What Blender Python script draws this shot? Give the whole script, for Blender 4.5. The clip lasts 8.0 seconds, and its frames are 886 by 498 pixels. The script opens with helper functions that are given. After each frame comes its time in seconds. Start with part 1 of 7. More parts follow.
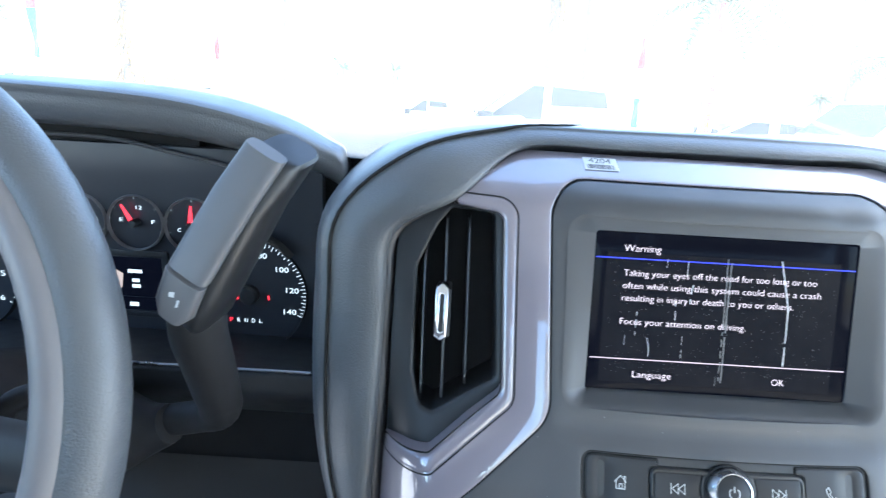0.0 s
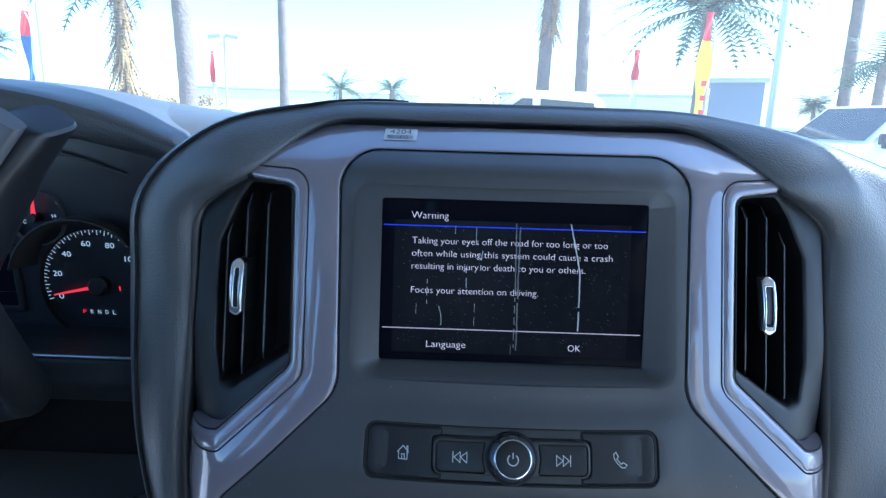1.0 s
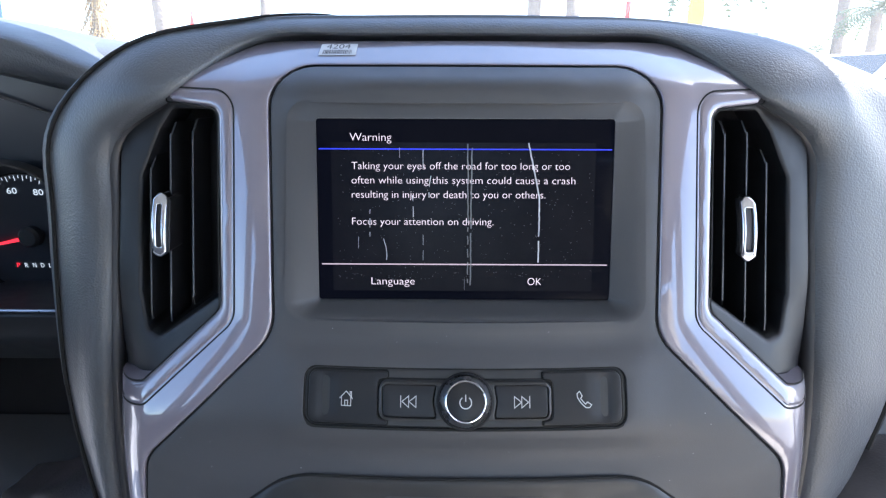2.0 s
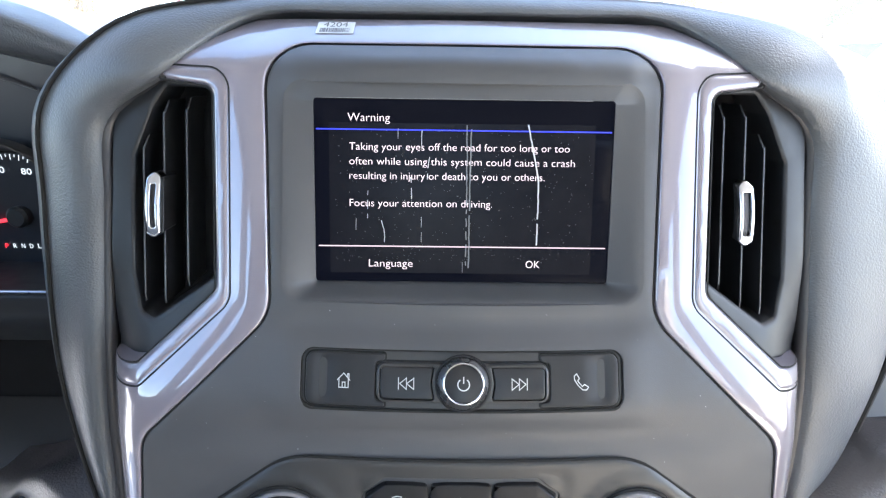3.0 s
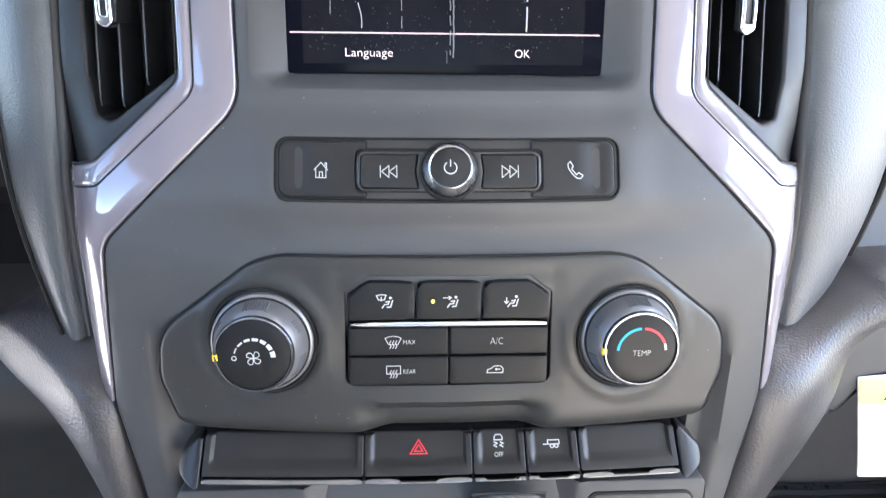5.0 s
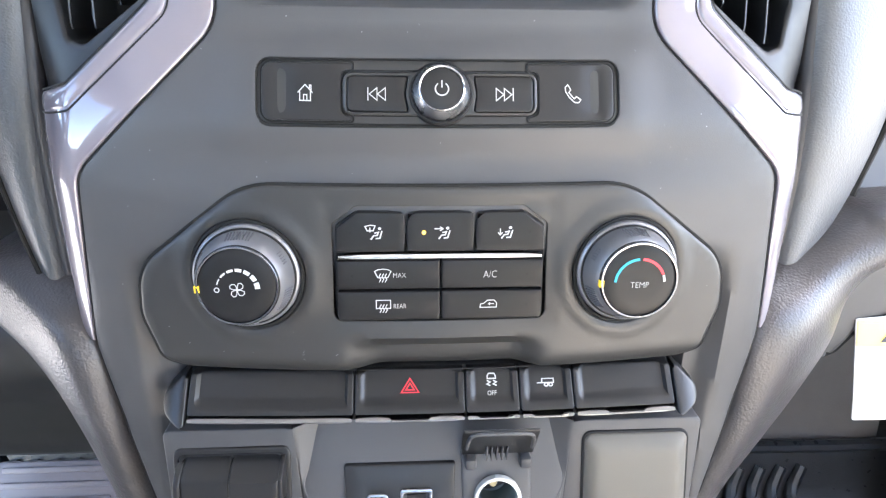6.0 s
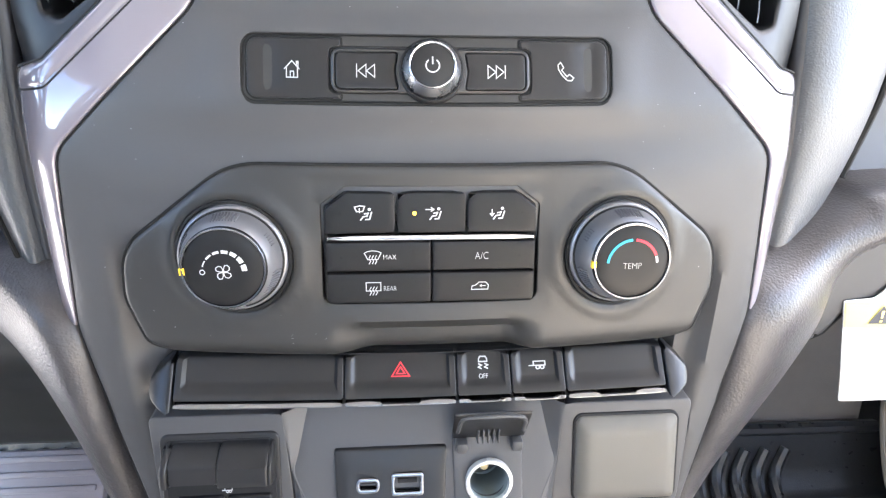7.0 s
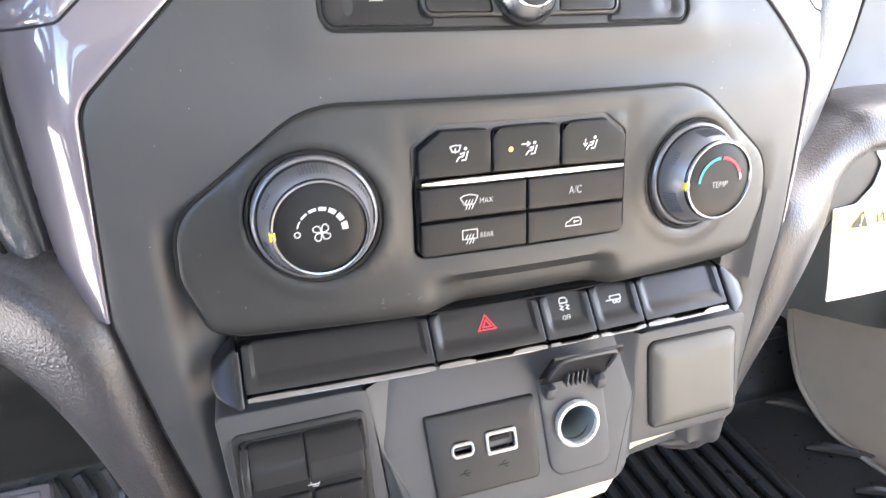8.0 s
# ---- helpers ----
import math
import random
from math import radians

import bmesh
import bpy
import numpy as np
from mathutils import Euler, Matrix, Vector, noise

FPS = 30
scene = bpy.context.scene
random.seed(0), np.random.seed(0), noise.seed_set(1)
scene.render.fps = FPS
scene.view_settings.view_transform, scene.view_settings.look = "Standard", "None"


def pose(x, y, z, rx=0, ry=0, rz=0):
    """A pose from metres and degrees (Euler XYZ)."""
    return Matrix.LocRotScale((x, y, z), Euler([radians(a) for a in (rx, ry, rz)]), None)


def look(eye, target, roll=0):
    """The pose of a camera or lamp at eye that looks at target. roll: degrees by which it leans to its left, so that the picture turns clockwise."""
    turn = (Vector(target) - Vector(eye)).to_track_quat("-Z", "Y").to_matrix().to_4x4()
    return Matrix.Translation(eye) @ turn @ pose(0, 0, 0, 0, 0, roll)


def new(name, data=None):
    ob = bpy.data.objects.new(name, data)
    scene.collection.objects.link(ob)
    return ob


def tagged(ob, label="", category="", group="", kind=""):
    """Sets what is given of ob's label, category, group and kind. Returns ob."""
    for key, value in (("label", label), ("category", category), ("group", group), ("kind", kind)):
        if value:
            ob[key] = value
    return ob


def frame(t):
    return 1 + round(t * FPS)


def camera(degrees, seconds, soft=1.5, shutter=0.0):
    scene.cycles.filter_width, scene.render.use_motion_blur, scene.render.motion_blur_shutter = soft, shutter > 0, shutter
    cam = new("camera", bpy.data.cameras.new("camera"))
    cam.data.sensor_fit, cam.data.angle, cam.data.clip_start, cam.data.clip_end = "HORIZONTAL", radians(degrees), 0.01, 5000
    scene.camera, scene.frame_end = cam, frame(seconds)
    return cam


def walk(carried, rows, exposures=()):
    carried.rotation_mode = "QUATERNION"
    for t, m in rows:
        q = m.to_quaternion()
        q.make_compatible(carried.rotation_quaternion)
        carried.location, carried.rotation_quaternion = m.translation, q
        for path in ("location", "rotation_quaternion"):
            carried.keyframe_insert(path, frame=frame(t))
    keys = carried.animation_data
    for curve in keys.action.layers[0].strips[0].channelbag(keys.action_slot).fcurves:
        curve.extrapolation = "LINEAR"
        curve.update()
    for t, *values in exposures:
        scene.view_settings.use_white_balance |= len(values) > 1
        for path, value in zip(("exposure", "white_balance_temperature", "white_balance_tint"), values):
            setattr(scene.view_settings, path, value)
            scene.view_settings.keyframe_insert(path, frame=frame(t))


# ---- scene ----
cam = camera(74.8, 8.0, soft=1.25, shutter=0.2)
PATH = [
    (0, (-0.16, -0.278, 1.615), (-0.183, 1.665, 1.142), 3.2),
    (0.5, (-0.083, -0.285, 1.615), (-0.118, 1.671, 1.201), 2.0),
    (1, (-0.035, -0.277, 1.593), (-0.068, 1.678, 1.173), 1.6),
    (1.5, (-0.014, -0.259, 1.579), (-0.038, 1.678, 1.079), 0.6),
    (2, (-0.01, -0.248, 1.568), (-0.018, 1.676, 1.021), 0.2),
    (3.3, (-0.015, -0.246, 1.566), (0.017, 1.668, 0.965), 1.0),
    (3.5, (-0.015, -0.242, 1.566), (0.006, 1.667, 0.971), 1.1),
    (4, (-0.018, -0.253, 1.547), (0.027, 1.653, 0.94), 1.9),
    (4.5, (-0.02, -0.262, 1.515), (0.058, 1.634, 0.881), 1.1),
    (5, (-0.016, -0.255, 1.481), (0.081, 1.61, 0.764), 0.7),
    (5.2, (-0.014, -0.255, 1.473), (0.088, 1.601, 0.733), 0.7),
    (6.5, (-0.015, -0.251, 1.456), (0.108, 1.567, 0.632), 1.0),
    (7, (-0.016, -0.25, 1.454), (0.145, 1.559, 0.617), 1.3),
    (7.5, (-0.052, -0.236, 1.454), (0.314, 1.532, 0.593), 1.5),
    (8, (-0.107, -0.22, 1.432), (0.463, 1.468, 0.523), 0.8),
]
walk(cam, [(t, look(eye, target, roll)) for t, eye, target, roll in PATH],
     [(0, 3.28, 5600, 5), (0.5, 2.45, 5200, 5), (1, 1.75, 4700, 5), (1.5, 1.88, 5000, 9), (2, 2.58, 5800, 13), (3.5, 3.37, 6250, 10), (4, 3.48, 6100, 10), (4.5, 3.6, 6200, 12), (5, 3.65, 6300, 12), (6.5, 4.0, 6600, 13), (7, 4.0, 6700, 13), (8, 4.05, 6900, 15)])

# ---- light ----
SUN_AZ, SUN_EL = 87.8, 47.0
world = bpy.data.worlds.new("sky")
scene.world = world
world.use_nodes = True
wt = world.node_tree
sky = wt.nodes.new("ShaderNodeTexSky")
sky.sky_type = "NISHITA"
sky.sun_disc = False
sky.sun_elevation = radians(SUN_EL)
sky.sun_rotation = radians(SUN_AZ)
wt.nodes["Background"].inputs[1].default_value = 0.15
wt.links.new(sky.outputs[0], wt.nodes["Background"].inputs[0])

sun_data = bpy.data.lights.new("sun", "SUN")
sun_data.energy, sun_data.angle, sun_data.color = 5.0, radians(0.5), (1.0, 0.95, 0.87)
sun = new("sun", sun_data)
_a, _e = radians(SUN_AZ), radians(SUN_EL)
sun.matrix_world = look((8 * math.sin(_a) * math.cos(_e), 8 * math.cos(_a) * math.cos(_e), 8 * math.sin(_e) + 1.5), (0, 0, 1.5))


# ---- materials ----
def material(name, color, rough=0.5, metal=0.0, grain=0.0, size=0.001, cells=False, vary=0.12, blot=0.03, coat=0.0, spec=0.5, rvary=0.08):
    """A surface with grain relief of that size in metres, and slow variation of colour and gloss."""
    m = bpy.data.materials.new(name)
    m.use_nodes = True
    nt = m.node_tree
    b = nt.nodes["Principled BSDF"]
    b.inputs["Metallic"].default_value = metal
    b.inputs["Specular IOR Level"].default_value = spec
    b.inputs["Coat Weight"].default_value = coat
    b.inputs["Coat Roughness"].default_value = 0.025
    co = nt.nodes.new("ShaderNodeTexCoord")
    n1 = nt.nodes.new("ShaderNodeTexNoise")
    n1.inputs["Scale"].default_value, n1.inputs["Detail"].default_value = 1 / blot, 4
    nt.links.new(co.outputs["Object"], n1.inputs["Vector"])
    mix = nt.nodes.new("ShaderNodeMix")
    mix.data_type = "RGBA"
    dark = [c * (1 - vary) for c in color]
    light = [min(1, c * (1 + vary)) for c in color]
    mix.inputs["A"].default_value, mix.inputs["B"].default_value = (*dark, 1), (*light, 1)
    nt.links.new(n1.outputs["Fac"], mix.inputs["Factor"])
    col = mix.outputs["Result"]
    nt.links.new(col, b.inputs["Base Color"])
    mr = nt.nodes.new("ShaderNodeMapRange")
    mr.inputs["To Min"].default_value, mr.inputs["To Max"].default_value = max(0.02, rough - rvary), min(1, rough + rvary)
    n2 = nt.nodes.new("ShaderNodeTexNoise")
    n2.inputs["Scale"].default_value, n2.inputs["Detail"].default_value = 2.7 / blot, 5
    nt.links.new(co.outputs["Object"], n2.inputs["Vector"])
    nt.links.new(n2.outputs["Fac"], mr.inputs["Value"])
    nt.links.new(mr.outputs[0], b.inputs["Roughness"])
    if grain:
        if cells:
            g = nt.nodes.new("ShaderNodeTexVoronoi")
            g.feature = "SMOOTH_F1"
            g.inputs["Scale"].default_value = 1 / size
            out = g.outputs["Distance"]
            wob = nt.nodes.new("ShaderNodeTexNoise")
            wob.inputs["Scale"].default_value = 0.5 / size
            add = nt.nodes.new("ShaderNodeVectorMath")
            add.operation = "MULTIPLY_ADD"
            add.inputs[1].default_value = (size * 1.2,) * 3
            nt.links.new(co.outputs["Object"], wob.inputs["Vector"])
            nt.links.new(wob.outputs["Color"], add.inputs[0])
            nt.links.new(co.outputs["Object"], add.inputs[2])
            nt.links.new(add.outputs[0], g.inputs["Vector"])
        else:
            g = nt.nodes.new("ShaderNodeTexNoise")
            g.inputs["Scale"].default_value, g.inputs["Detail"].default_value = 1 / size, 3
            out = g.outputs["Fac"]
            nt.links.new(co.outputs["Object"], g.inputs["Vector"])
        bump = nt.nodes.new("ShaderNodeBump")
        bump.inputs["Strength"].default_value, bump.inputs["Distance"].default_value = grain, size * 0.5
        if cells:
            bump.invert = True
        nt.links.new(out, bump.inputs["Height"])
        nt.links.new(bump.outputs[0], b.inputs["Normal"])
    return m


def glow(name, color, strength):
    m = bpy.data.materials.new(name)
    m.use_nodes = True
    b = m.node_tree.nodes["Principled BSDF"]
    b.inputs["Base Color"].default_value = (0.01, 0.01, 0.01, 1)
    b.inputs["Emission Color"].default_value = (*color, 1)
    b.inputs["Emission Strength"].default_value = strength
    return m


def pane_glass(name, tint, gloss=1.0, dust=0.0):
    """A thin pane: clear, with a mirror sheen that grows at grazing angles."""
    m = bpy.data.materials.new(name)
    m.use_nodes = True
    nt = m.node_tree
    nt.nodes.remove(nt.nodes["Principled BSDF"])
    clear, shine = nt.nodes.new("ShaderNodeBsdfTransparent"), nt.nodes.new("ShaderNodeBsdfGlossy")
    clear.inputs[0].default_value, shine.inputs["Roughness"].default_value = (*tint, 1), 0.02
    fr, mx, mul = nt.nodes.new("ShaderNodeFresnel"), nt.nodes.new("ShaderNodeMixShader"), nt.nodes.new("ShaderNodeMath")
    fr.inputs[0].default_value = 1.45
    mul.operation = "MULTIPLY"
    mul.inputs[1].default_value = gloss
    nt.links.new(fr.outputs[0], mul.inputs[0])
    nt.links.new(mul.outputs[0], mx.inputs[0])
    nt.links.new(clear.outputs[0], mx.inputs[1])
    nt.links.new(shine.outputs[0], mx.inputs[2])
    if dust:
        film, veil = nt.nodes.new("ShaderNodeBsdfTranslucent"), nt.nodes.new("ShaderNodeMixShader")
        film.inputs[0].default_value = (0.9, 0.88, 0.84, 1)
        veil.inputs[0].default_value = dust
        nt.links.new(mx.outputs[0], veil.inputs[1])
        nt.links.new(film.outputs[0], veil.inputs[2])
        mx = veil
    nt.links.new(mx.outputs[0], nt.nodes["Material Output"].inputs[0])
    return m


PANEL = material("moulded_plastic", (0.046, 0.047, 0.050), 0.48, grain=0.17, size=0.0006, vary=0.06, blot=0.05)
PANEL2 = material("fascia_plastic", (0.0215, 0.0215, 0.021), 0.44, grain=0.10, size=0.0006, vary=0.06, blot=0.05)
KEYCAP = material("key_plastic", (0.0085, 0.0085, 0.009), 0.42, grain=0.05, size=0.0005, vary=0.08, blot=0.02, spec=0.26)
KEYCAP_GREY = material("switch_plastic", (0.0108, 0.0110, 0.0120), 0.38, grain=0.05, size=0.0005, vary=0.08, blot=0.02, spec=0.4)
PAD = material("grained_vinyl", (0.074, 0.079, 0.086), 0.40, grain=0.42, size=0.0011, cells=True, vary=0.10, blot=0.06)
ROLL = material("grained_leatherette", (0.046, 0.043, 0.045), 0.36, grain=0.36, size=0.0013, cells=True, vary=0.10, blot=0.06)
TRIM = material("satin_grey_paint", (0.160, 0.143, 0.168), 0.40, metal=0.20, vary=0.04, blot=0.08, coat=1.0, rvary=0.03)
TRIM.node_tree.nodes["Principled BSDF"].inputs["Coat IOR"].default_value = 1.75
SEAL = material("smooth_dark_vinyl", (0.022, 0.021, 0.023), 0.40, grain=0.06, size=0.0008, vary=0.08)
# black for plastic parts, and for sheets that stand in for deep shade
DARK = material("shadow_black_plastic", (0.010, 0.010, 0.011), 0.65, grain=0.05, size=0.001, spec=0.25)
VENT = material("vent_plastic", (0.013, 0.014, 0.016), 0.46, grain=0.05, size=0.0006, spec=0.4)
# lighter copy of the vent plastic, for the highlight along slat edges
SLAT_GLINT = material("slat_glint", (0.060, 0.064, 0.072), 0.24, grain=0.04, size=0.0006)
CHROME = material("satin_chrome", (0.60, 0.61, 0.63), 0.12, metal=1.0, vary=0.03, rvary=0.04)
ALLOY = material("brushed_silver", (0.38, 0.385, 0.40), 0.28, metal=1.0, vary=0.05, rvary=0.06)
LEVER_GREY = material("lever_grey_plastic", (0.085, 0.085, 0.090), 0.45, grain=0.06, size=0.0006)
WHEEL_GREY = material("rim_grey_plastic", (0.125, 0.120, 0.124), 0.45, grain=0.1, size=0.0008)
STRIP = material("polished_edge", (0.24, 0.245, 0.26), 0.20, metal=1.0, vary=0.05)
KNOB = material("knob_grey_metal", (0.20, 0.20, 0.212), 0.34, metal=0.6, vary=0.06)
GRIP = material("grip_grey_plastic", (0.10, 0.10, 0.11), 0.4, vary=0.06)
GAP = material("gap_black", (0.003, 0.003, 0.003), 0.9, vary=0.1)
GLASS_BLACK = material("display_glass", (0.002, 0.002, 0.0025), 0.10, vary=0.2, rvary=0.03, spec=0.04)
MARK = material("white_print", (0.48, 0.49, 0.49), 0.5, vary=0.02)
MARK_DIM = material("grey_print", (0.20, 0.21, 0.21), 0.5, vary=0.02)
RED = material("red_print", (0.75, 0.03, 0.05), 0.5, vary=0.03)
BLUE = material("blue_print", (0.0, 0.30, 0.42), 0.5, vary=0.03)
YELLOW = material("amber_mark", (0.85, 0.55, 0.02), 0.45, vary=0.03)
PEDAL = material("worn_pedal_metal", (0.185, 0.165, 0.180), 0.50, metal=0.2, vary=0.1)
STICKER = material("sticker_paper", (0.50, 0.52, 0.54), 0.5, vary=0.05)
DIALFACE = material("dial_face_plastic", (0.022, 0.025, 0.032), 0.34, vary=0.08, spec=0.45)
PAPER = material("label_paper", (0.82, 0.82, 0.80), 0.6, vary=0.02, blot=0.01)
PAPER_YELLOW = material("label_yellow", (0.86, 0.73, 0.22), 0.55, vary=0.03)
INK = material("label_ink", (0.06, 0.06, 0.07), 0.6, vary=0.05)
INK_PALE = material("label_small_print", (0.62, 0.62, 0.62), 0.6, vary=0.05)
BRASS = material("dull_brass", (0.50, 0.43, 0.26), 0.4, metal=0.6, vary=0.08)
RIM = material("socket_rim", (0.50, 0.51, 0.50), 0.28, metal=0.3, vary=0.03)
BORE = material("socket_bore", (0.16, 0.20, 0.21), 0.35, vary=0.1)
# tan puts the warm sunlight under the sockets into the base colour
UNDER = material("warm_lit_edge", (0.62, 0.50, 0.36), 0.5, vary=0.08)
RUBBER = material("floor_mat_rubber", (0.020, 0.021, 0.023), 0.30, grain=0.25, size=0.002, vary=0.2)
CARPET = material("carpet", (0.020, 0.020, 0.021), 0.95, grain=0.8, size=0.003)
SMEAR_DIM = material("film_mark", (0.11, 0.115, 0.12), 0.5, vary=0.3, blot=0.004)
SMEAR = material("film_scratch", (0.40, 0.41, 0.43), 0.5, vary=0.3, blot=0.004)
FILM_GREY = material("protective_film", (0.0060, 0.0057, 0.0060), 0.22, vary=0.5, blot=0.012, spec=0.05)
for lit in (GLASS_BLACK, FILM_GREY):
    # the backlight's faint blue shows through
    lit.node_tree.nodes["Principled BSDF"].inputs["Emission Color"].default_value = (0.30, 0.40, 1.0, 1)
    lit.node_tree.nodes["Principled BSDF"].inputs["Emission Strength"].default_value = 0.0010
LINER = material("headliner_cloth", (0.42, 0.42, 0.41), 0.95, grain=0.3, size=0.002)
TRIM_IN = material("cab_trim", (0.24, 0.23, 0.22), 0.6, grain=0.2, size=0.0015)
# darker than the other linings so less light comes back from the left
LOW_BOUNCE = material("low_bounce_lining", (0.16, 0.145, 0.135), 0.6, grain=0.2, size=0.0015)
# cover plastic lightened and warmed to hold the warm light falling on it
COVER = material("warm_lit_cover", (0.094, 0.088, 0.076), 0.55, grain=0.12, size=0.0007, vary=0.06, blot=0.03)
BULK = material("felt_lining", (0.12, 0.105, 0.092), 0.9, grain=0.4, size=0.002)
# brown tint carries the sunlight bounced into the footwell
KICK = material("kick_panel", (0.125, 0.105, 0.086), 0.36, grain=0.15, size=0.0015)
# kept very pale so the unseen seating throws sunlight onto the lower dash
BOUNCE = material("pale_bounce_cloth", (0.78, 0.72, 0.63), 0.9, grain=0.3, size=0.003)
WINDOW = pane_glass("window_glass", (0.90, 0.94, 0.92), dust=0.05)
TEXT_ON = glow("display_white", (1.0, 0.84, 0.90), 0.23)
LINE_BLUE = glow("display_blue", (0.03, 0.05, 1.0), 0.20)
LINE_WHITE = glow("display_line", (1.0, 0.78, 0.86), 0.13)
LED_AMBER = glow("amber_led", (1.0, 0.55, 0.05), 0.50)
DIAL_WHITE = glow("dial_print", (0.75, 0.85, 0.9), 0.20)
DIAL_RED = glow("dial_red", (1.0, 0.03, 0.05), 0.30)
DIC = glow("info_display", (0.85, 0.66, 0.58), 0.10)


# ---- building blocks ----
from mathutils.geometry import delaunay_2d_cdt

BASE = {}


def thing(name, loc, label, category, group="", kind=""):
    e = new(name)
    e.empty_display_size = 0.02
    e.location = loc
    BASE[e.name] = Vector(loc)
    return tagged(e, label, category, group, kind)


def finish(me, smooth):
    for p in me.polygons:
        p.use_smooth = True
    me.set_sharp_from_angle(angle=radians(smooth))


def part(name, bm, mat, parent=None, label="", smooth=40):
    """Links a bmesh, built in world coordinates, as one mesh under a thing or a part."""
    bmesh.ops.recalc_face_normals(bm, faces=bm.faces)
    me = bpy.data.meshes.new(name)
    bm.to_mesh(me)
    bm.free()
    finish(me, smooth)
    me.materials.append(mat)
    ob = new(name, me)
    if parent is not None:
        ob.parent = parent
        ob.matrix_parent_inverse = Matrix.Translation(-BASE.get(parent.name, Vector()))
    return tagged(ob, label)


def resample(pts, step, closed=True):
    out = []
    n = len(pts)
    for i in range(n if closed else n - 1):
        a, b = Vector(pts[i]), Vector(pts[(i + 1) % n])
        k = max(1, int((b - a).length / step + 0.5))
        out += [a.lerp(b, j / k) for j in range(k)]
    if not closed:
        out.append(Vector(pts[-1]))
    return out


def rounded(corners, seg=6):
    """A closed outline from corners (x, z, radius)."""
    out = []
    n = len(corners)
    for i, (x, z, r) in enumerate(corners):
        p = Vector((x, z))
        if r <= 0:
            out.append(p)
            continue
        a, b = Vector(corners[i - 1][:2]) - p, Vector(corners[(i + 1) % n][:2]) - p
        la, lb = a.length, b.length
        a.normalize(), b.normalize()
        half = a.angle(b) / 2
        t = min(r / math.tan(half), la * 0.49, lb * 0.49)
        r = t * math.tan(half)
        c = p + (a + b).normalized() * (r / math.sin(half))
        s, e = p + a * t - c, p + b * t - c
        ang = math.atan2(s.x * e.y - s.y * e.x, s.dot(e))
        for k in range(seg + 1):
            w = ang * k / seg
            out.append(c + Vector((s.x * math.cos(w) - s.y * math.sin(w), s.x * math.sin(w) + s.y * math.cos(w))))
    return out


def box_outline(x0, x1, z0, z1, r=0.001, seg=5):
    return rounded([(x0, z0, r), (x1, z0, r), (x1, z1, r), (x0, z1, r)], seg)


def both(half):
    """A whole outline from its half with x > 0, listed from the top middle to the bottom middle."""
    return list(half) + [(-h[0], *h[1:]) for h in reversed(half)]


def area2(pts):
    return sum(a[0] * b[1] - b[0] * a[1] for a, b in zip(pts, list(pts[1:]) + [pts[0]])) / 2


def inside(p, poly):
    c = False
    for a, b in zip(poly, poly[1:] + poly[:1]):
        if (a[1] > p[1]) != (b[1] > p[1]) and p[0] < (b[0] - a[0]) * (p[1] - a[1]) / (b[1] - a[1]) + a[0]:
            c = not c
    return c


def offset(pts, d):
    """Moves a closed outline outwards by d."""
    sign = 1 if area2(pts) > 0 else -1
    out = []
    n = len(pts)
    for i in range(n):
        t1, t2 = (Vector(pts[i]) - Vector(pts[i - 1])), (Vector(pts[(i + 1) % n]) - Vector(pts[i]))
        n1 = Vector((t1.y, -t1.x)).normalized() if t1.length > 1e-9 else Vector((0, 0))
        n2 = Vector((t2.y, -t2.x)).normalized() if t2.length > 1e-9 else Vector((0, 0))
        m = n1 + n2
        if m.length < 1e-9:
            m = n1
        m.normalize()
        k = 1 / max(0.5, m.dot(n2)) if n2.length else 1
        out.append(Vector(pts[i]) + m * (sign * d * k))
    return out


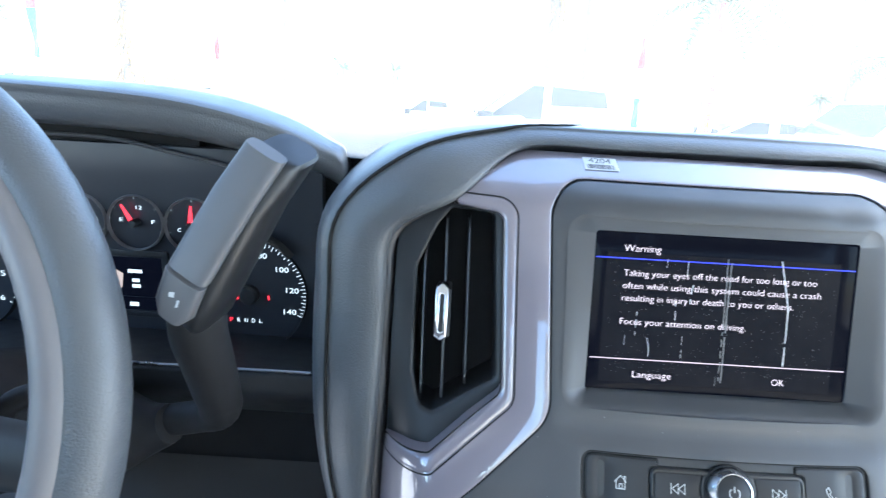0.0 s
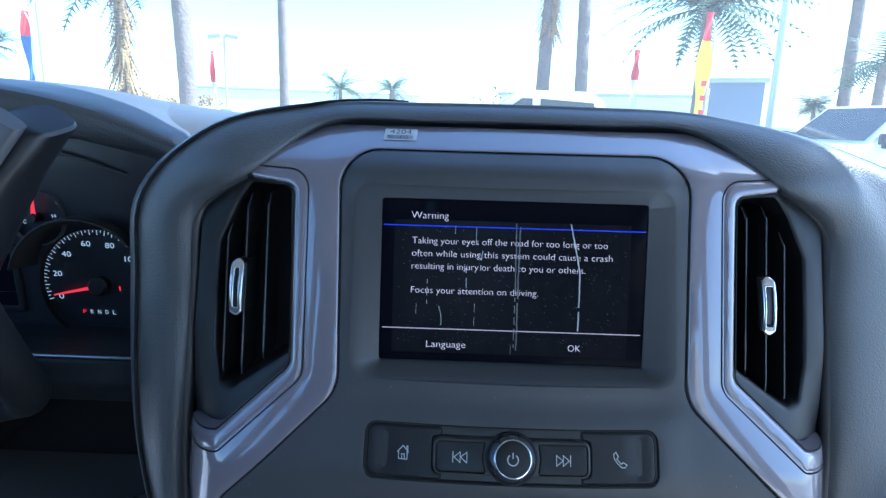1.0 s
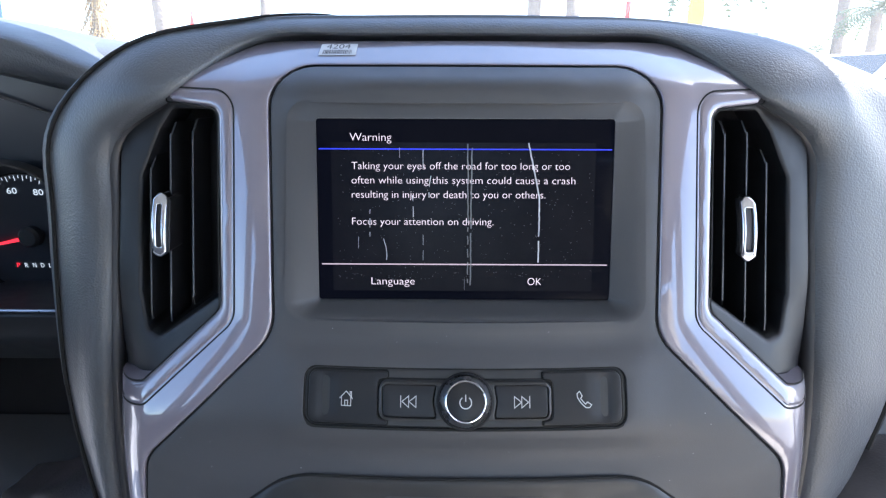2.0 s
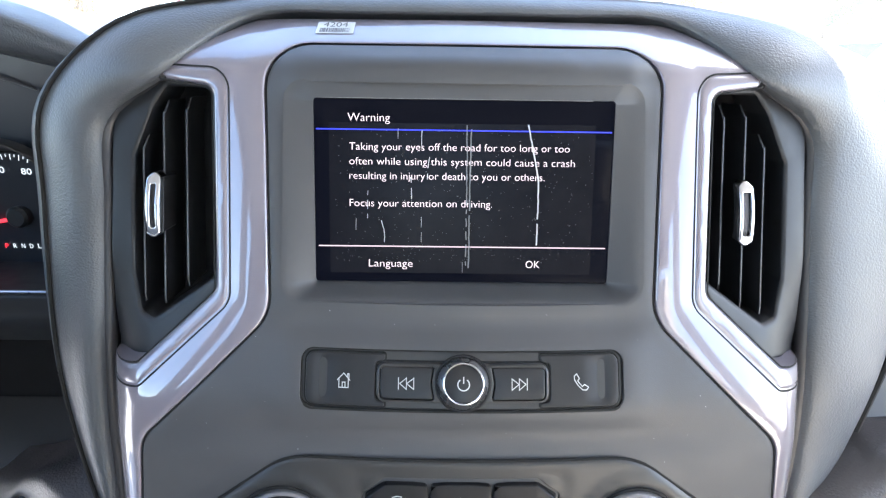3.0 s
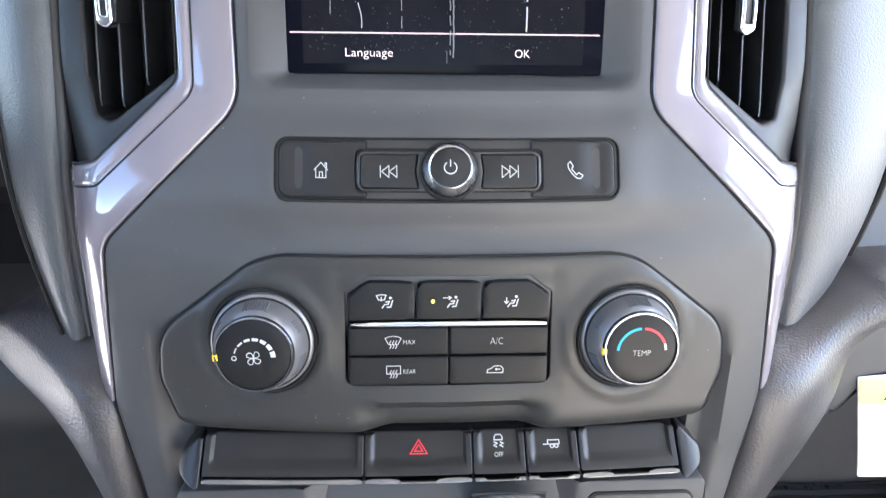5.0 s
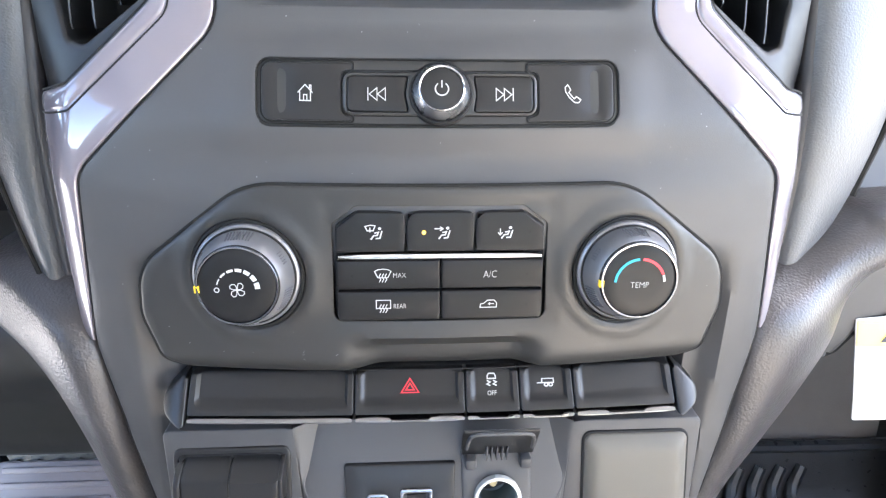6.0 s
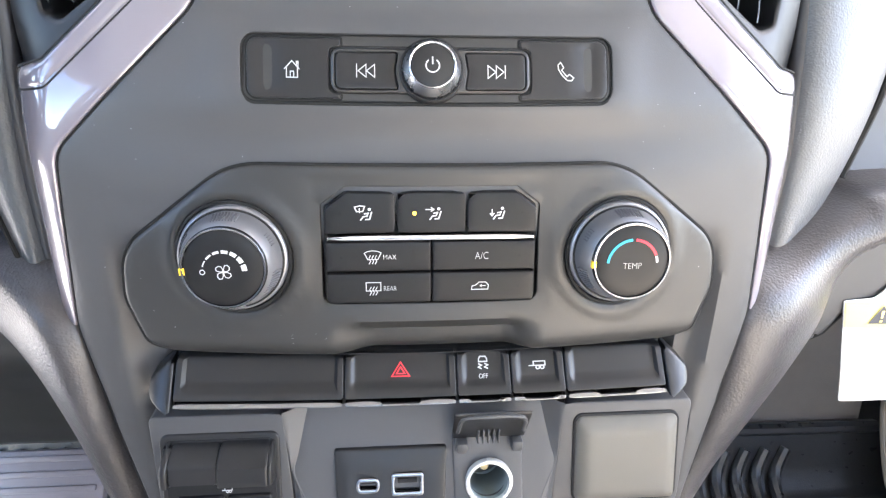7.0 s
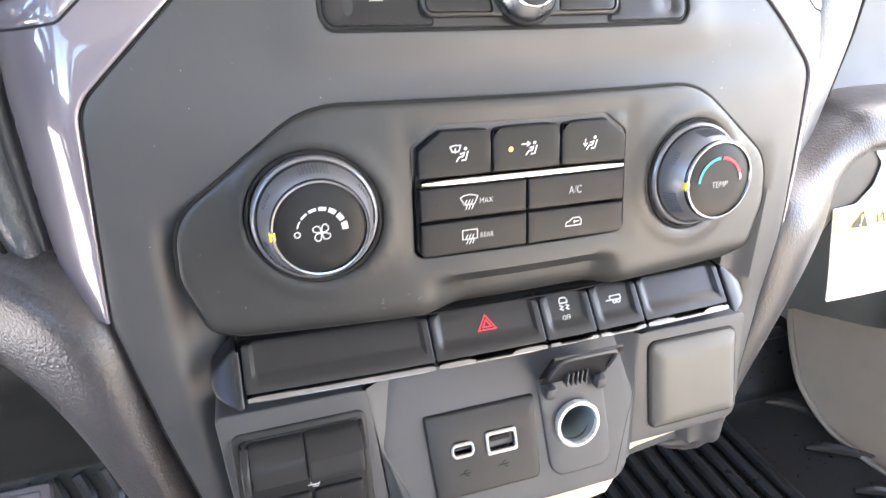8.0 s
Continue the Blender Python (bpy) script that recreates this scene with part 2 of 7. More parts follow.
def plate(outline, surf, r=0.001, depth=0.004, step=0.006, holes=(), hole_r=None, hole_depth=None, off=0.0, fine=None):
    """A plate that lies on the surface y = surf(x, z): rounded rims of radius r, walls that go back by depth, and holes."""
    fine = fine or step
    loops = []
    outer = resample(outline, fine)
    if area2(outer) < 0:
        outer.reverse()
    loops.append((offset(outer, -r), r, depth, -1))
    for h in holes:
        hh = resample(h, fine)
        if area2(hh) < 0:
            hh.reverse()
        hr = r if hole_r is None else hole_r
        loops.append((offset(hh, hr), hr, depth if hole_depth is None else hole_depth, 1))
    verts, edges, spans = [], [], []
    for pts, *_ in loops:
        s = len(verts)
        verts += pts
        edges += [(s + i, s + (i + 1) % len(pts)) for i in range(len(pts))]
        spans.append((s, len(pts)))
    polys = [[tuple(p) for p in l[0]] for l in loops]
    xs, zs = [p[0] for p in polys[0]], [p[1] for p in polys[0]]
    x = min(xs) + step / 2
    near = np.array([tuple(v) for v in verts])
    while x < max(xs):
        z = min(zs) + step / 2
        while z < max(zs):
            q = (x, z)
            if inside(q, polys[0]) and not any(inside(q, h) for h in polys[1:]) and np.min(np.hypot(near[:, 0] - x, near[:, 1] - z)) > step * 0.45:
                verts.append(Vector(q))
            z += step
        x += step
    co, _, faces, orig, _, _ = delaunay_2d_cdt(verts, edges, [], 0, 1e-7)
    where = {}
    for i, o in enumerate(orig):
        for k in o:
            where[k] = i
    bm = bmesh.new()
    bv = [bm.verts.new((v.x, surf(v.x, v.y) + off, v.y)) for v in co]
    for f in faces:
        c = sum((co[i] for i in f), Vector((0, 0))) / len(f)
        if inside(c, polys[0]) and not any(inside(c, h) for h in polys[1:]):
            try:
                bm.faces.new([bv[i] for i in f])
            except ValueError:
                pass
    for (s, n), (pts, rr, dd, sg) in zip(spans, loops):
        prev = [bv[where[s + i]] for i in range(n)]
        rings = [(rr * math.sin(a), rr * (1 - math.cos(a))) for a in (radians(30), radians(60), radians(90))] if rr > 0 else []
        rings.append((rr, max(dd, rr + 0.0002)))
        for out_by, back in rings:
            ring = offset(pts, out_by * -sg) if out_by else pts
            cur = [bm.verts.new((p.x, surf(p.x, p.y) + off + back, p.y)) for p in ring]
            for i in range(n):
                try:
                    bm.faces.new((prev[i], prev[(i + 1) % n], cur[(i + 1) % n], cur[i]))
                except ValueError:
                    pass
            prev = cur
    loose = [v for v in bm.verts if not v.link_faces]
    bmesh.ops.delete(bm, geom=loose, context="VERTS")
    return bm


def crom(p0, p1, p2, p3, t):
    return 0.5 * ((2 * p1) + (p2 - p0) * t + (2 * p0 - 5 * p1 + 4 * p2 - p3) * t * t + (3 * p1 - p0 - 3 * p2 + p3) * t ** 3)


def spline(pts, n):
    """A smooth line through the points, n steps between each two."""
    pts = [Vector(p) for p in pts]
    ext = [2 * pts[0] - pts[1]] + pts + [2 * pts[-1] - pts[-2]]
    out = []
    for i in range(len(pts) - 1):
        out += [crom(*ext[i:i + 4], k / n) for k in range(n)]
    return out + [pts[-1]]


def loft(rows, nu=6, nv=5):
    """A smooth sheet through rows of points."""
    rows = [spline(r, nv) for r in rows]
    cols = [spline([r[j] for r in rows], nu) for j in range(len(rows[0]))]
    bm = bmesh.new()
    grid = [[bm.verts.new(p) for p in c] for c in cols]
    for a, b in zip(grid, grid[1:]):
        for i in range(len(a) - 1):
            bm.faces.new((a[i], a[i + 1], b[i + 1], b[i]))
    return bm


def tube(pts, radii, n=16, smooth=6, flat=1.0, up=(0, 0, 1), caps=True):
    """A rod along a smooth line, with a radius at each point; flat squeezes it along up."""
    line = spline(pts, smooth)
    if abs((line[-1] - line[0]).normalized().dot(Vector(up))) > 0.95:
        up = (0, 1, 0)
    rad = [v.x for v in spline([(r, 0, 0) for r in radii], smooth)]
    bm = bmesh.new()
    rings = []
    for i, p in enumerate(line):
        d = (line[min(i + 1, len(line) - 1)] - line[max(i - 1, 0)]).normalized()
        s = d.cross(Vector(up)).normalized()
        u = s.cross(d).normalized()
        rings.append([bm.verts.new(p + rad[i] * (math.cos(a) * s + flat * math.sin(a) * u)) for a in (2 * math.pi * k / n for k in range(n))])
    for a, b in zip(rings, rings[1:]):
        for i in range(n):
            bm.faces.new((a[i], a[(i + 1) % n], b[(i + 1) % n], b[i]))
    if caps:
        bm.faces.new(rings[0])
        bm.faces.new(rings[-1])
    return bm


def turned(profile, centre, axis, n=48, cap=True, knurl=0.0, teeth=0):
    """A turned body: radii and heights along the axis from the centre."""
    axis = Vector(axis).normalized()
    s = axis.cross(Vector((0, 0, 1)))
    s = s.normalized() if s.length > 1e-4 else Vector((1, 0, 0))
    u = s.cross(axis)
    bm = bmesh.new()
    rings = []
    for r, h, *k in profile:
        ring = []
        for i in range(n):
            a = 2 * math.pi * i / n
            rr = r * (1 - (knurl if k and k[0] and i % 2 else 0))
            ring.append(bm.verts.new(Vector(centre) + axis * h + rr * (math.cos(a) * s + math.sin(a) * u)))
        rings.append(ring)
    for a, b in zip(rings, rings[1:]):
        for i in range(n):
            bm.faces.new((a[i], a[(i + 1) % n], b[(i + 1) % n], b[i]))
    if cap:
        bm.faces.new(rings[-1])
    return bm


def block(x0, x1, y0, y1, z0, z1, r=0.0, seg=2):
    bm = bmesh.new()
    bmesh.ops.create_cube(bm, size=1)
    for v in bm.verts:
        v.co = Vector(((x0 + x1) / 2 + v.co.x * (x1 - x0), (y0 + y1) / 2 + v.co.y * (y1 - y0), (z0 + z1) / 2 + v.co.z * (z1 - z0)))
    if r:
        bmesh.ops.bevel(bm, geom=bm.edges[:], offset=r, segments=seg, affect="EDGES", profile=0.5)
    return bm


def join(*bms):
    out = bmesh.new()
    for b in bms:
        me = bpy.data.meshes.new("joining")
        b.to_mesh(me)
        b.free()
        out.from_mesh(me)
        bpy.data.meshes.remove(me)
    return out


def seam(outline, surf, r=0.0009, off=0.0, step=0.004):
    """A narrow dark gap along a closed outline on a surface."""
    pts = resample(outline, step)
    bm = bmesh.new()
    rings = []
    n = len(pts)
    for i, p in enumerate(pts):
        d = (pts[(i + 1) % n] - pts[i - 1]).normalized()
        q = Vector((-d.y, d.x))
        row = []
        for u, v in ((-1, 0.4), (-0.6, -0.25), (0.6, -0.25), (1, 0.4)):
            w = p + q * (u * r)
            row.append(bm.verts.new((w.x, surf(w.x, w.y) + off + v * r, w.y)))
        rings.append(row)
    for a, b in zip(rings, rings[1:] + rings[:1]):
        for k in range(3):
            bm.faces.new((a[k], a[k + 1], b[k + 1], b[k]))
    return bm


def move(bm, m):
    bmesh.ops.transform(bm, matrix=m, verts=bm.verts)
    return bm


def on_surface(surf, x0, z0, lift=0.0003, sx=1.0, sz=1.0):
    """Maps flat drawing coordinates to a place on a surface."""
    return lambda u, v: Vector((x0 + u * sx, surf(x0 + u * sx, z0 + v * sz) - lift, z0 + v * sz))


def on_plane(origin, right, up, lift=0.0):
    o, r, u = Vector(origin), Vector(right).normalized(), Vector(up).normalized()
    n = r.cross(u)
    return lambda a, b: o + r * a + u * b + n * lift


def strokes(lines, width, place):
    """Flat ribbons along polylines; a line whose ends meet is closed."""
    bm = bmesh.new()
    for line in lines:
        pts = [Vector(p) for p in line]
        closed = (pts[0] - pts[-1]).length < 1e-6
        if closed:
            pts = pts[:-1]
        n = len(pts)
        sides = []
        for i in range(n):
            a = pts[i] - pts[i - 1] if (i or closed) else pts[1] - pts[0]
            b = pts[(i + 1) % n] - pts[i] if (i < n - 1 or closed) else a
            na, nb = Vector((-a.y, a.x)).normalized(), Vector((-b.y, b.x)).normalized()
            m = na + nb
            m = m.normalized() if m.length > 1e-6 else na
            k = min(2.0, 1 / max(0.3, m.dot(na)))
            sides.append((bm.verts.new(place(*(pts[i] + m * width / 2 * k))), bm.verts.new(place(*(pts[i] - m * width / 2 * k)))))
        for i in range(n if closed else n - 1):
            (a, b), (c, d) = sides[i], sides[(i + 1) % n]
            bm.faces.new((a, b, d, c))
    return bm


def filled(polys, place):
    bm = bmesh.new()
    for p in polys:
        bm.faces.new([bm.verts.new(place(*q)) for q in p])
    return bm


def arc(cx, cy, r, a0, a1, n=16):
    return [(cx + r * math.cos(radians(a0 + (a1 - a0) * i / n)), cy + r * math.sin(radians(a0 + (a1 - a0) * i / n))) for i in range(n + 1)]


def lettering(body, width, height, place, align="LEFT", thin=0.0):
    """A line of writing as flat mesh: its whole width, and the height of its capitals."""
    cu = bpy.data.curves.new("writing", "FONT")
    cu.body, cu.size, cu.resolution_u, cu.offset = body, 1.0, 3, -thin
    ob = bpy.data.objects.new("writing", cu)
    scene.collection.objects.link(ob)
    dg = bpy.context.evaluated_depsgraph_get()
    me = bpy.data.meshes.new_from_object(ob.evaluated_get(dg))
    bm = bmesh.new()
    bm.from_mesh(me)
    bpy.data.objects.remove(ob)
    bpy.data.curves.remove(cu)
    bpy.data.meshes.remove(me)
    xs = [v.co.x for v in bm.verts]
    lo, hi = min(xs), max(xs)
    sx, sy = width / (hi - lo), height / 0.69
    shift = {"LEFT": 0, "CENTER": -width / 2, "RIGHT": -width}[align]
    for v in bm.verts:
        v.co = place((v.co.x - lo) * sx + shift, v.co.y * sy)
    return bm


# ---- the cab ----
FLOOR_Z = 0.80


def cab_box(name, x0, x1, y0, y1, z0, z1, mat, kind="structure", label=""):
    ob = part(name, block(x0, x1, y0, y1, z0, z1), mat, None, label)
    return tagged(ob, label or "plain inner lining of the truck cab", "cab lining", kind=kind)


cab_box("floor", -0.95, 0.95, -1.35, 1.0, FLOOR_Z - 0.05, FLOOR_Z, CARPET, label="dark carpet of the cab floor")
cab_box("wall_north", -0.95, 0.95, 0.62, 0.66, FLOOR_Z, 1.46, CARPET, label="carpeted bulkhead ahead of the footwell")
cab_box("wall_south", -0.95, 0.95, -1.35, -1.30, FLOOR_Z, 1.45, TRIM_IN)
cab_box("wall_south_header", -0.95, 0.95, -1.35, -1.30, 1.90, 2.05, TRIM_IN)
for sx, nm in ((-1, "west"), (1, "east")):
    xa, xb = sorted((sx * 0.84, sx * 0.90))
    # unseen doors with window openings; their sills and gaps steer the side light
    if sx > 0:
        cab_box("wall_east", xa, xb, -1.30, -0.02, FLOOR_Z, 1.18, TRIM_IN)
        cab_box("wall_east_fore", xa, xb, -0.018, 0.62, FLOOR_Z, 1.34, TRIM_IN)
    else:
        cab_box("wall_west", xa, xb, -1.30, -0.25, FLOOR_Z, 1.47, LOW_BOUNCE)
        cab_box("wall_west_fore", xa, xb, -0.248, 0.62, 1.29, 1.47, LOW_BOUNCE)
    cab_box("wall_%s_header" % nm, xa, xb, -1.30, 0.12, 1.97, 2.05, TRIM_IN)
    cab_box("wall_%s_pillar" % nm, xa, xb, -0.95, -0.80, 1.18 if sx > 0 else 1.47, 1.95, TRIM_IN)
    a_pillar = part("wall_%s_front_pillar" % nm, tube([(sx * 0.97, 0.72, 1.42), (sx * 0.92, 0.44, 1.72), (sx * 0.84, 0.06, 2.02)], [0.05, 0.045, 0.05], n=10), TRIM_IN)
    tagged(a_pillar, "plain lined pillar beside the windscreen", "cab lining", kind="structure")
cab_box("wall_east_front", 0.84, 0.90, 0.40, 0.62, 1.345, 1.50, TRIM_IN)
# unseen backrest added to keep rear window light off the left side
driver = part("wall_driver_shade", loft([[(x, -0.62, 1.10), (x, -0.76, 1.42), (x, -0.92, 1.76), (x, -0.98, 1.765), (x, -1.00, 1.10)] for x in (-0.74, -0.45, -0.16)], 3, 3), LOW_BOUNCE)
tagged(driver, "unseen dark backrest added to block light from the rear left", "cab lining", kind="structure")
# unseen backrest and bench front, added as reflectors for the passenger-side sun
back = part("wall_bounce_back", loft([[(x, -0.76, 1.10), (x, -0.90, 1.42), (x, -1.06, 1.74), (x, -1.12, 1.745), (x, -1.14, 1.10)] for x in (0.14, 0.45, 0.80)], 3, 3), BOUNCE)
tagged(back, "unseen pale backrest added to bounce sunlight onto the dash", "cab lining", kind="structure")
cab_box("wall_bounce_front", -0.80, 0.80, -1.28, -0.34, FLOOR_Z, 1.14, BOUNCE, label="unseen pale bench front added to bounce sunlight onto the dash")
HEADER = [(x, max(0.097, 0.215 - 0.317 * x * x)) for x in (-0.95, -0.8, -0.65, -0.5, -0.35, -0.2, 0.0, 0.2, 0.35, 0.5, 0.65, 0.8, 0.95)]
lid = bmesh.new()
low, high = ([lid.verts.new((x, y, z)) for x, y in [(-0.95, -1.35)] + HEADER + [(0.95, -1.35)]] for z in (2.02, 2.06))
lid.faces.new(low)
lid.faces.new(high[::-1])
for i in range(len(low)):
    lid.faces.new((low[i - 1], high[i - 1], high[i], low[i]))
bmesh.ops.recalc_face_normals(lid, faces=lid.faces)
roof = part("ceiling", lid, LINER)
tagged(roof, "light grey cloth headliner", "ceiling", kind="structure")
pane = bmesh.new()
sill, head = [pane.verts.new((x, 0.76, 1.44)) for x, y in HEADER], [pane.verts.new((x * 0.885, y + 0.012, 2.018)) for x, y in HEADER]
for i in range(len(sill) - 1):
    pane.faces.new((sill[i], sill[i + 1], head[i + 1], head[i]))
ws = part("window_1", pane, WINDOW)
if ws.data.polygons[0].normal.z > 0:
    ws.data.flip_normals()
ws.visible_shadow = False
tagged(ws, "clear raked windscreen of the truck", "windscreen", kind="structure")

# ---- shape of the centre stack: depth y over width x and height z ----
STACK = [(1.15, -0.040), (1.17, -0.034), (1.256, -0.0165), (1.30, -0.0135), (1.38, -0.006), (1.407, -0.001), (1.446, 0.017), (1.527, 0.042), (1.565, 0.0532), (1.570, 0.0560), (1.576, 0.0670), (1.582, 0.0785), (1.590, 0.0940), (1.598, 0.1090), (1.63, 0.168)]


def smooth_curve(knots):
    """A depth curve over height, its corners rounded."""
    zs, ys = [k[0] for k in knots], [k[1] for k in knots]
    grid = np.linspace(zs[0] - 0.02, zs[-1] + 0.02, 600)
    raw = np.interp(grid, zs, ys)
    w = np.hanning(31)
    sm = np.convolve(np.pad(raw, 15, mode="edge"), w / w.sum(), "valid")
    return lambda z: float(np.interp(z, grid, sm))


stack_y = smooth_curve(STACK)


def S(x, z):
    """The face of the stack and its painted surround."""
    k = 0.5 + 0.3 * min(1, max(0, (z - 1.38) / 0.185))
    return stack_y(z) + k * x * x + 30 * max(0, abs(x) - 0.162) ** 2


def vent_face(x, z):
    low = min(1, max(0, (abs(x) - 0.162) / 0.03)) * min(1, max(0, (1.475 - z) / 0.06))
    return stack_y(z) + 0.017 + 0.30 * (abs(x) - 0.125) + 0.016 * low * low


def climate_face(x, z):
    return -0.009 - (1.370 - z) * 0.17


def pod_face(x, z):
    low = max(0.0, 1.300 - z)
    return climate_face(x, z) + 0.0008 + 0.55 * x * x + low * low * 60


def switch_face(x, z):
    return -0.0090 - (1.283 - z) * 0.92 + 0.2 * x * x


def lower_face(x, z):
    return -0.0160 - (1.258 - z) * 0.29


def screen_face(x, z):
    return 0.0375 + (z - 1.46) * 0.165


# ---- the dashboard ----
dash = thing("dashboard", (0, 0.1, 1.40), "dark grey truck dashboard with grained vinyl pad and satin grey surround", "dashboard")

# main panel of the stack, one moulding from the display down
PANEL_HALF = [(0.1015, 1.5768, 0.021), (0.0966, 1.4460, 0.022), (0.1624, 1.3838, 0.018), (0.1705, 1.298, 0.03), (0.160, 1.245, 0.03), (0.138, 1.165, 0.01)]
panel_outline = rounded(both(PANEL_HALF))
SCREEN_HOLE = rounded([(0.0903, 1.5588, 0.010), (0.0903, 1.4537, 0.010), (-0.0903, 1.4537, 0.010), (-0.0903, 1.5588, 0.010)], 8)
AUDIO_OUT = rounded([(0.0799, 1.4335, 0.0062), (0.0799, 1.4066, 0.0062), (-0.0799, 1.4066, 0.0062), (-0.0799, 1.4335, 0.0062)])


def panel_face(x, z):
    """The panel, sunk between two ridges where the climate and lower fascias sit."""
    ridge = 0.1500 - max(0, 1.275 - z) * 0.10
    u = min(1, max(0, (ridge - abs(x)) / 0.0115))
    v = min(1, max(0, (1.352 - z) / 0.030))
    dip = 0.0026 * math.exp(-((z - 1.4435) / 0.0060) ** 2) / (1 + math.exp((abs(x) - 0.084) / 0.0045))
    rise = 1 / (1 + math.exp((abs(x) - 0.093) / 0.0035)) / (1 + math.exp((abs(z - 1.4188) - 0.0205) / 0.0030))
    swell = 0.004 * math.exp(-((z - 1.391) / 0.012) ** 2) * max(0, 1 - (x / 0.15) ** 2)
    hood = 0.0038 / (1 + math.exp((1.5510 - z) / 0.0030)) / (1 + math.exp((z - 1.5735) / 0.0016)) / (1 + math.exp((abs(x) - 0.090) / 0.0030))
    brow = math.exp(-((z - 1.5675) / 0.0035) ** 2) / (1 + math.exp((abs(x) - 0.058) / 0.002))
    w = min(1, max(0, (ridge - 0.0165 - abs(x)) / 0.006))
    sunk = 0.0088 * u * u * (3 - 2 * u) + 0.0078 * w * w * (3 - 2 * w)
    return S(x, z) + sunk * v * v * (3 - 2 * v) - 0.0020 * brow - hood + dip - 0.0018 * rise + swell


part("stack_panel", plate(panel_outline, panel_face, r=0.0012, depth=0.012, step=0.0040, holes=[SCREEN_HOLE, AUDIO_OUT], hole_r=0.0003, hole_depth=0.0015), PANEL, dash, "dark grey moulded plastic panel")


def ring_loft(loops):
    bm = bmesh.new()
    rows = [[bm.verts.new(p) for p in l] for l in loops]
    n = len(rows[0])
    for a, b in zip(rows, rows[1:]):
        for i in range(n):
            bm.faces.new((a[i], a[(i + 1) % n], b[(i + 1) % n], b[i]))
    return bm


# sloping walls from the panel down to the display glass
def on(pts, surf, off=0.0):
    return [Vector((p[0], surf(p[0], p[1]) + off, p[1])) for p in pts]


wall_a = rounded([(0.0915, 1.5600, 0.011), (0.0915, 1.4525, 0.011), (-0.0915, 1.4525, 0.011), (-0.0915, 1.5600, 0.011)], 8)
wall_c = rounded([(0.0757, 1.5515, 0.002), (0.0757, 1.4590, 0.002), (-0.0760, 1.4590, 0.002), (-0.0760, 1.5515, 0.002)], 8)
WALL_SOFT = 0.45
wall_loops = []
for i in range(10):
    f = i / 9
    g = (f * f / (2 * WALL_SOFT) if f < WALL_SOFT else f - WALL_SOFT / 2) / (1 - WALL_SOFT / 2)
    loop = []
    for p, q in zip(wall_a, wall_c):
        m = p.lerp(q, f)
        ya, yc = panel_face(p[0], p[1]) - 0.0004, screen_face(q[0], q[1]) - 0.0010
        loop.append(Vector((m[0], ya + (yc - ya) * g, m[1])))
    wall_loops.append(loop)
part("display_surround", ring_loft(wall_loops + [on(wall_c, screen_face, 0.004)]), PANEL, dash, "sloping dark frame of the display")

edge_gap = seam(panel_outline[:-2], S, 0.00055, 0.0003)
bmesh.ops.delete(edge_gap, geom=[v for v in edge_gap.verts if v.co.z < 1.20], context="VERTS")
part("gap", edge_gap, GAP, dash)
part("gap", seam(AUDIO_OUT, S, 0.0008, -0.0011), GAP, dash)

# painted surround, with the raised lips of the two vents
TRIM_OUT = [(0.117, 1.5915, 0.03), (0.158, 1.5675, 0.002)]
VENT_IN = [(0.158, 1.5640, 0.001), (0.1250, 1.5600, 0.010), (0.1215, 1.4555, 0.010), (0.1645, 1.4165, 0.006), (0.1945, 1.4090, 0.0)]
FIN = [(0.1950, 1.400, 0.002), (0.1965, 1.335, 0.004), (0.1905, 1.311, 0.004), (0.1712, 1.2965, 0.0)]
inner = [(x + (0.0009 if x > 0.09 else 0), z + (0.0009 if z > 1.57 else 0), r) for x, z, r in PANEL_HALF[:3]]
half_trim = TRIM_OUT + VENT_IN + FIN
trim_outline = rounded(both(half_trim)[:len(half_trim)] + [(0.1709, 1.2990, 0.0)] + inner[::-1] + [(-x, z, r) for x, z, r in inner] + [(-0.1709, 1.2990, 0.0)] + [(-x, z, r) for x, z, r in reversed(half_trim)], 8)
EDGE = np.array([tuple(p) for p in resample(panel_outline, 0.004)])


def crowned(x, z):
    """The surround's face, slightly crowned across its width."""
    u = min(1.0, float(np.min(np.hypot(EDGE[:, 0] - x, EDGE[:, 1] - z))) / 0.021)
    return S(x, z) - 0.0009 - 0.0034 * u * (1 - u)


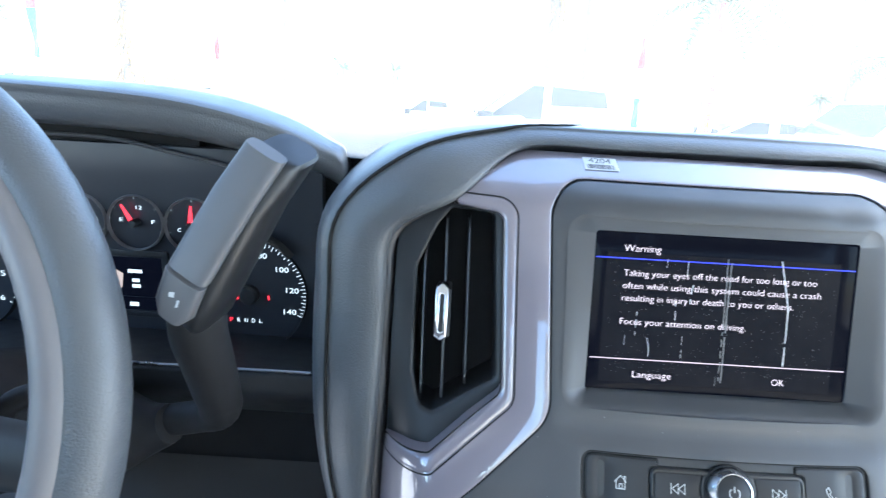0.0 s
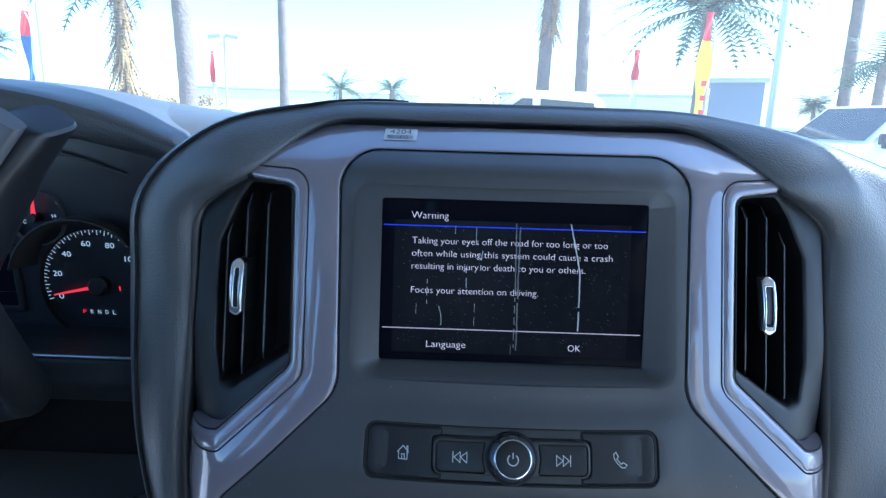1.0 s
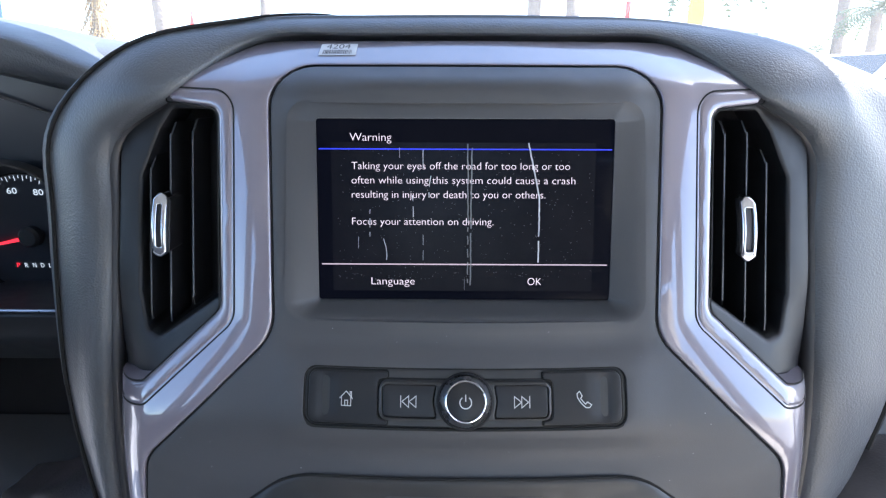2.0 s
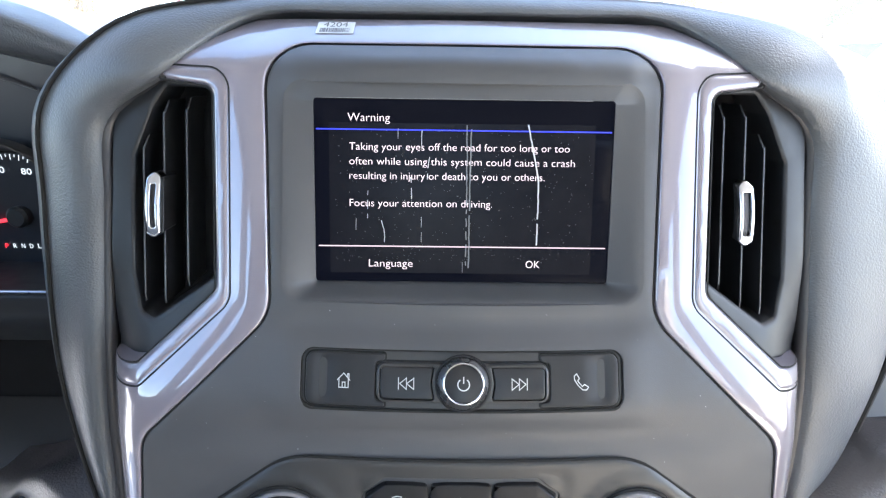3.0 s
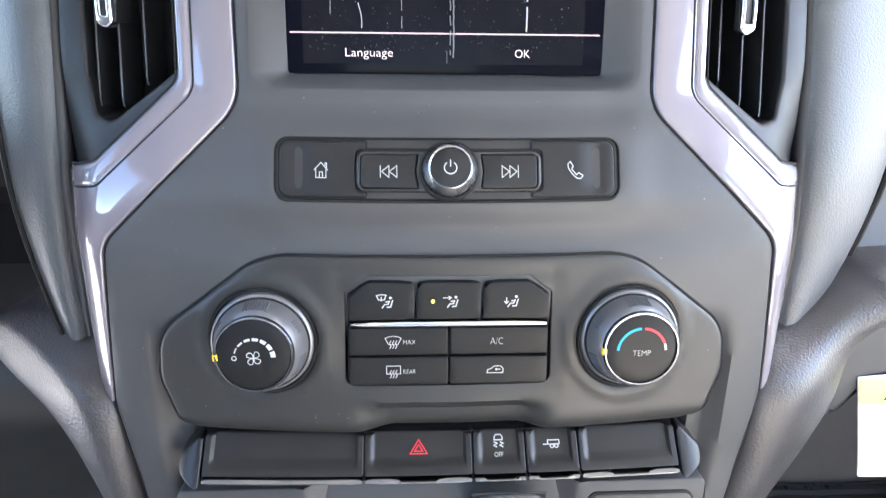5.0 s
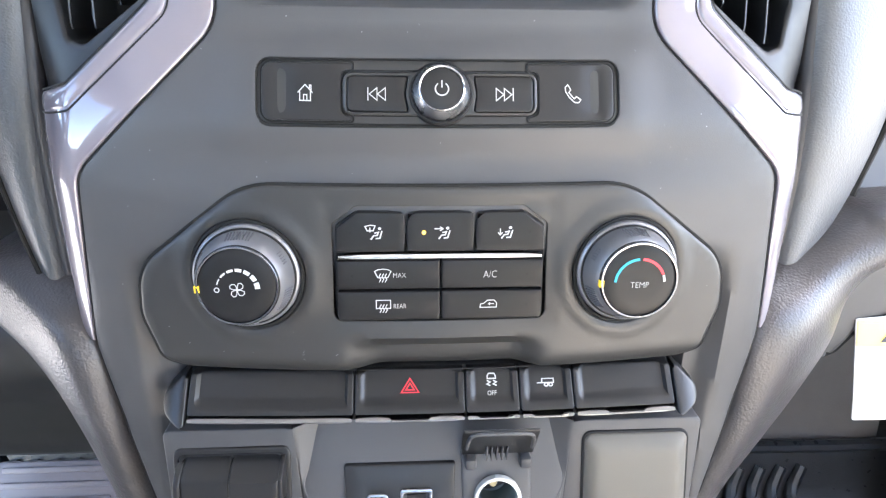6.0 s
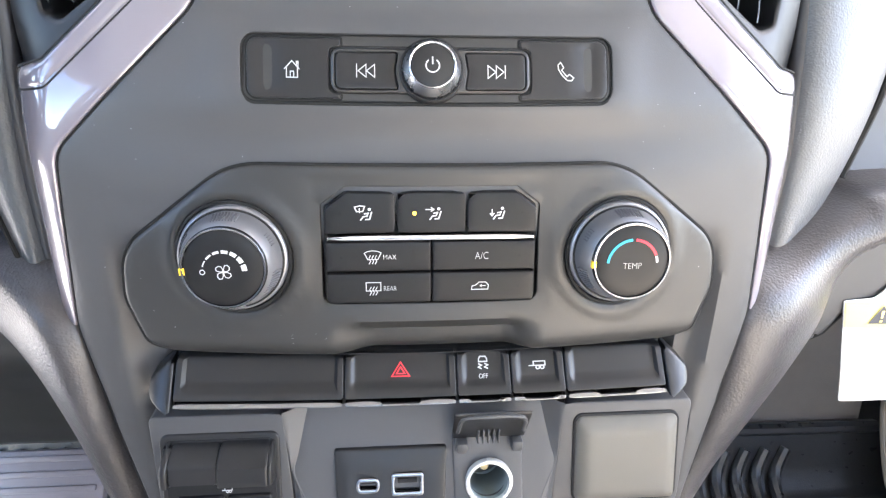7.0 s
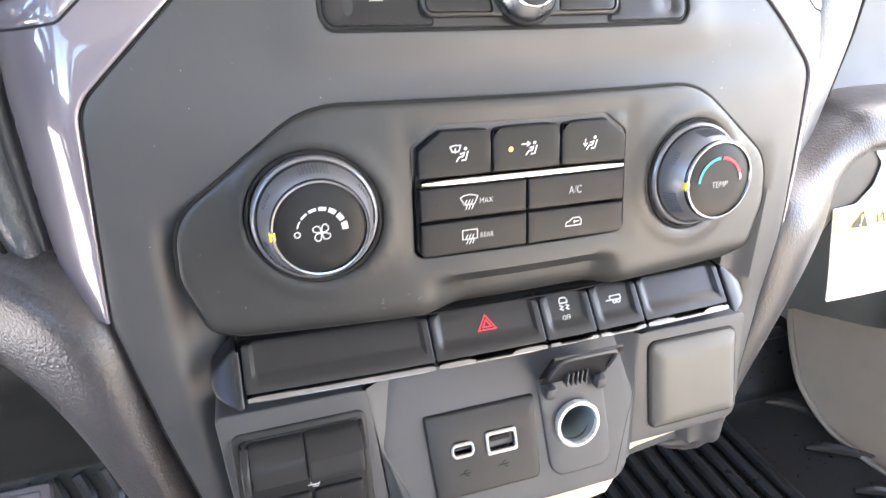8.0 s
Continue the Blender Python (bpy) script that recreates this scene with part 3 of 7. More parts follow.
part("painted_surround", plate(trim_outline, crowned, r=0.0013, depth=0.010, step=0.0026, fine=0.0020), TRIM, dash, "glossy satin grey painted surround of the stack")
for sx in (1, -1):
    lip = rounded([(sx * x, z, r) for x, z, r in ((0.1590, 1.5660, 0.001), (0.1208, 1.5645, 0.012), (0.1180, 1.4515, 0.012), (0.1640, 1.4103, 0.007), (0.1945, 1.4046, 0.002), (0.1945, 1.4130, 0.003), (0.1655, 1.4205, 0.006), (0.1255, 1.4565, 0.008), (0.1292, 1.5555, 0.006), (0.1590, 1.5590, 0.001))], 8)
    part("vent_lip", plate(lip, lambda x, z: S(x, z) - 0.0018, r=0.0028, depth=0.012, step=0.004, fine=0.0025), TRIM, dash, "rounded glossy lip round the air vent")
    part("gap", seam(offset(lip, 0.0003), lambda x, z: S(x, z) - 0.0013, 0.00045, step=0.003), GAP, dash)
    half_in = [(sx * x, z, r) for x, z, r in ((0.166, 1.560, 0.002), (0.1265, 1.5560, 0.009), (0.1240, 1.4580, 0.008), (0.1650, 1.4165, 0.004), (0.1935, 1.4080, 0.003), (0.1935, 1.532, 0.012), (0.183, 1.556, 0.006))]
    hole = [(sx * x, z, r) for x, z, r in ((0.160, 1.5548, 0.004), (0.1335, 1.5545, 0.005), (0.1285, 1.4605, 0.005), (0.1650, 1.4350, 0.005), (0.1735, 1.4370, 0.004), (0.1785, 1.456, 0.005), (0.1795, 1.518, 0.006), (0.1680, 1.5440, 0.006))]
    outline, opening = rounded(half_in), rounded(hole)
    vent = thing("air_vent", (sx * 0.155, 0.07, 1.49), "black upright dashboard air vent with chrome adjuster tab", "air vent", "vents beside the display")
    part("housing", plate(outline, vent_face, r=0.001, depth=0.010, step=0.006, holes=[opening], hole_r=0.0025, hole_depth=0.030), VENT, vent, "dark grey vent frame")
    part("duct", plate(offset(opening, 0.003), lambda x, z: vent_face(x, z) + 0.030, r=0.0005, depth=0.004, step=0.012), DARK, vent)
    blades = ((0.1405, 1.5490, 1.4530), (0.1545, 1.5490, 1.4435), (0.1675, 1.5330, 1.4390)) if sx > 0 else ((0.1480, 1.5490, 1.4530), (0.1620, 1.5470, 1.4430), (0.1750, 1.5290, 1.4420))
    for xa, za, zb in blades:
        rows = []
        for z in (za, za - 0.0035, za - 0.0075, za - 0.0095, (za + zb) / 2, zb + 0.004, zb):
            y0 = vent_face(xa, z) + 0.0030 + 0.8 * max(0, z - za + 0.0085) + 0.5 * max(0, zb + 0.003 - z)
            xs = xa - 0.022 * (1.53 - z)
            rows.append([(sx * (xs - 0.0008), y0 + 0.022, z), (sx * (xs - 0.0008), y0 + 0.0008, z), (sx * (xs - 0.0004), y0, z), (sx * (xs + 0.0004), y0, z), (sx * (xs + 0.0008), y0 + 0.0008, z), (sx * (xs + 0.0008), y0 + 0.022, z)])
        blade = part("slat", loft(rows, 2, 2), VENT, vent)
        # highlight on the blade's front edge, drawn as a paler strip
        part("slat_edge", tube([(sx * (abs(r[2][0]) + 0.0004), r[2][1] - 0.0001, r[2][2]) for r in rows], [0.0003] + [0.00065] * 5 + [0.0003], n=8, smooth=2), SLAT_GLINT, blade, "rounded front edge, coloured light for the highlight along it")
    tx = 0.1495 if sx > 0 else -0.1628
    tab_o = rounded([(tx + x, z, 0.0025) for x, z in ((-0.0040, 1.5090), (-0.0040, 1.4810), (0, 1.4775), (0.0040, 1.4810), (0.0040, 1.5090), (0, 1.5125))], 4)
    slot = 0.0021 if sx > 0 else 0.0013
    tab_h = rounded([(tx + x, z, 0.0010) for x, z in ((-slot, 1.5060), (-slot, 1.4840), (slot, 1.4840), (slot, 1.5060))], 4)
    tab = part("tab", plate(tab_o, lambda x, z: vent_face(tx, z) - 0.010 + 10 * (z - 1.495) ** 2, r=0.0014, depth=0.007, step=0.004, holes=[tab_h], hole_r=0.0006, hole_depth=0.002), CHROME, vent, "bright chrome adjuster tab")
    if sx > 0:
        part("inlay", plate(tab_h, lambda x, z: vent_face(tx, z) - 0.0075 + 10 * (z - 1.495) ** 2, r=0.0003, depth=0.005, step=0.004), GRIP, tab, "dark grey inlay")
    if sx < 0:
        part("grip", plate(box_outline(tx - 0.003, tx + 0.0055, 1.481, 1.509, 0.0015), lambda x, z: vent_face(tx, z) - 0.0078, r=0.0005, depth=0.016, step=0.006), KEYCAP_GREY, tab)

# vinyl pad that arches over the stack
PAD_L = [
    [(-0.190, 0.044, 1.309), (-0.195, 0.028, 1.304), (-0.199, 0.028, 1.302), (-0.205, 0.038, 1.299), (-0.218, 0.114, 1.292)],
    [(-0.190, 0.065, 1.36), (-0.198, 0.042, 1.36), (-0.212, 0.044, 1.357), (-0.229, 0.066, 1.35), (-0.246, 0.180, 1.34)],
    [(-0.188, 0.075, 1.41), (-0.196, 0.049, 1.41), (-0.218, 0.056, 1.408), (-0.240, 0.085, 1.405), (-0.252, 0.200, 1.40)],
    [(-0.186, 0.095, 1.49), (-0.195, 0.069, 1.49), (-0.220, 0.074, 1.49), (-0.243, 0.100, 1.49), (-0.252, 0.210, 1.49)],
    [(-0.183, 0.110, 1.535), (-0.192, 0.078, 1.537), (-0.217, 0.084, 1.545), (-0.236, 0.106, 1.548), (-0.250, 0.220, 1.545)],
    [(-0.1500, 0.105, 1.560), (-0.1545, 0.0685, 1.5650), (-0.176, 0.084, 1.585), (-0.192, 0.118, 1.590), (-0.215, 0.260, 1.585)],
]
PAD_TOP = [
    [(-0.113, 0.125, 1.588), (-0.117, 0.100, 1.5935), (-0.125, 0.112, 1.602), (-0.132, 0.138, 1.6055), (-0.140, 0.300, 1.602)],
    [(-0.05, 0.122, 1.590), (-0.05, 0.096, 1.5955), (-0.05, 0.108, 1.604), (-0.05, 0.136, 1.6072), (-0.05, 0.320, 1.604)],
    [(0.05, 0.122, 1.590), (0.05, 0.096, 1.5955), (0.05, 0.108, 1.604), (0.05, 0.136, 1.6072), (0.05, 0.320, 1.604)],
    [(0.113, 0.125, 1.588), (0.117, 0.100, 1.5935), (0.125, 0.112, 1.6015), (0.134, 0.138, 1.6040), (0.142, 0.300, 1.604)],
]
PAD_R = [
    [(0.1500, 0.105, 1.560), (0.1545, 0.0685, 1.5650), (0.182, 0.087, 1.583), (0.212, 0.122, 1.586), (0.24, 0.280, 1.585)],
    [(0.183, 0.110, 1.535), (0.192, 0.078, 1.537), (0.232, 0.086, 1.545), (0.282, 0.112, 1.552), (0.33, 0.240, 1.556)],
    [(0.186, 0.095, 1.49), (0.195, 0.069, 1.49), (0.234, 0.073, 1.492), (0.278, 0.090, 1.492), (0.300, 0.140, 1.492)],
    [(0.188, 0.075, 1.41), (0.196, 0.049, 1.41), (0.229, 0.052, 1.41), (0.266, 0.074, 1.41), (0.274, 0.120, 1.41)],
    [(0.190, 0.065, 1.36), (0.198, 0.042, 1.36), (0.222, 0.045, 1.357), (0.249, 0.065, 1.352), (0.255, 0.110, 1.35)],
    [(0.192, 0.050, 1.318), (0.197, 0.034, 1.313), (0.204, 0.034, 1.311), (0.214, 0.046, 1.308), (0.225, 0.110, 1.30)],
]


def flanked(row, k, out=0.0):
    """Gives a row of the pad a flank that turns in towards the vents, k times as wide as at its middle."""
    a, b, c, d, f = (Vector(p) for p in row)
    s = Vector((math.copysign(1, b.x), 0, 0))
    return [a + s * 0.003 * k, b.lerp(a, 0.5) + s * 0.003 * k, b + s * 0.0085 * k - Vector((0, 0.002 * k, 0)), c + s * (0.004 * k + out * 0.5), d + s * out, f + s * out]


PAD_ROWS = [flanked(r, k, o) for r, k, o in zip(PAD_L, (0.2, 0.7, 1, 1, 1, 0.4), (0, 0.004, 0.008, 0.008, 0.008, 0.004))]
PAD_ROWS += [flanked(r, 0) for r in PAD_TOP]
PAD_ROWS += [flanked(r, k) for r, k in zip(PAD_R, (0.4, 1, 1, 1, 0.7, 0.2))]
part("pad", loft(PAD_ROWS, 6, 6), PAD, dash, "grained dark vinyl pad arching over the stack")


def pad_line(rows, at, out):
    """A line along the pad's skin, at sixths of the way from one point of each row to the next."""
    pts = [spline([tuple(p) for p in r], 6)[at] for r in rows]
    return [(p[0] + out[0], p[1] + out[1], p[2] + out[2]) for p in pts]


for rows in (PAD_ROWS[:6], PAD_ROWS[10:]):
    core = [r[1].lerp(r[2], 0.55) + Vector((0, 0.0020, 0)) for r in rows]
    fat = [0.0022 if i in (0, 5) else 0.0052 for i in range(6)]
    part("pad_roll", tube([tuple(p) for p in core], fat, n=14, smooth=6), SEAL, dash, "smooth dark roll along the inner edge of the pad")
    part("gap", tube([tuple(r[1].lerp(r[2], 0.18)) for r in rows], [0.0012 if i in (0, 5) else 0.0020 for i in range(6)], n=8, smooth=6), GAP, dash)
part("pad_seam", tube(pad_line(PAD_ROWS[:7], 20, (-0.0003, -0.0006, 0.0003)) + [(-0.090, 0.124, 1.6078), (-0.070, 0.150, 1.6084)], [0.0013] * 7 + [0.0011, 0.0006], n=6, smooth=6), GAP, dash)
part("pad_seam", tube([(-0.2420, 0.1010, 1.5320), (-0.2490, 0.1110, 1.5300), (-0.2560, 0.1300, 1.5280)], [0.0011] * 3, n=6, smooth=4), GAP, dash)
part("pad_seam", tube([(0.2855, 0.106, 1.520), (0.2800, 0.090, 1.492), (0.2680, 0.0735, 1.41), (0.2510, 0.0645, 1.352)], [0.0024] * 4, n=8, smooth=6), GAP, dash)
part("pad_piping", tube([(0.150, 0.128, 1.5985), (0.196, 0.119, 1.5900), (0.245, 0.118, 1.5740), (0.292, 0.118, 1.5560), (0.34, 0.122, 1.545)], [0.0012] * 5, n=8, smooth=6), PAD, dash, "raised stitched edge of the pad")

# dash top, sloping away to the windscreen
TOP = [[(x, 0.235, z - 0.060), (x, 0.245, z - 0.020), (x, 0.255, z - 0.006 if abs(x) < 0.3 else z), (x, 0.42, z - 0.015), (x, 0.60, z - 0.045), (x, 0.78, z - 0.11)] for x, z in ((-0.96, 1.565), (-0.55, 1.592), (-0.30, 1.592), (-0.1, 1.606), (0.1, 1.604), (0.28, 1.575), (0.5, 1.565), (0.96, 1.55))]
part("dash_top", loft(TOP, 4, 4), PAD, dash, "grained dark dash top below the windscreen")

# passenger side
PASS = [[(x, 0.28, 1.572 - 0.01 * i), (x, 0.15, 1.566 - 0.01 * i), (x, 0.115, 1.54), (x, 0.105, 1.46), (x, 0.092, 1.38), (x, 0.075, 1.335), (x, 0.10, 1.31)] for i, x in enumerate((0.262, 0.30, 0.45, 0.65, 0.90))]
part("passenger_panel", loft(PASS, 4, 5), PANEL, dash, "dark plastic panel ahead of the passenger")
BOLSTER_R = [
    [(0.105, 0.060, 1.130), (0.108, 0.040, 1.128), (0.115, 0.040, 1.126), (0.122, 0.060, 1.125), (0.125, 0.090, 1.125)],
    [(0.128, 0.020, 1.150), (0.133, -0.008, 1.150), (0.146, -0.007, 1.147), (0.160, 0.020, 1.143), (0.168, 0.070, 1.140)],
    [(0.150, 0.020, 1.200), (0.153, -0.004, 1.200), (0.169, -0.005, 1.196), (0.190, 0.022, 1.190), (0.198, 0.080, 1.187)],
    [(0.164, 0.020, 1.250), (0.166, 0.000, 1.250), (0.187, -0.002, 1.247), (0.219, 0.026, 1.236), (0.226, 0.080, 1.230)],
    [(0.170, 0.022, 1.300), (0.175, 0.006, 1.300), (0.203, 0.006, 1.291), (0.236, 0.030, 1.270), (0.241, 0.080, 1.262)],
    [(0.195, 0.050, 1.322), (0.199, 0.034, 1.320), (0.222, 0.024, 1.317), (0.242, 0.033, 1.302), (0.246, 0.080, 1.297)],
    [(0.236, 0.085, 1.342), (0.237, 0.066, 1.343), (0.248, 0.036, 1.339), (0.258, 0.033, 1.319), (0.258, 0.080, 1.312)],
    [(0.285, 0.095, 1.350), (0.286, 0.074, 1.353), (0.288, 0.040, 1.349), (0.290, 0.032, 1.324), (0.290, 0.080, 1.317)],
    [(0.50, 0.095, 1.350), (0.50, 0.074, 1.353), (0.50, 0.040, 1.349), (0.50, 0.032, 1.324), (0.50, 0.080, 1.317)],
    [(0.86, 0.095, 1.350), (0.86, 0.074, 1.353), (0.86, 0.040, 1.349), (0.86, 0.032, 1.324), (0.86, 0.080, 1.317)],
]
part("bolster", loft(BOLSTER_R, 6, 6), ROLL, dash, "grained leatherette bolster beside the stack")
BOLSTER_L = [
    [(-0.142, 0.020, 1.150), (-0.147, -0.012, 1.150), (-0.160, -0.013, 1.147), (-0.176, 0.020, 1.140), (-0.186, 0.090, 1.140)],
    [(-0.155, 0.020, 1.200), (-0.157, -0.005, 1.200), (-0.170, -0.009, 1.197), (-0.190, 0.022, 1.188), (-0.200, 0.090, 1.185)],
    [(-0.164, 0.020, 1.250), (-0.166, 0.000, 1.250), (-0.179, -0.005, 1.248), (-0.203, 0.024, 1.234), (-0.214, 0.090, 1.228)],
    [(-0.170, 0.022, 1.300), (-0.175, 0.006, 1.300), (-0.192, 0.003, 1.294), (-0.224, 0.034, 1.266), (-0.236, 0.090, 1.255)],
    [(-0.195, 0.050, 1.322), (-0.199, 0.034, 1.320), (-0.218, 0.025, 1.314), (-0.252, 0.050, 1.283), (-0.262, 0.100, 1.270)],
    [(-0.236, 0.085, 1.330), (-0.240, 0.064, 1.328), (-0.260, 0.056, 1.319), (-0.285, 0.075, 1.290), (-0.290, 0.12, 1.275)],
    [(-0.285, 0.110, 1.306), (-0.288, 0.094, 1.302), (-0.305, 0.088, 1.290), (-0.320, 0.100, 1.264), (-0.322, 0.140, 1.262)],
    [(-0.360, 0.165, 1.262), (-0.362, 0.150, 1.258), (-0.370, 0.145, 1.252), (-0.378, 0.150, 1.240), (-0.380, 0.170, 1.235)],
]
part("bolster", loft(BOLSTER_L, 6, 6), ROLL, dash, "grained leatherette bolster beside the stack")
for sx in (1, -1):
    side = [[(sx * x, y, z) for x, y, z in r] for r in (
        [(0.172, 0.004, 1.31), (0.176, 0.03, 1.31), (0.19, 0.20, 1.31)],
        [(0.160, 0.003, 1.245), (0.168, 0.03, 1.245), (0.18, 0.20, 1.245)],
        [(0.140, -0.018, 1.165), (0.150, 0.02, 1.165), (0.16, 0.20, 1.165)])]
    part("stack_side", loft(side, 4, 4), PANEL, dash)

# glove box below the roll
glove = thing("glove_box", (0.45, 0.06, 1.25), "closed dark grey glove box door below the leatherette roll", "glove box")
glove_o = rounded([(0.2385, 1.334, 0.004), (0.2370, 1.2440, 0.004), (0.2520, 1.2560, 0.012), (0.2640, 1.2760, 0.012), (0.70, 1.268, 0.01), (0.70, 1.334, 0.004)])
GLOVE_Y = lambda x, z: 0.0385 + (z - 1.278) * 0.06 + max(0, 1.266 - z) ** 2 * 14
part("door", plate(glove_o, GLOVE_Y, r=0.006, depth=0.03, step=0.008), PANEL, glove)
part("gap", seam(offset(glove_o, 0.001), lambda x, z: GLOVE_Y(x, z) + 0.004, 0.0022, step=0.012), GAP, glove)
# shade below the door, given as a black sheet
part("tray", loft([[(x, 0.062, 1.262), (x, 0.14, 1.245), (x, 0.34, 1.235)] for x in (0.236, 0.45, 0.70)], 3, 3), DARK, glove, "underside of the glove box, blackened for the shade there")
tag = thing("airbag_warning_tag", (0.31, 0.035, 1.245), "white airbag warning tag with yellow header hung on the glove box", "warning tag")
lab_s = lambda x, z: 0.0345 + (z - 1.278) * 0.10 + 1.5 * max(0, 1.235 - z) ** 2 + 0.5 * (x - 0.33) ** 2
tag_o = rounded([(0.2565, 1.2820, 0.001), (0.2750, 1.2840, 0.006), (0.2860, 1.2960, 0.008), (0.2890, 1.3110, 0.006), (0.2800, 1.3200, 0.001), (0.4050, 1.3205, 0.003), (0.4050, 1.2130, 0.002), (0.3300, 1.2120, 0.03), (0.2705, 1.2105, 0.002)])
part("sheet", plate(tag_o, lab_s, r=0.0003, depth=0.0008, step=0.008), PAPER, tag)
head_o = rounded([(0.2572, 1.2812, 0.0006), (0.2602, 1.2640, 0.0006), (0.404, 1.2640, 0.0006), (0.404, 1.2812, 0.0006)])
part("header", plate(head_o, lambda x, z: lab_s(x, z) - 0.0004, r=0.0001, depth=0.0003, step=0.008), PAPER_YELLOW, tag, "yellow header band")
pl = on_surface(lab_s, 0.2815, 1.2728, 0.0010)
part("warning_triangle", filled([[(-0.0075, -0.0055), (0.0075, -0.0055), (0, 0.0070)]], pl), INK, tag)
part("exclamation_mark", filled([[(-0.0006, -0.0015), (0.0006, -0.0015), (0.0010, 0.0035), (-0.0010, 0.0035)], [(-0.0008, -0.0042), (0.0008, -0.0042), (0.0008, -0.0028), (-0.0008, -0.0028)]], on_surface(lab_s, 0.2815, 1.2728, 0.0014)), PAPER_YELLOW, tag)
part("writing", lettering("WARNING", 0.058, 0.0085, on_surface(lab_s, 0.2935, 1.2683, 0.0010)), INK, tag)
print_r = random.Random(8)
for i in range(9):
    l = print_r.uniform(0.085, 0.110)
    part("small_print", filled([[(0, 0), (l, 0), (l, 0.0012), (0, 0.0012)]], on_surface(lab_s, 0.2790, 1.2565 - i * 0.0045, 0.0008)), INK_PALE, tag)

# lower closing panels of the dash; the black sheets stand in for shade
part("knee_panel", loft([[(x, 0.165, 1.31), (x, 0.122, 1.255), (x, 0.106, 1.212), (x, 0.124, 1.165), (x, 0.148, 1.096), (x, 0.230, 1.090)] for x in (-0.82, -0.5, -0.195)], 4, 5), PANEL2, dash, "dark knee panel below the instruments")
part("under_dash_shade", loft([[(x, 0.09, 1.31), (x, 0.16, 1.285), (x, 0.35, 1.27), (x, 0.55, 1.27)] for x in (0.19, 0.5, 0.82)], 4, 4), DARK, dash)
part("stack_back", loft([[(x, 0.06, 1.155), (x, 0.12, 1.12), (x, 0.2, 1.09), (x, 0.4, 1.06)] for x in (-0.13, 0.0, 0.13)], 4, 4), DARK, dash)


# ---- display ----
disp = thing("touch_display", (0, 0.045, 1.505), "black touch display lit with a white warning message, scratched film", "display")
part("glass", plate(box_outline(-0.0785, 0.0785, 1.4595, 1.5510, 0.0015), screen_face, r=0.0003, depth=0.006, step=0.02), GLASS_BLACK, disp)
film = bmesh.new()
film.faces.new([film.verts.new((x, screen_face(x, z) - 0.0002, z)) for x, z in ((-0.0685, 1.4640), (0.0665, 1.4640), (0.0665, 1.5395), (-0.0685, 1.5395))])
part("film", film, FILM_GREY, disp, "dusty protective film")


def screen_at(x, z, lift=0.0004):
    return on_surface(screen_face, x, z, lift)


for body, x, z, w, h in (
        ("Warning", -0.0589, 1.5402, 0.0212, 0.0040),
        ("Taking your eyes off the road for too long or too", -0.0582, 1.5261, 0.1117, 0.0037),
        ("often while using this system could cause a crash", -0.0582, 1.5189, 0.1146, 0.0037),
        ("resulting in injury or death to you or others.", -0.0582, 1.5117, 0.0995, 0.0037),
        ("Focus your attention on driving.", -0.0582, 1.4980, 0.0730, 0.0037)):
    part("message_line", lettering(body, w, h, screen_at(x, z), thin=0.014), TEXT_ON, disp)
part("soft_key", lettering("Language", 0.0226, 0.0038, screen_at(-0.0372, 1.4672), "CENTER", 0.014), TEXT_ON, disp)
part("soft_key", lettering("OK", 0.0072, 0.0038, screen_at(0.0366, 1.4672), "CENTER", 0.014), TEXT_ON, disp)
part("rule", filled([[(-0.0748, -0.0003), (0.0746, -0.0003), (0.0746, 0.0003), (-0.0748, 0.0003)]], screen_at(0, 1.5362)), LINE_BLUE, disp, "thin blue line")
part("rule", filled([[(-0.0743, -0.0003), (0.0741, -0.0003), (0.0741, 0.0003), (-0.0743, 0.0003)]], screen_at(0, 1.4778)), LINE_WHITE, disp, "thin white line")
part("key_divider", filled([[(-0.0001, -0.0028), (0.0001, -0.0028), (0.0001, 0.0028), (-0.0001, 0.0028)]], screen_at(0, 1.4672)), MARK_DIM, disp)
# scratches and dust caught on the display's film
streak = random.Random(5)
for x, z0, z1, bend, w in ((0.0322, 1.5395, 1.4790, 0.006, 0.00070), (0.0012, 1.5390, 1.4660, 0.0004, 0.0006), (0.0034, 1.5370, 1.4670, -0.0003, 0.0007), (-0.0215, 1.5360, 1.5270, 0, 0.0003), (-0.0175, 1.5230, 1.5120, -0.001, 0.0004), (-0.0270, 1.5130, 1.5020, 0.0004, 0.0004), (-0.0490, 1.5060, 1.4920, 0, 0.0003), (-0.0420, 1.4910, 1.4800, 0.0015, 0.0004), (-0.0335, 1.5370, 1.5320, 0, 0.0002), (-0.0550, 1.4920, 1.4860, 0, 0.0002), (-0.0215, 1.4930, 1.4800, 0, 0.0002)):
    n = max(4, int((z0 - z1) / 0.0022))
    pieces, run = [], []
    for i in range(n + 1):
        f = i / n
        run.append((x + bend * min(1, f * 2.2) + streak.gauss(0, 0.00008), z0 + (z1 - z0) * f))
        if streak.random() < (0.22 if n < 20 else 0.30 if f > 0.5 else 0.0) and len(run) > 1:
            pieces.append(run)
            run = []
    if len(run) > 1:
        pieces.append(run)
    part("scratch", strokes(pieces, w, screen_at(0, 0, 0.0007)), SMEAR_DIM if abs(x - 0.002) < 0.002 else SMEAR, disp)
specks = []
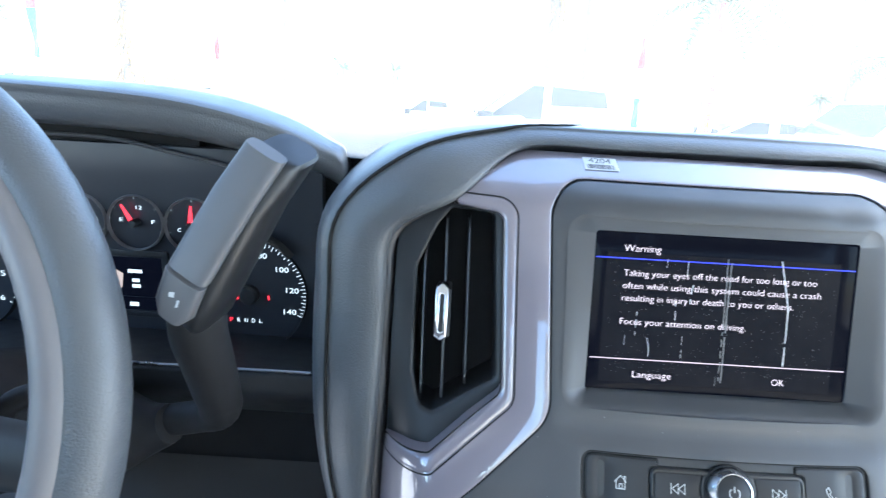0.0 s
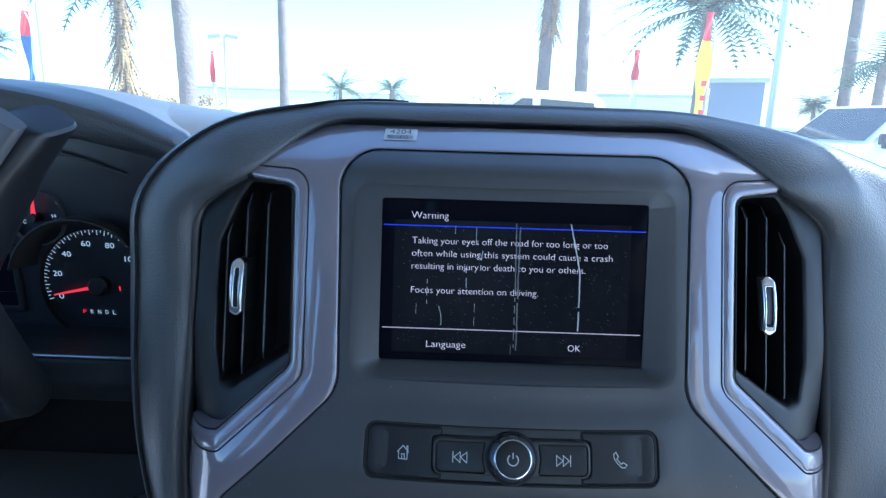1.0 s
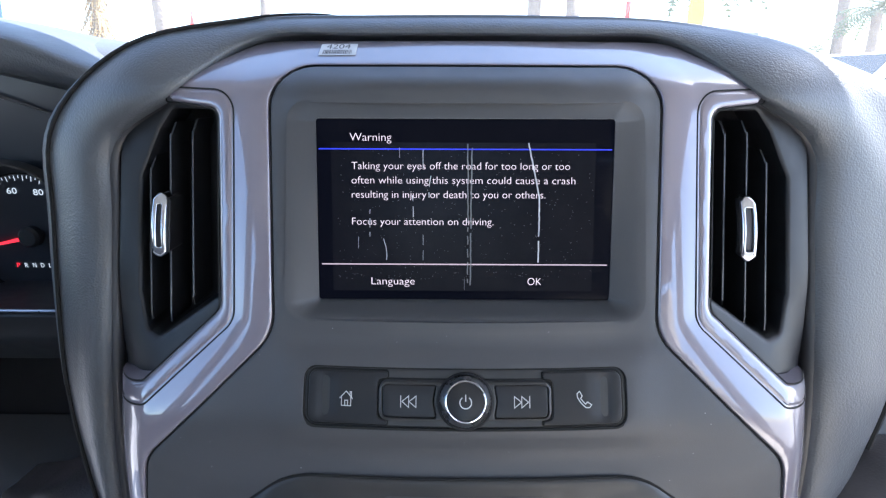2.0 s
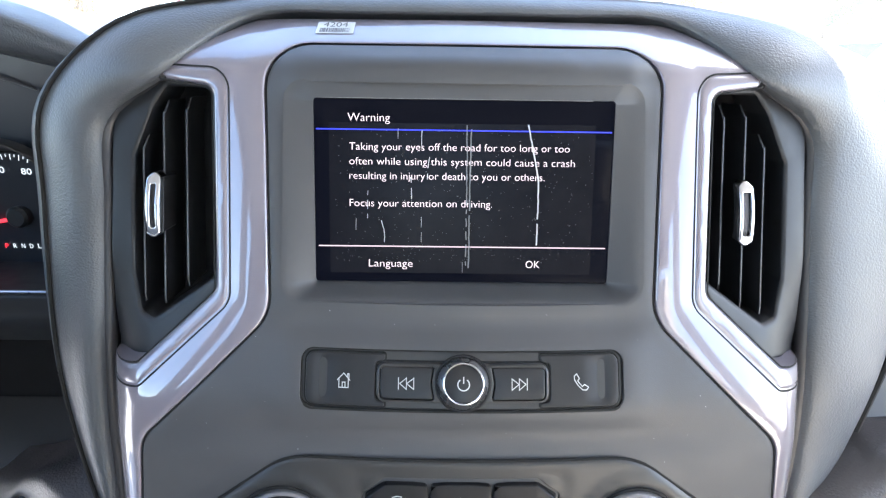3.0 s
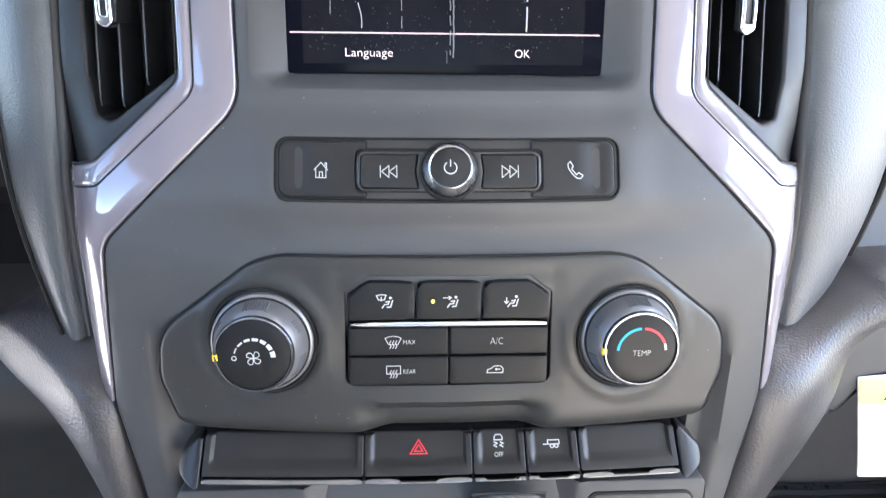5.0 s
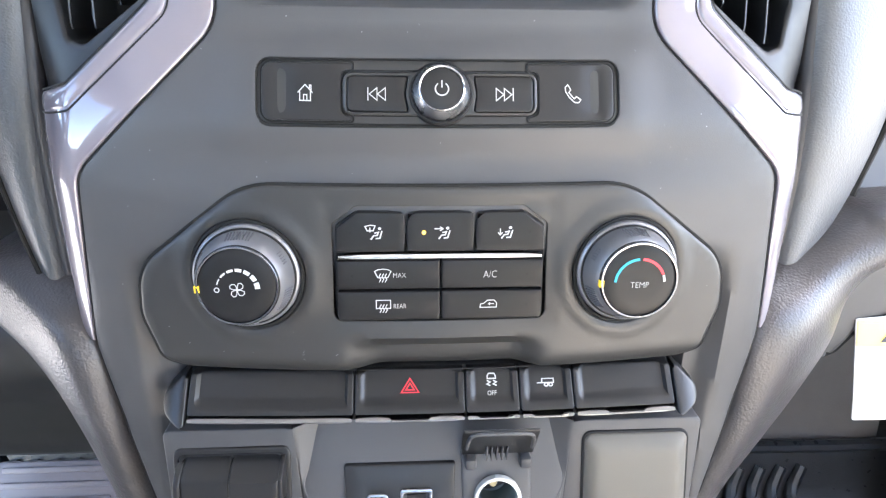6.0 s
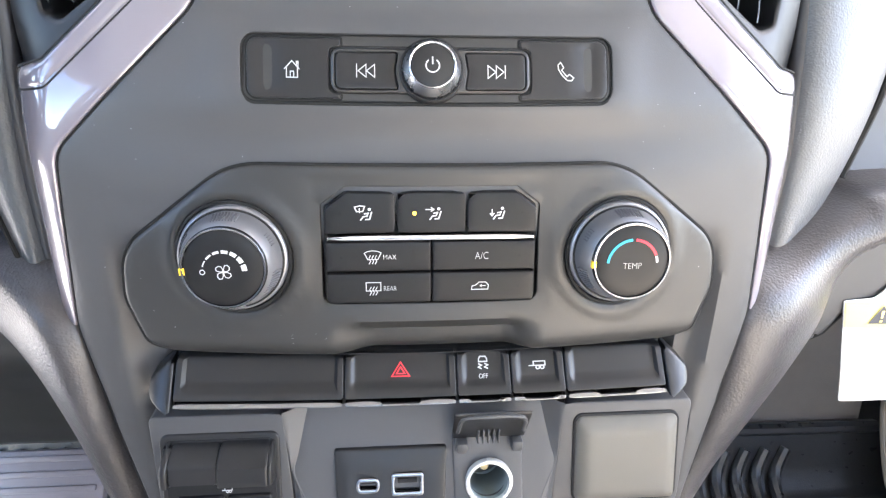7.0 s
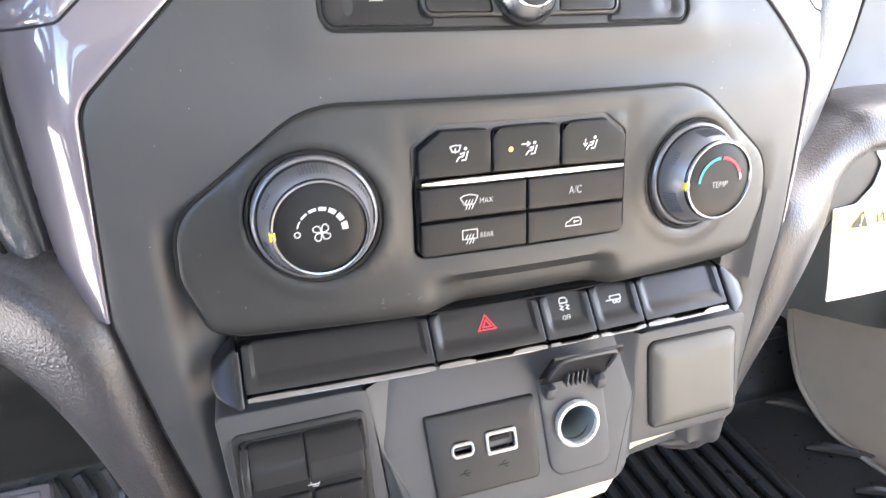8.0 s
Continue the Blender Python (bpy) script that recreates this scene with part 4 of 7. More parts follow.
for i in range(420):
    x, z, s = streak.uniform(-0.066, 0.066), 1.470 + 0.068 * streak.random() ** 1.3, streak.uniform(0.00007, 0.00021)
    specks.append([(x - s, z - s), (x + s, z - s * 0.8), (x + s * 0.7, z + s), (x - s, z + s * 0.6)])
tagged(part("dust", filled(specks, screen_at(0, 0, 0.0006)), SMEAR_DIM, disp), kind="stuff")


# ---- icons, drawn in a unit square ----
HOUSE = [[(-0.5, 0.0), (0, 0.5), (0.5, 0.0)], [(-0.36, 0.1), (-0.36, -0.48), (0.36, -0.48), (0.36, 0.1)], [(-0.1, -0.46), (-0.1, -0.12), (0.12, -0.12), (0.12, -0.46)], [(0.30, 0.26), (0.30, 0.46), (0.40, 0.46), (0.40, 0.12)]]
NEXT = [[(-0.5, -0.32), (-0.5, 0.32), (-0.05, 0), (-0.5, -0.32)], [(-0.03, -0.32), (-0.03, 0.32), (0.40, 0), (-0.03, -0.32)], [(0.48, -0.34), (0.48, 0.34)]]
PREV = [[(-x, y) for x, y in l] for l in NEXT]
POWER = [arc(0, -0.06, 0.42, 125, 415, 20), [(0, 0.02), (0, 0.5)]]
PHONE = [[(-0.46, 0.36), (-0.30, 0.50), (-0.12, 0.22), (-0.24, 0.08), (0.08, -0.26), (0.22, -0.14), (0.50, -0.32), (0.36, -0.48), (0.10, -0.46), (-0.22, -0.18), (-0.44, 0.14), (-0.46, 0.36)]]
SEATED = [[(0.22, 0.06), (0.12, -0.20), (-0.10, -0.22), (-0.28, -0.48)], [(0.42, 0.10), (0.28, -0.40), (0.02, -0.42)], [(0.18, 0.00), (-0.06, -0.04)]]
FAN = []
for _k in (45, 135, 225, 315):
    _c, _s = math.cos(radians(_k)), math.sin(radians(_k))
    FAN.append([(u * _c - v * _s, u * _s + v * _c) for u, v in ((0.03, 0.0), (0.20, 0.16), (0.38, 0.23), (0.50, 0.13), (0.48, -0.06), (0.34, -0.16), (0.18, -0.12), (0.03, 0.0))])
TRAILER = [[(-0.5, -0.05), (-0.2, -0.05), (-0.2, 0.22), (0.5, 0.22), (0.5, -0.05), (-0.2, -0.05)], arc(0.05, -0.17, 0.11, 0, 360, 12), arc(0.32, -0.17, 0.11, 0, 360, 12)]
CAR = [[(-0.5, -0.16), (-0.46, 0.05), (-0.26, 0.10), (-0.06, 0.28), (0.34, 0.28), (0.5, 0.10), (0.48, -0.16), (-0.5, -0.16)], [(0.34, 0.06), (0.02, 0.06), (0.10, 0.14)], [(0.02, 0.06), (0.10, -0.02)]]
HEAT = [[(x - 0.05, -0.42), (x + 0.05, -0.24), (x - 0.05, -0.06), (x + 0.05, 0.12)] for x in (-0.18, 0, 0.18)]
DEF_FRONT = [[(-0.5, 0.26), (-0.3, 0.36), (0, 0.40), (0.3, 0.36), (0.5, 0.26), (0.30, -0.14), (-0.30, -0.14), (-0.5, 0.26)]] + HEAT
DEF_REAR = [[(-0.44, 0.38), (0.44, 0.38), (0.44, -0.14), (-0.44, -0.14), (-0.44, 0.38)]] + HEAT
TRIANGLE = [[(-0.5, -0.42), (0.5, -0.42), (0, 0.46), (-0.5, -0.42)], [(-0.24, -0.26), (0.24, -0.26), (0, 0.16), (-0.24, -0.26)]]
SKID = [[(-0.30, 0.30), (-0.20, 0.46), (0.20, 0.46), (0.30, 0.30), (0.30, 0.14), (-0.30, 0.14), (-0.30, 0.30)], [(-0.34, 0.02), (-0.10, -0.08), (-0.34, -0.20), (-0.10, -0.30)], [(0.12, 0.02), (0.36, -0.08), (0.12, -0.20), (0.36, -0.30)]]
USB = [[(-0.5, 0), (0.42, 0)], [(-0.2, 0), (0.0, 0.2), (0.2, 0.2)], [(-0.05, 0), (0.12, -0.18), (0.3, -0.18)]]


def icon(lines, size, surf, x, z, width, mat, parent, name="icon", lift=0.0004, sz=1.0):
    at = on_surface(surf, x, z, lift, size, size * sz)
    return part(name, strokes(lines, width / size, at), mat, parent)


# ---- audio controls ----
audio = thing("audio_control_panel", (0, 0.003, 1.419), "black audio button strip with chrome ringed power knob", "control panel")
AF = lambda x, z: S(x, z) - 0.0002
part("backing", plate(box_outline(-0.0795, 0.0795, 1.4070, 1.4331, 0.0058), lambda x, z: AF(x, z) - 0.0002, r=0.0008, depth=0.004, step=0.005), PANEL2, audio, "dark grey backing plate")


def scoop(x, z):
    """An outer key: level at its end, then cut down to a thumb scoop that rises again towards the middle."""
    d = 0.0708 - abs(x)
    cut = 1 / (1 + math.exp(-d / 0.0011)) * max(0.0, 1 - max(0.0, d) / 0.012) ** 1.6
    return AF(x, z) - 0.0012 + 0.0020 * cut / (1 + math.exp((abs(z - 1.4202) - 0.0098) / 0.0007))


SADDLE_O = box_outline(-0.0422, 0.0422, 1.4111, 1.4281, 0.0042)
audio_keys = []
for sx in (-1, 1):
    audio_keys.append(rounded([(sx * 0.0402, 1.4267, 0.0022), (sx * 0.0402, 1.4127, 0.0022), (sx * 0.0143, 1.4127, 0.001), (sx * 0.0157, 1.4197, 0.006), (sx * 0.0143, 1.4267, 0.001)]))
part("key_frame", plate(SADDLE_O, lambda x, z: AF(x, z) - 0.0026, r=0.0012, depth=0.004, step=0.004, fine=0.0025, holes=[offset(k, 0.0005) for k in audio_keys], hole_r=0.0004, hole_depth=0.003), PANEL2, audio, "raised dark frame round the inner keys")
part("gap", seam(offset(SADDLE_O, 0.0003), AF, 0.0005, -0.0003), GAP, audio)
for sx, lines, k_o in ((-1, HOUSE, audio_keys[0]), (1, PHONE, audio_keys[1])):
    o = rounded([(sx * 0.0772, 1.4315, 0.0042), (sx * 0.0383, 1.4315, 0.0006), (sx * 0.0383, 1.4288, 0.0010), (sx * 0.0430, 1.4284, 0.0030), (sx * 0.0430, 1.4109, 0.0030), (sx * 0.0383, 1.4105, 0.0010), (sx * 0.0383, 1.4086, 0.0006), (sx * 0.0772, 1.4086, 0.0042)])
    key = part("button", plate(o, scoop, r=0.0005, depth=0.003, step=0.0016, fine=0.002), KEYCAP_GREY, audio)
    part("gap", seam(offset(o, 0.0004), AF, 0.0005, -0.0006), GAP, audio)
    icon(lines, 0.0064 if sx < 0 else 0.0074, scoop, sx * 0.0583, 1.4197, 0.00042, MARK, key)
    kf = lambda x, z: AF(x, z) - 0.0024
    key = part("button", plate(k_o, kf, r=0.0006, depth=0.004, step=0.006, fine=0.002), KEYCAP_GREY, audio)
    part("key_bed", plate(offset(k_o, 0.0005), lambda x, z: AF(x, z) - 0.0004, r=0.0002, depth=0.001, step=0.008), GAP, audio)
    icon(PREV if sx < 0 else NEXT, 0.0076, kf, sx * 0.0277, 1.4197, 0.00040, MARK, key)
AX = Vector((0, -1, 0.53)).normalized()
kc = Vector((0, AF(0, 1.4190), 1.4190))
knob = part("power_knob", turned([(0.0127, -0.003), (0.0127, 0.0012, 1), (0.0124, 0.0044, 1), (0.0120, 0.0050), (0.0104, 0.0079), (0.0099, 0.0086), (0.0093, 0.0087), (0.0091, 0.0080)], kc, AX, 96, cap=False, knurl=0.03), ALLOY, audio, "knurled silver power knob")
part("knob_ring", turned([(0.0100, 0.0083), (0.0098, 0.0090), (0.0094, 0.0092), (0.0091, 0.0089)], kc, AX, 64, cap=False), CHROME, knob, "bright chrome ring")
part("knob_cap", turned([(0.0092, 0.0074), (0.0090, 0.0085), (0.0083, 0.0088)], kc, AX, 48), KEYCAP_GREY, knob, "black knob cap")
face_up = Vector((0, 0.53, 1)).normalized()
cap_at = on_plane(kc + AX * 0.0091, (1, 0, 0), face_up)
part("icon", strokes([[(u * 0.0066, v * 0.0066) for u, v in l] for l in POWER], 0.00055, cap_at), MARK, knob)
part("knob_collar", turned([(0.0139, 0.0), (0.0139, 0.0026), (0.0133, 0.0032), (0.0126, 0.0032)], kc, AX, 48, cap=False), DARK, audio)

# ---- climate controls ----
clim = thing("climate_control_panel", (0, -0.012, 1.335), "dark climate fascia with two rotary knobs and black buttons", "control panel")
POD_HALF = [(0.0885, 1.3812, 0.042), (0.1402, 1.3415, 0.030), (0.1415, 1.3180, 0.022), (0.1330, 1.2960, 0.012), (0.1220, 1.2885, 0.006)]
CL_O = rounded([(0.0378, 1.3706, 0.002), (0.0478, 1.3632, 0.002), (0.0485, 1.3194, 0.003), (-0.0485, 1.3194, 0.003), (-0.0478, 1.3632, 0.002), (-0.0378, 1.3706, 0.002)])
KX, KZ = 0.0882, 1.3400


def scooped(x, z):
    """The fascia's face, with a finger scoop along its lower edge."""
    u = min(1, max(0, (x + 0.048) / 0.022)) * min(1, max(0, (0.053 - x) / 0.018))
    v = min(1, max(0, (1.3105 - z) / 0.009))
    s = (3 - 2 * u) * u * u * (3 - 2 * v) * v * v
    ring = min(abs(math.hypot(x - KX, z - KZ)), abs(math.hypot(x + KX, z - KZ)))
    rim = math.exp(-((ring - 0.0290) / 0.0030) ** 2) * 0.0016
    cl = 0.0010 * math.exp(-((max(abs(x) - 0.0485, abs(z - 1.3452) - 0.0263) - 0.002) / 0.003) ** 2)
    return pod_face(x, z) + 0.0075 * s - rim + cl


knob_holes = [[Vector((sx * KX + 0.0262 * math.cos(a), KZ + 0.0258 * math.sin(a))) for a in (2 * math.pi * i / 40 for i in range(40))] for sx in (1, -1)]
part("fascia", plate(rounded(both(POD_HALF), 10), scooped, r=0.0022, depth=0.016, step=0.0035, fine=0.0035, holes=[offset(CL_O, 0.0012)] + knob_holes, hole_r=0.0008, hole_depth=0.006), PANEL2, clim, "dark grey moulded fascia")
part("gap", seam(rounded(both(POD_HALF), 10), lambda x, z: min(pod_face(x, z) + 0.0008, panel_face(x, z)), 0.0008), GAP, clim)
part("button_bed", plate(CL_O, lambda x, z: climate_face(x, z) + 0.003, r=0.0004, depth=0.003, step=0.01), GAP, clim)
part("chrome_bar", plate(box_outline(-0.0470, 0.0470, 1.3488, 1.3512, 0.0005), lambda x, z: climate_face(x, z) - 0.0008, r=0.0007, depth=0.004, step=0.01), CHROME, clim, "bright chrome divider bar")


def key_face(x, z):
    return climate_face(x, z) - 0.0002


def climate_key(outline, draw, led=None, lit=False):
    k = part("button", plate(outline, key_face, r=0.0007, depth=0.004, step=0.006), KEYCAP, clim)
    draw(k)
    if led:
        at = on_surface(key_face, led[0], led[1], 0.0004)
        part("indicator", filled([arc(0, 0, 0.0009 if lit else 0.0006, 0, 360, 12)[:-1]], at), LED_AMBER if lit else DARK, k, "lit amber indicator" if lit else "")
    return k


def seat_icon(extra):
    def draw(k, x, z):
        at = on_surface(key_face, x, z, 0.0004, 0.0072, 0.0066)
        part("icon", strokes(SEATED, 0.085, at), MARK, k)
        part("icon", strokes(extra, 0.07, at), MARK, k)
        part("icon", filled([arc(0.28, 0.26, 0.10, 0, 360, 12)[:-1]], at), MARK, k)
    return draw


ARROW_FACE = [[(-0.55, 0.22), (-0.02, 0.22)], [(-0.2, 0.36), (-0.02, 0.22), (-0.2, 0.08)]]
ARROW_FEET = [[(-0.36, 0.20), (-0.36, -0.22)], [(-0.50, -0.06), (-0.36, -0.24), (-0.22, -0.06)]]
GLASS_UP = [[(-0.62, 0.42), (-0.3, 0.5), (0.0, 0.46), (-0.12, 0.12), (-0.5, 0.12), (-0.62, 0.42)], [(-0.32, 0.02), (-0.32, 0.34)]]
for o, ex, x, led, lit in (
        (rounded([(-0.0162, 1.3700, 0.0005), (-0.0162, 1.3520, 0.0005), (-0.0474, 1.3520, 0.001), (-0.0470, 1.3630, 0.002), (-0.0376, 1.3700, 0.002)]), GLASS_UP, -0.0295, (-0.0405, 1.3610), False),
        (rounded([(-0.0156, 1.3700, 0.0005), (-0.0156, 1.3520, 0.0005), (0.0152, 1.3520, 0.0005), (0.0152, 1.3700, 0.0005)]), ARROW_FACE, 0.0010, (-0.0077, 1.3610), True),
        (rounded([(0.0158, 1.3700, 0.0005), (0.0158, 1.3520, 0.0005), (0.0474, 1.3520, 0.001), (0.0470, 1.3630, 0.002), (0.0376, 1.3700, 0.002)]), ARROW_FEET, 0.0295, (0.0405, 1.3610), False)):
    climate_key(o, lambda k, ex=ex, x=x: seat_icon(ex)(k, x, 1.3612), led, lit)


def defrost(lines, word, z):
    def draw(k):
        icon(lines, 0.0075, key_face, -0.0265, z, 0.00038, MARK, k)
        part("writing", lettering(word, 0.0058, 0.0022, on_surface(key_face, -0.0218, z - 0.0011, 0.0004), thin=0.016), MARK, k)
    return draw


climate_key(box_outline(-0.0474, -0.0005, 1.3347, 1.3480, 0.0008), defrost(DEF_FRONT, "MAX", 1.3414), (-0.0405, 1.3413))
climate_key(box_outline(0.0005, 0.0474, 1.3347, 1.3480, 0.0008), lambda k: part("writing", lettering("A/C", 0.0061, 0.0034, on_surface(key_face, 0.0227, 1.3398, 0.0004), "CENTER", 0.018), MARK, k), (0.0400, 1.3413))
climate_key(rounded([(-0.0004, 1.3335, 0.0008), (-0.0004, 1.3198, 0.0008), (-0.0476, 1.3198, 0.002), (-0.0474, 1.3335, 0.0008)]), defrost(DEF_REAR, "REAR", 1.3268), (-0.0405, 1.3268))
climate_key(rounded([(0.0004, 1.3335, 0.0008), (0.0004, 1.3198, 0.0008), (0.0476, 1.3198, 0.002), (0.0474, 1.3335, 0.0008)]), lambda k: icon(CAR, 0.0078, key_face, 0.0222, 1.3268, 0.00040, MARK, k), (0.0400, 1.3268))

CAX = Vector((0, -1, 0.17)).normalized()
CUP = Vector((0, 0.17, 1)).normalized()
for sx in (-1, 1):
    c0 = Vector((sx * KX, pod_face(sx * KX, KZ) + 0.001, KZ))
    part("gap", seam([(sx * KX + 0.0250 * math.cos(a), KZ + 0.0250 * math.sin(a)) for a in (2 * math.pi * i / 48 for i in range(48))], pod_face, 0.0010, -0.0006), GAP, clim)
    part("knob_well", turned([(0.0265, -0.004), (0.0262, 0.0004), (0.0252, 0.0006), (0.0244, -0.003), (0.0240, -0.006)], c0, CAX, 64, cap=True), DARK, clim)
    kn = part("knob", turned([(0.0243, -0.004), (0.0243, 0.0026), (0.0239, 0.0042), (0.0231, 0.0050), (0.0226, 0.0052), (0.0219, 0.0050), (0.0218, 0.0060), (0.0190, 0.0162), (0.0182, 0.0172), (0.0176, 0.0185)], c0, CAX, 96, cap=False), KNOB, clim, "grey metallic rotary knob with ribbed grip")
    part("bright_ring", turned([(0.0180, 0.0176), (0.0178, 0.0190), (0.0174, 0.0196), (0.0167, 0.0195), (0.0164, 0.0188)], c0, CAX, 72, cap=False), STRIP, kn, "bright silver ring")
    part("knob_cap", turned([(0.0166, 0.0170), (0.0165, 0.0186), (0.0157, 0.0190), (0.0090, 0.0191)], c0, CAX, 64), KEYCAP, kn, "matt black cap")
    part("groove", turned([(0.0228, 0.0052), (0.0224, 0.0055), (0.0217, 0.0056)], c0, CAX, 64, cap=False), GAP, kn)
    side_x = Vector((1, 0, 0))
    for mid_a, count in ((90, 9), (30, 5), (-25, 9), (150, 5), (210, 9), (268, 9)):
        patch = bmesh.new()
        for i in range(count):
            a = radians(mid_a + (i - (count - 1) / 2) * 3.6)
            out = side_x * math.cos(a) + CUP * math.sin(a)
            tang = CUP * math.cos(a) - side_x * math.sin(a)
            h0, h1 = (0.0076, 0.0145) if count > 5 else (0.0095, 0.0120)
            corners = []
            for h, w in ((h0, 0.00036), (h1, 0.00030)):
                r = 0.0219 - (h - 0.0060) * 0.0029 / 0.0102
                corners += [c0 + CAX * h + out * (r - 0.0003) - tang * w, c0 + CAX * h + out * (r + 0.00042) - tang * w * 0.6, c0 + CAX * h + out * (r + 0.00042) + tang * w * 0.6, c0 + CAX * h + out * (r - 0.0003) + tang * w]
            v = [patch.verts.new(p) for p in corners]
            for q in ((0, 1, 5, 4), (1, 2, 6, 5), (2, 3, 7, 6), (0, 3, 2, 1), (4, 5, 6, 7)):
                patch.faces.new([v[j] for j in q])
        tagged(part("grip_patch", patch, GRIP, kn, "ribbed dark grip patch"), kind="stuff")
    cap = on_plane(c0 + CAX * 0.0195, (1, 0, 0), CUP)
    if sx < 0:
        part("icon", strokes([[(u * 0.0068, v * 0.0068 - 0.0015) for u, v in l] for l in FAN], 0.00034, cap), MARK, kn)
        part("icon", strokes([arc(-0.0086, -0.0014, 0.0010, 0, 360, 14)], 0.0004, cap), MARK, kn)
        segs = []
        for i in range(7):
            a0, a1 = 166 - i * 24 - 2, 166 - i * 24 - 20
            w = 0.00026 + 0.00014 * i
            segs.append(arc(0, -0.0014, 0.0087 - w, a0, a1, 4) + arc(0, -0.0014, 0.0087 + w, a1, a0, 4))
        part("fan_scale", filled(segs, cap), MARK, kn, "white fan speed marks")
    else:
        part("writing", lettering("TEMP", 0.0084, 0.0028, lambda u, v: cap(u, v - 0.0032), "CENTER", 0.022), MARK, kn)
        part("cold_mark", strokes([arc(0, -0.0012, 0.0112, 176, 94, 16)], 0.0012, cap), BLUE, kn, "blue arc")
        part("hot_mark", strokes([arc(0, -0.0012, 0.0112, 86, 22, 14)], 0.0012, cap), RED, kn, "red arc")
        part("hot_end", strokes([arc(0, -0.0012, 0.0112, 20, 4, 5)], 0.0011, cap), MARK, kn)
    p0 = c0 + CAX * 0.0184 + Vector((-0.0172, 0, -0.0012))
    mk = block(-0.0011, 0.0011, -0.0012, 0.0010, -0.0016, 0.0016, 0.0003)
    part("pointer", move(mk, Matrix.Translation(p0)), YELLOW, kn, "amber pointer mark")

scuff = random.Random(11)
marks = []
for cx, cz, n in ((-0.0600, 1.3020, 5),):
    for i in range(n):
        x, z, a, l = cx + scuff.gauss(0, 0.004), cz + scuff.gauss(0, 0.002), scuff.uniform(-0.5, 1.2), scuff.uniform(0.0004, 0.0020)
        marks.append([(x, z), (x + l * math.cos(a), z + l * math.sin(a))])
tagged(part("scuff", strokes(marks, 0.00010, on_surface(scooped, 0, 0, 0.0003)), SMEAR, clim, "fine pale scuffs"), kind="stuff")

specks = []
for i in range(60):
    x, z, d = scuff.uniform(-0.15, 0.15), scuff.uniform(1.30, 1.45), scuff.uniform(0.00006, 0.00018)
    if abs(x) < 0.083 and abs(z - 1.419) < 0.018 or math.hypot(abs(x) - KX, z - KZ) < 0.03 or abs(x) < 0.05 and 1.317 < z < 1.374:
        continue
    specks.append([(x - d, z - d), (x + d, z - d * 0.7), (x + d * 0.8, z + d), (x - d, z + d * 0.6)])
face_out = lambda u, v: Vector((u, min(panel_face(u, v), scooped(u, v) if inside(Vector((u, v)), rounded(both(POD_HALF), 4)) else 9) - 0.0004, v))
tagged(part("dust", filled(specks, face_out), SMEAR, dash, "fine dust specks"), kind="stuff")

# ---- row of switches ----
row = thing("switch_row", (0, -0.012, 1.272), "row of dark switches with bright lower edges", "switch panel")
part("bed", plate(rounded([(0.1225, 1.2840, 0.002), (0.1225, 1.2640, 0.002), (-0.1255, 1.2640, 0.002), (-0.1255, 1.2840, 0.002)]), lambda x, z: switch_face(x, z) + 0.0056, r=0.001, depth=0.012, step=0.008), DARK, row)
for sx, ex in ((-1, 0.1250), (1, 0.1222)):
    part("end_cap", plate(rounded([(sx * ex, 1.2836, 0.001), (sx * (ex + 0.0030), 1.2828, 0.003), (sx * (ex + 0.0125), 1.2745, 0.004), (sx * (ex + 0.0122), 1.2685, 0.005), (sx * ex, 1.2636, 0.001)]), lambda x, z: switch_face(x, z) - 0.0012 + max(0, abs(x) - 0.1255) ** 2 * 40, r=0.0010, depth=0.012, step=0.0025, fine=0.002), KEYCAP_GREY, row)
SWITCHES = ((-0.1240, -0.0429, None, None), (-0.0420, 0.0126, TRIANGLE, RED), (0.0135, 0.0402, SKID, MARK), (0.0411, 0.0681, TRAILER, MARK), (0.0690, 0.1212, None, None))
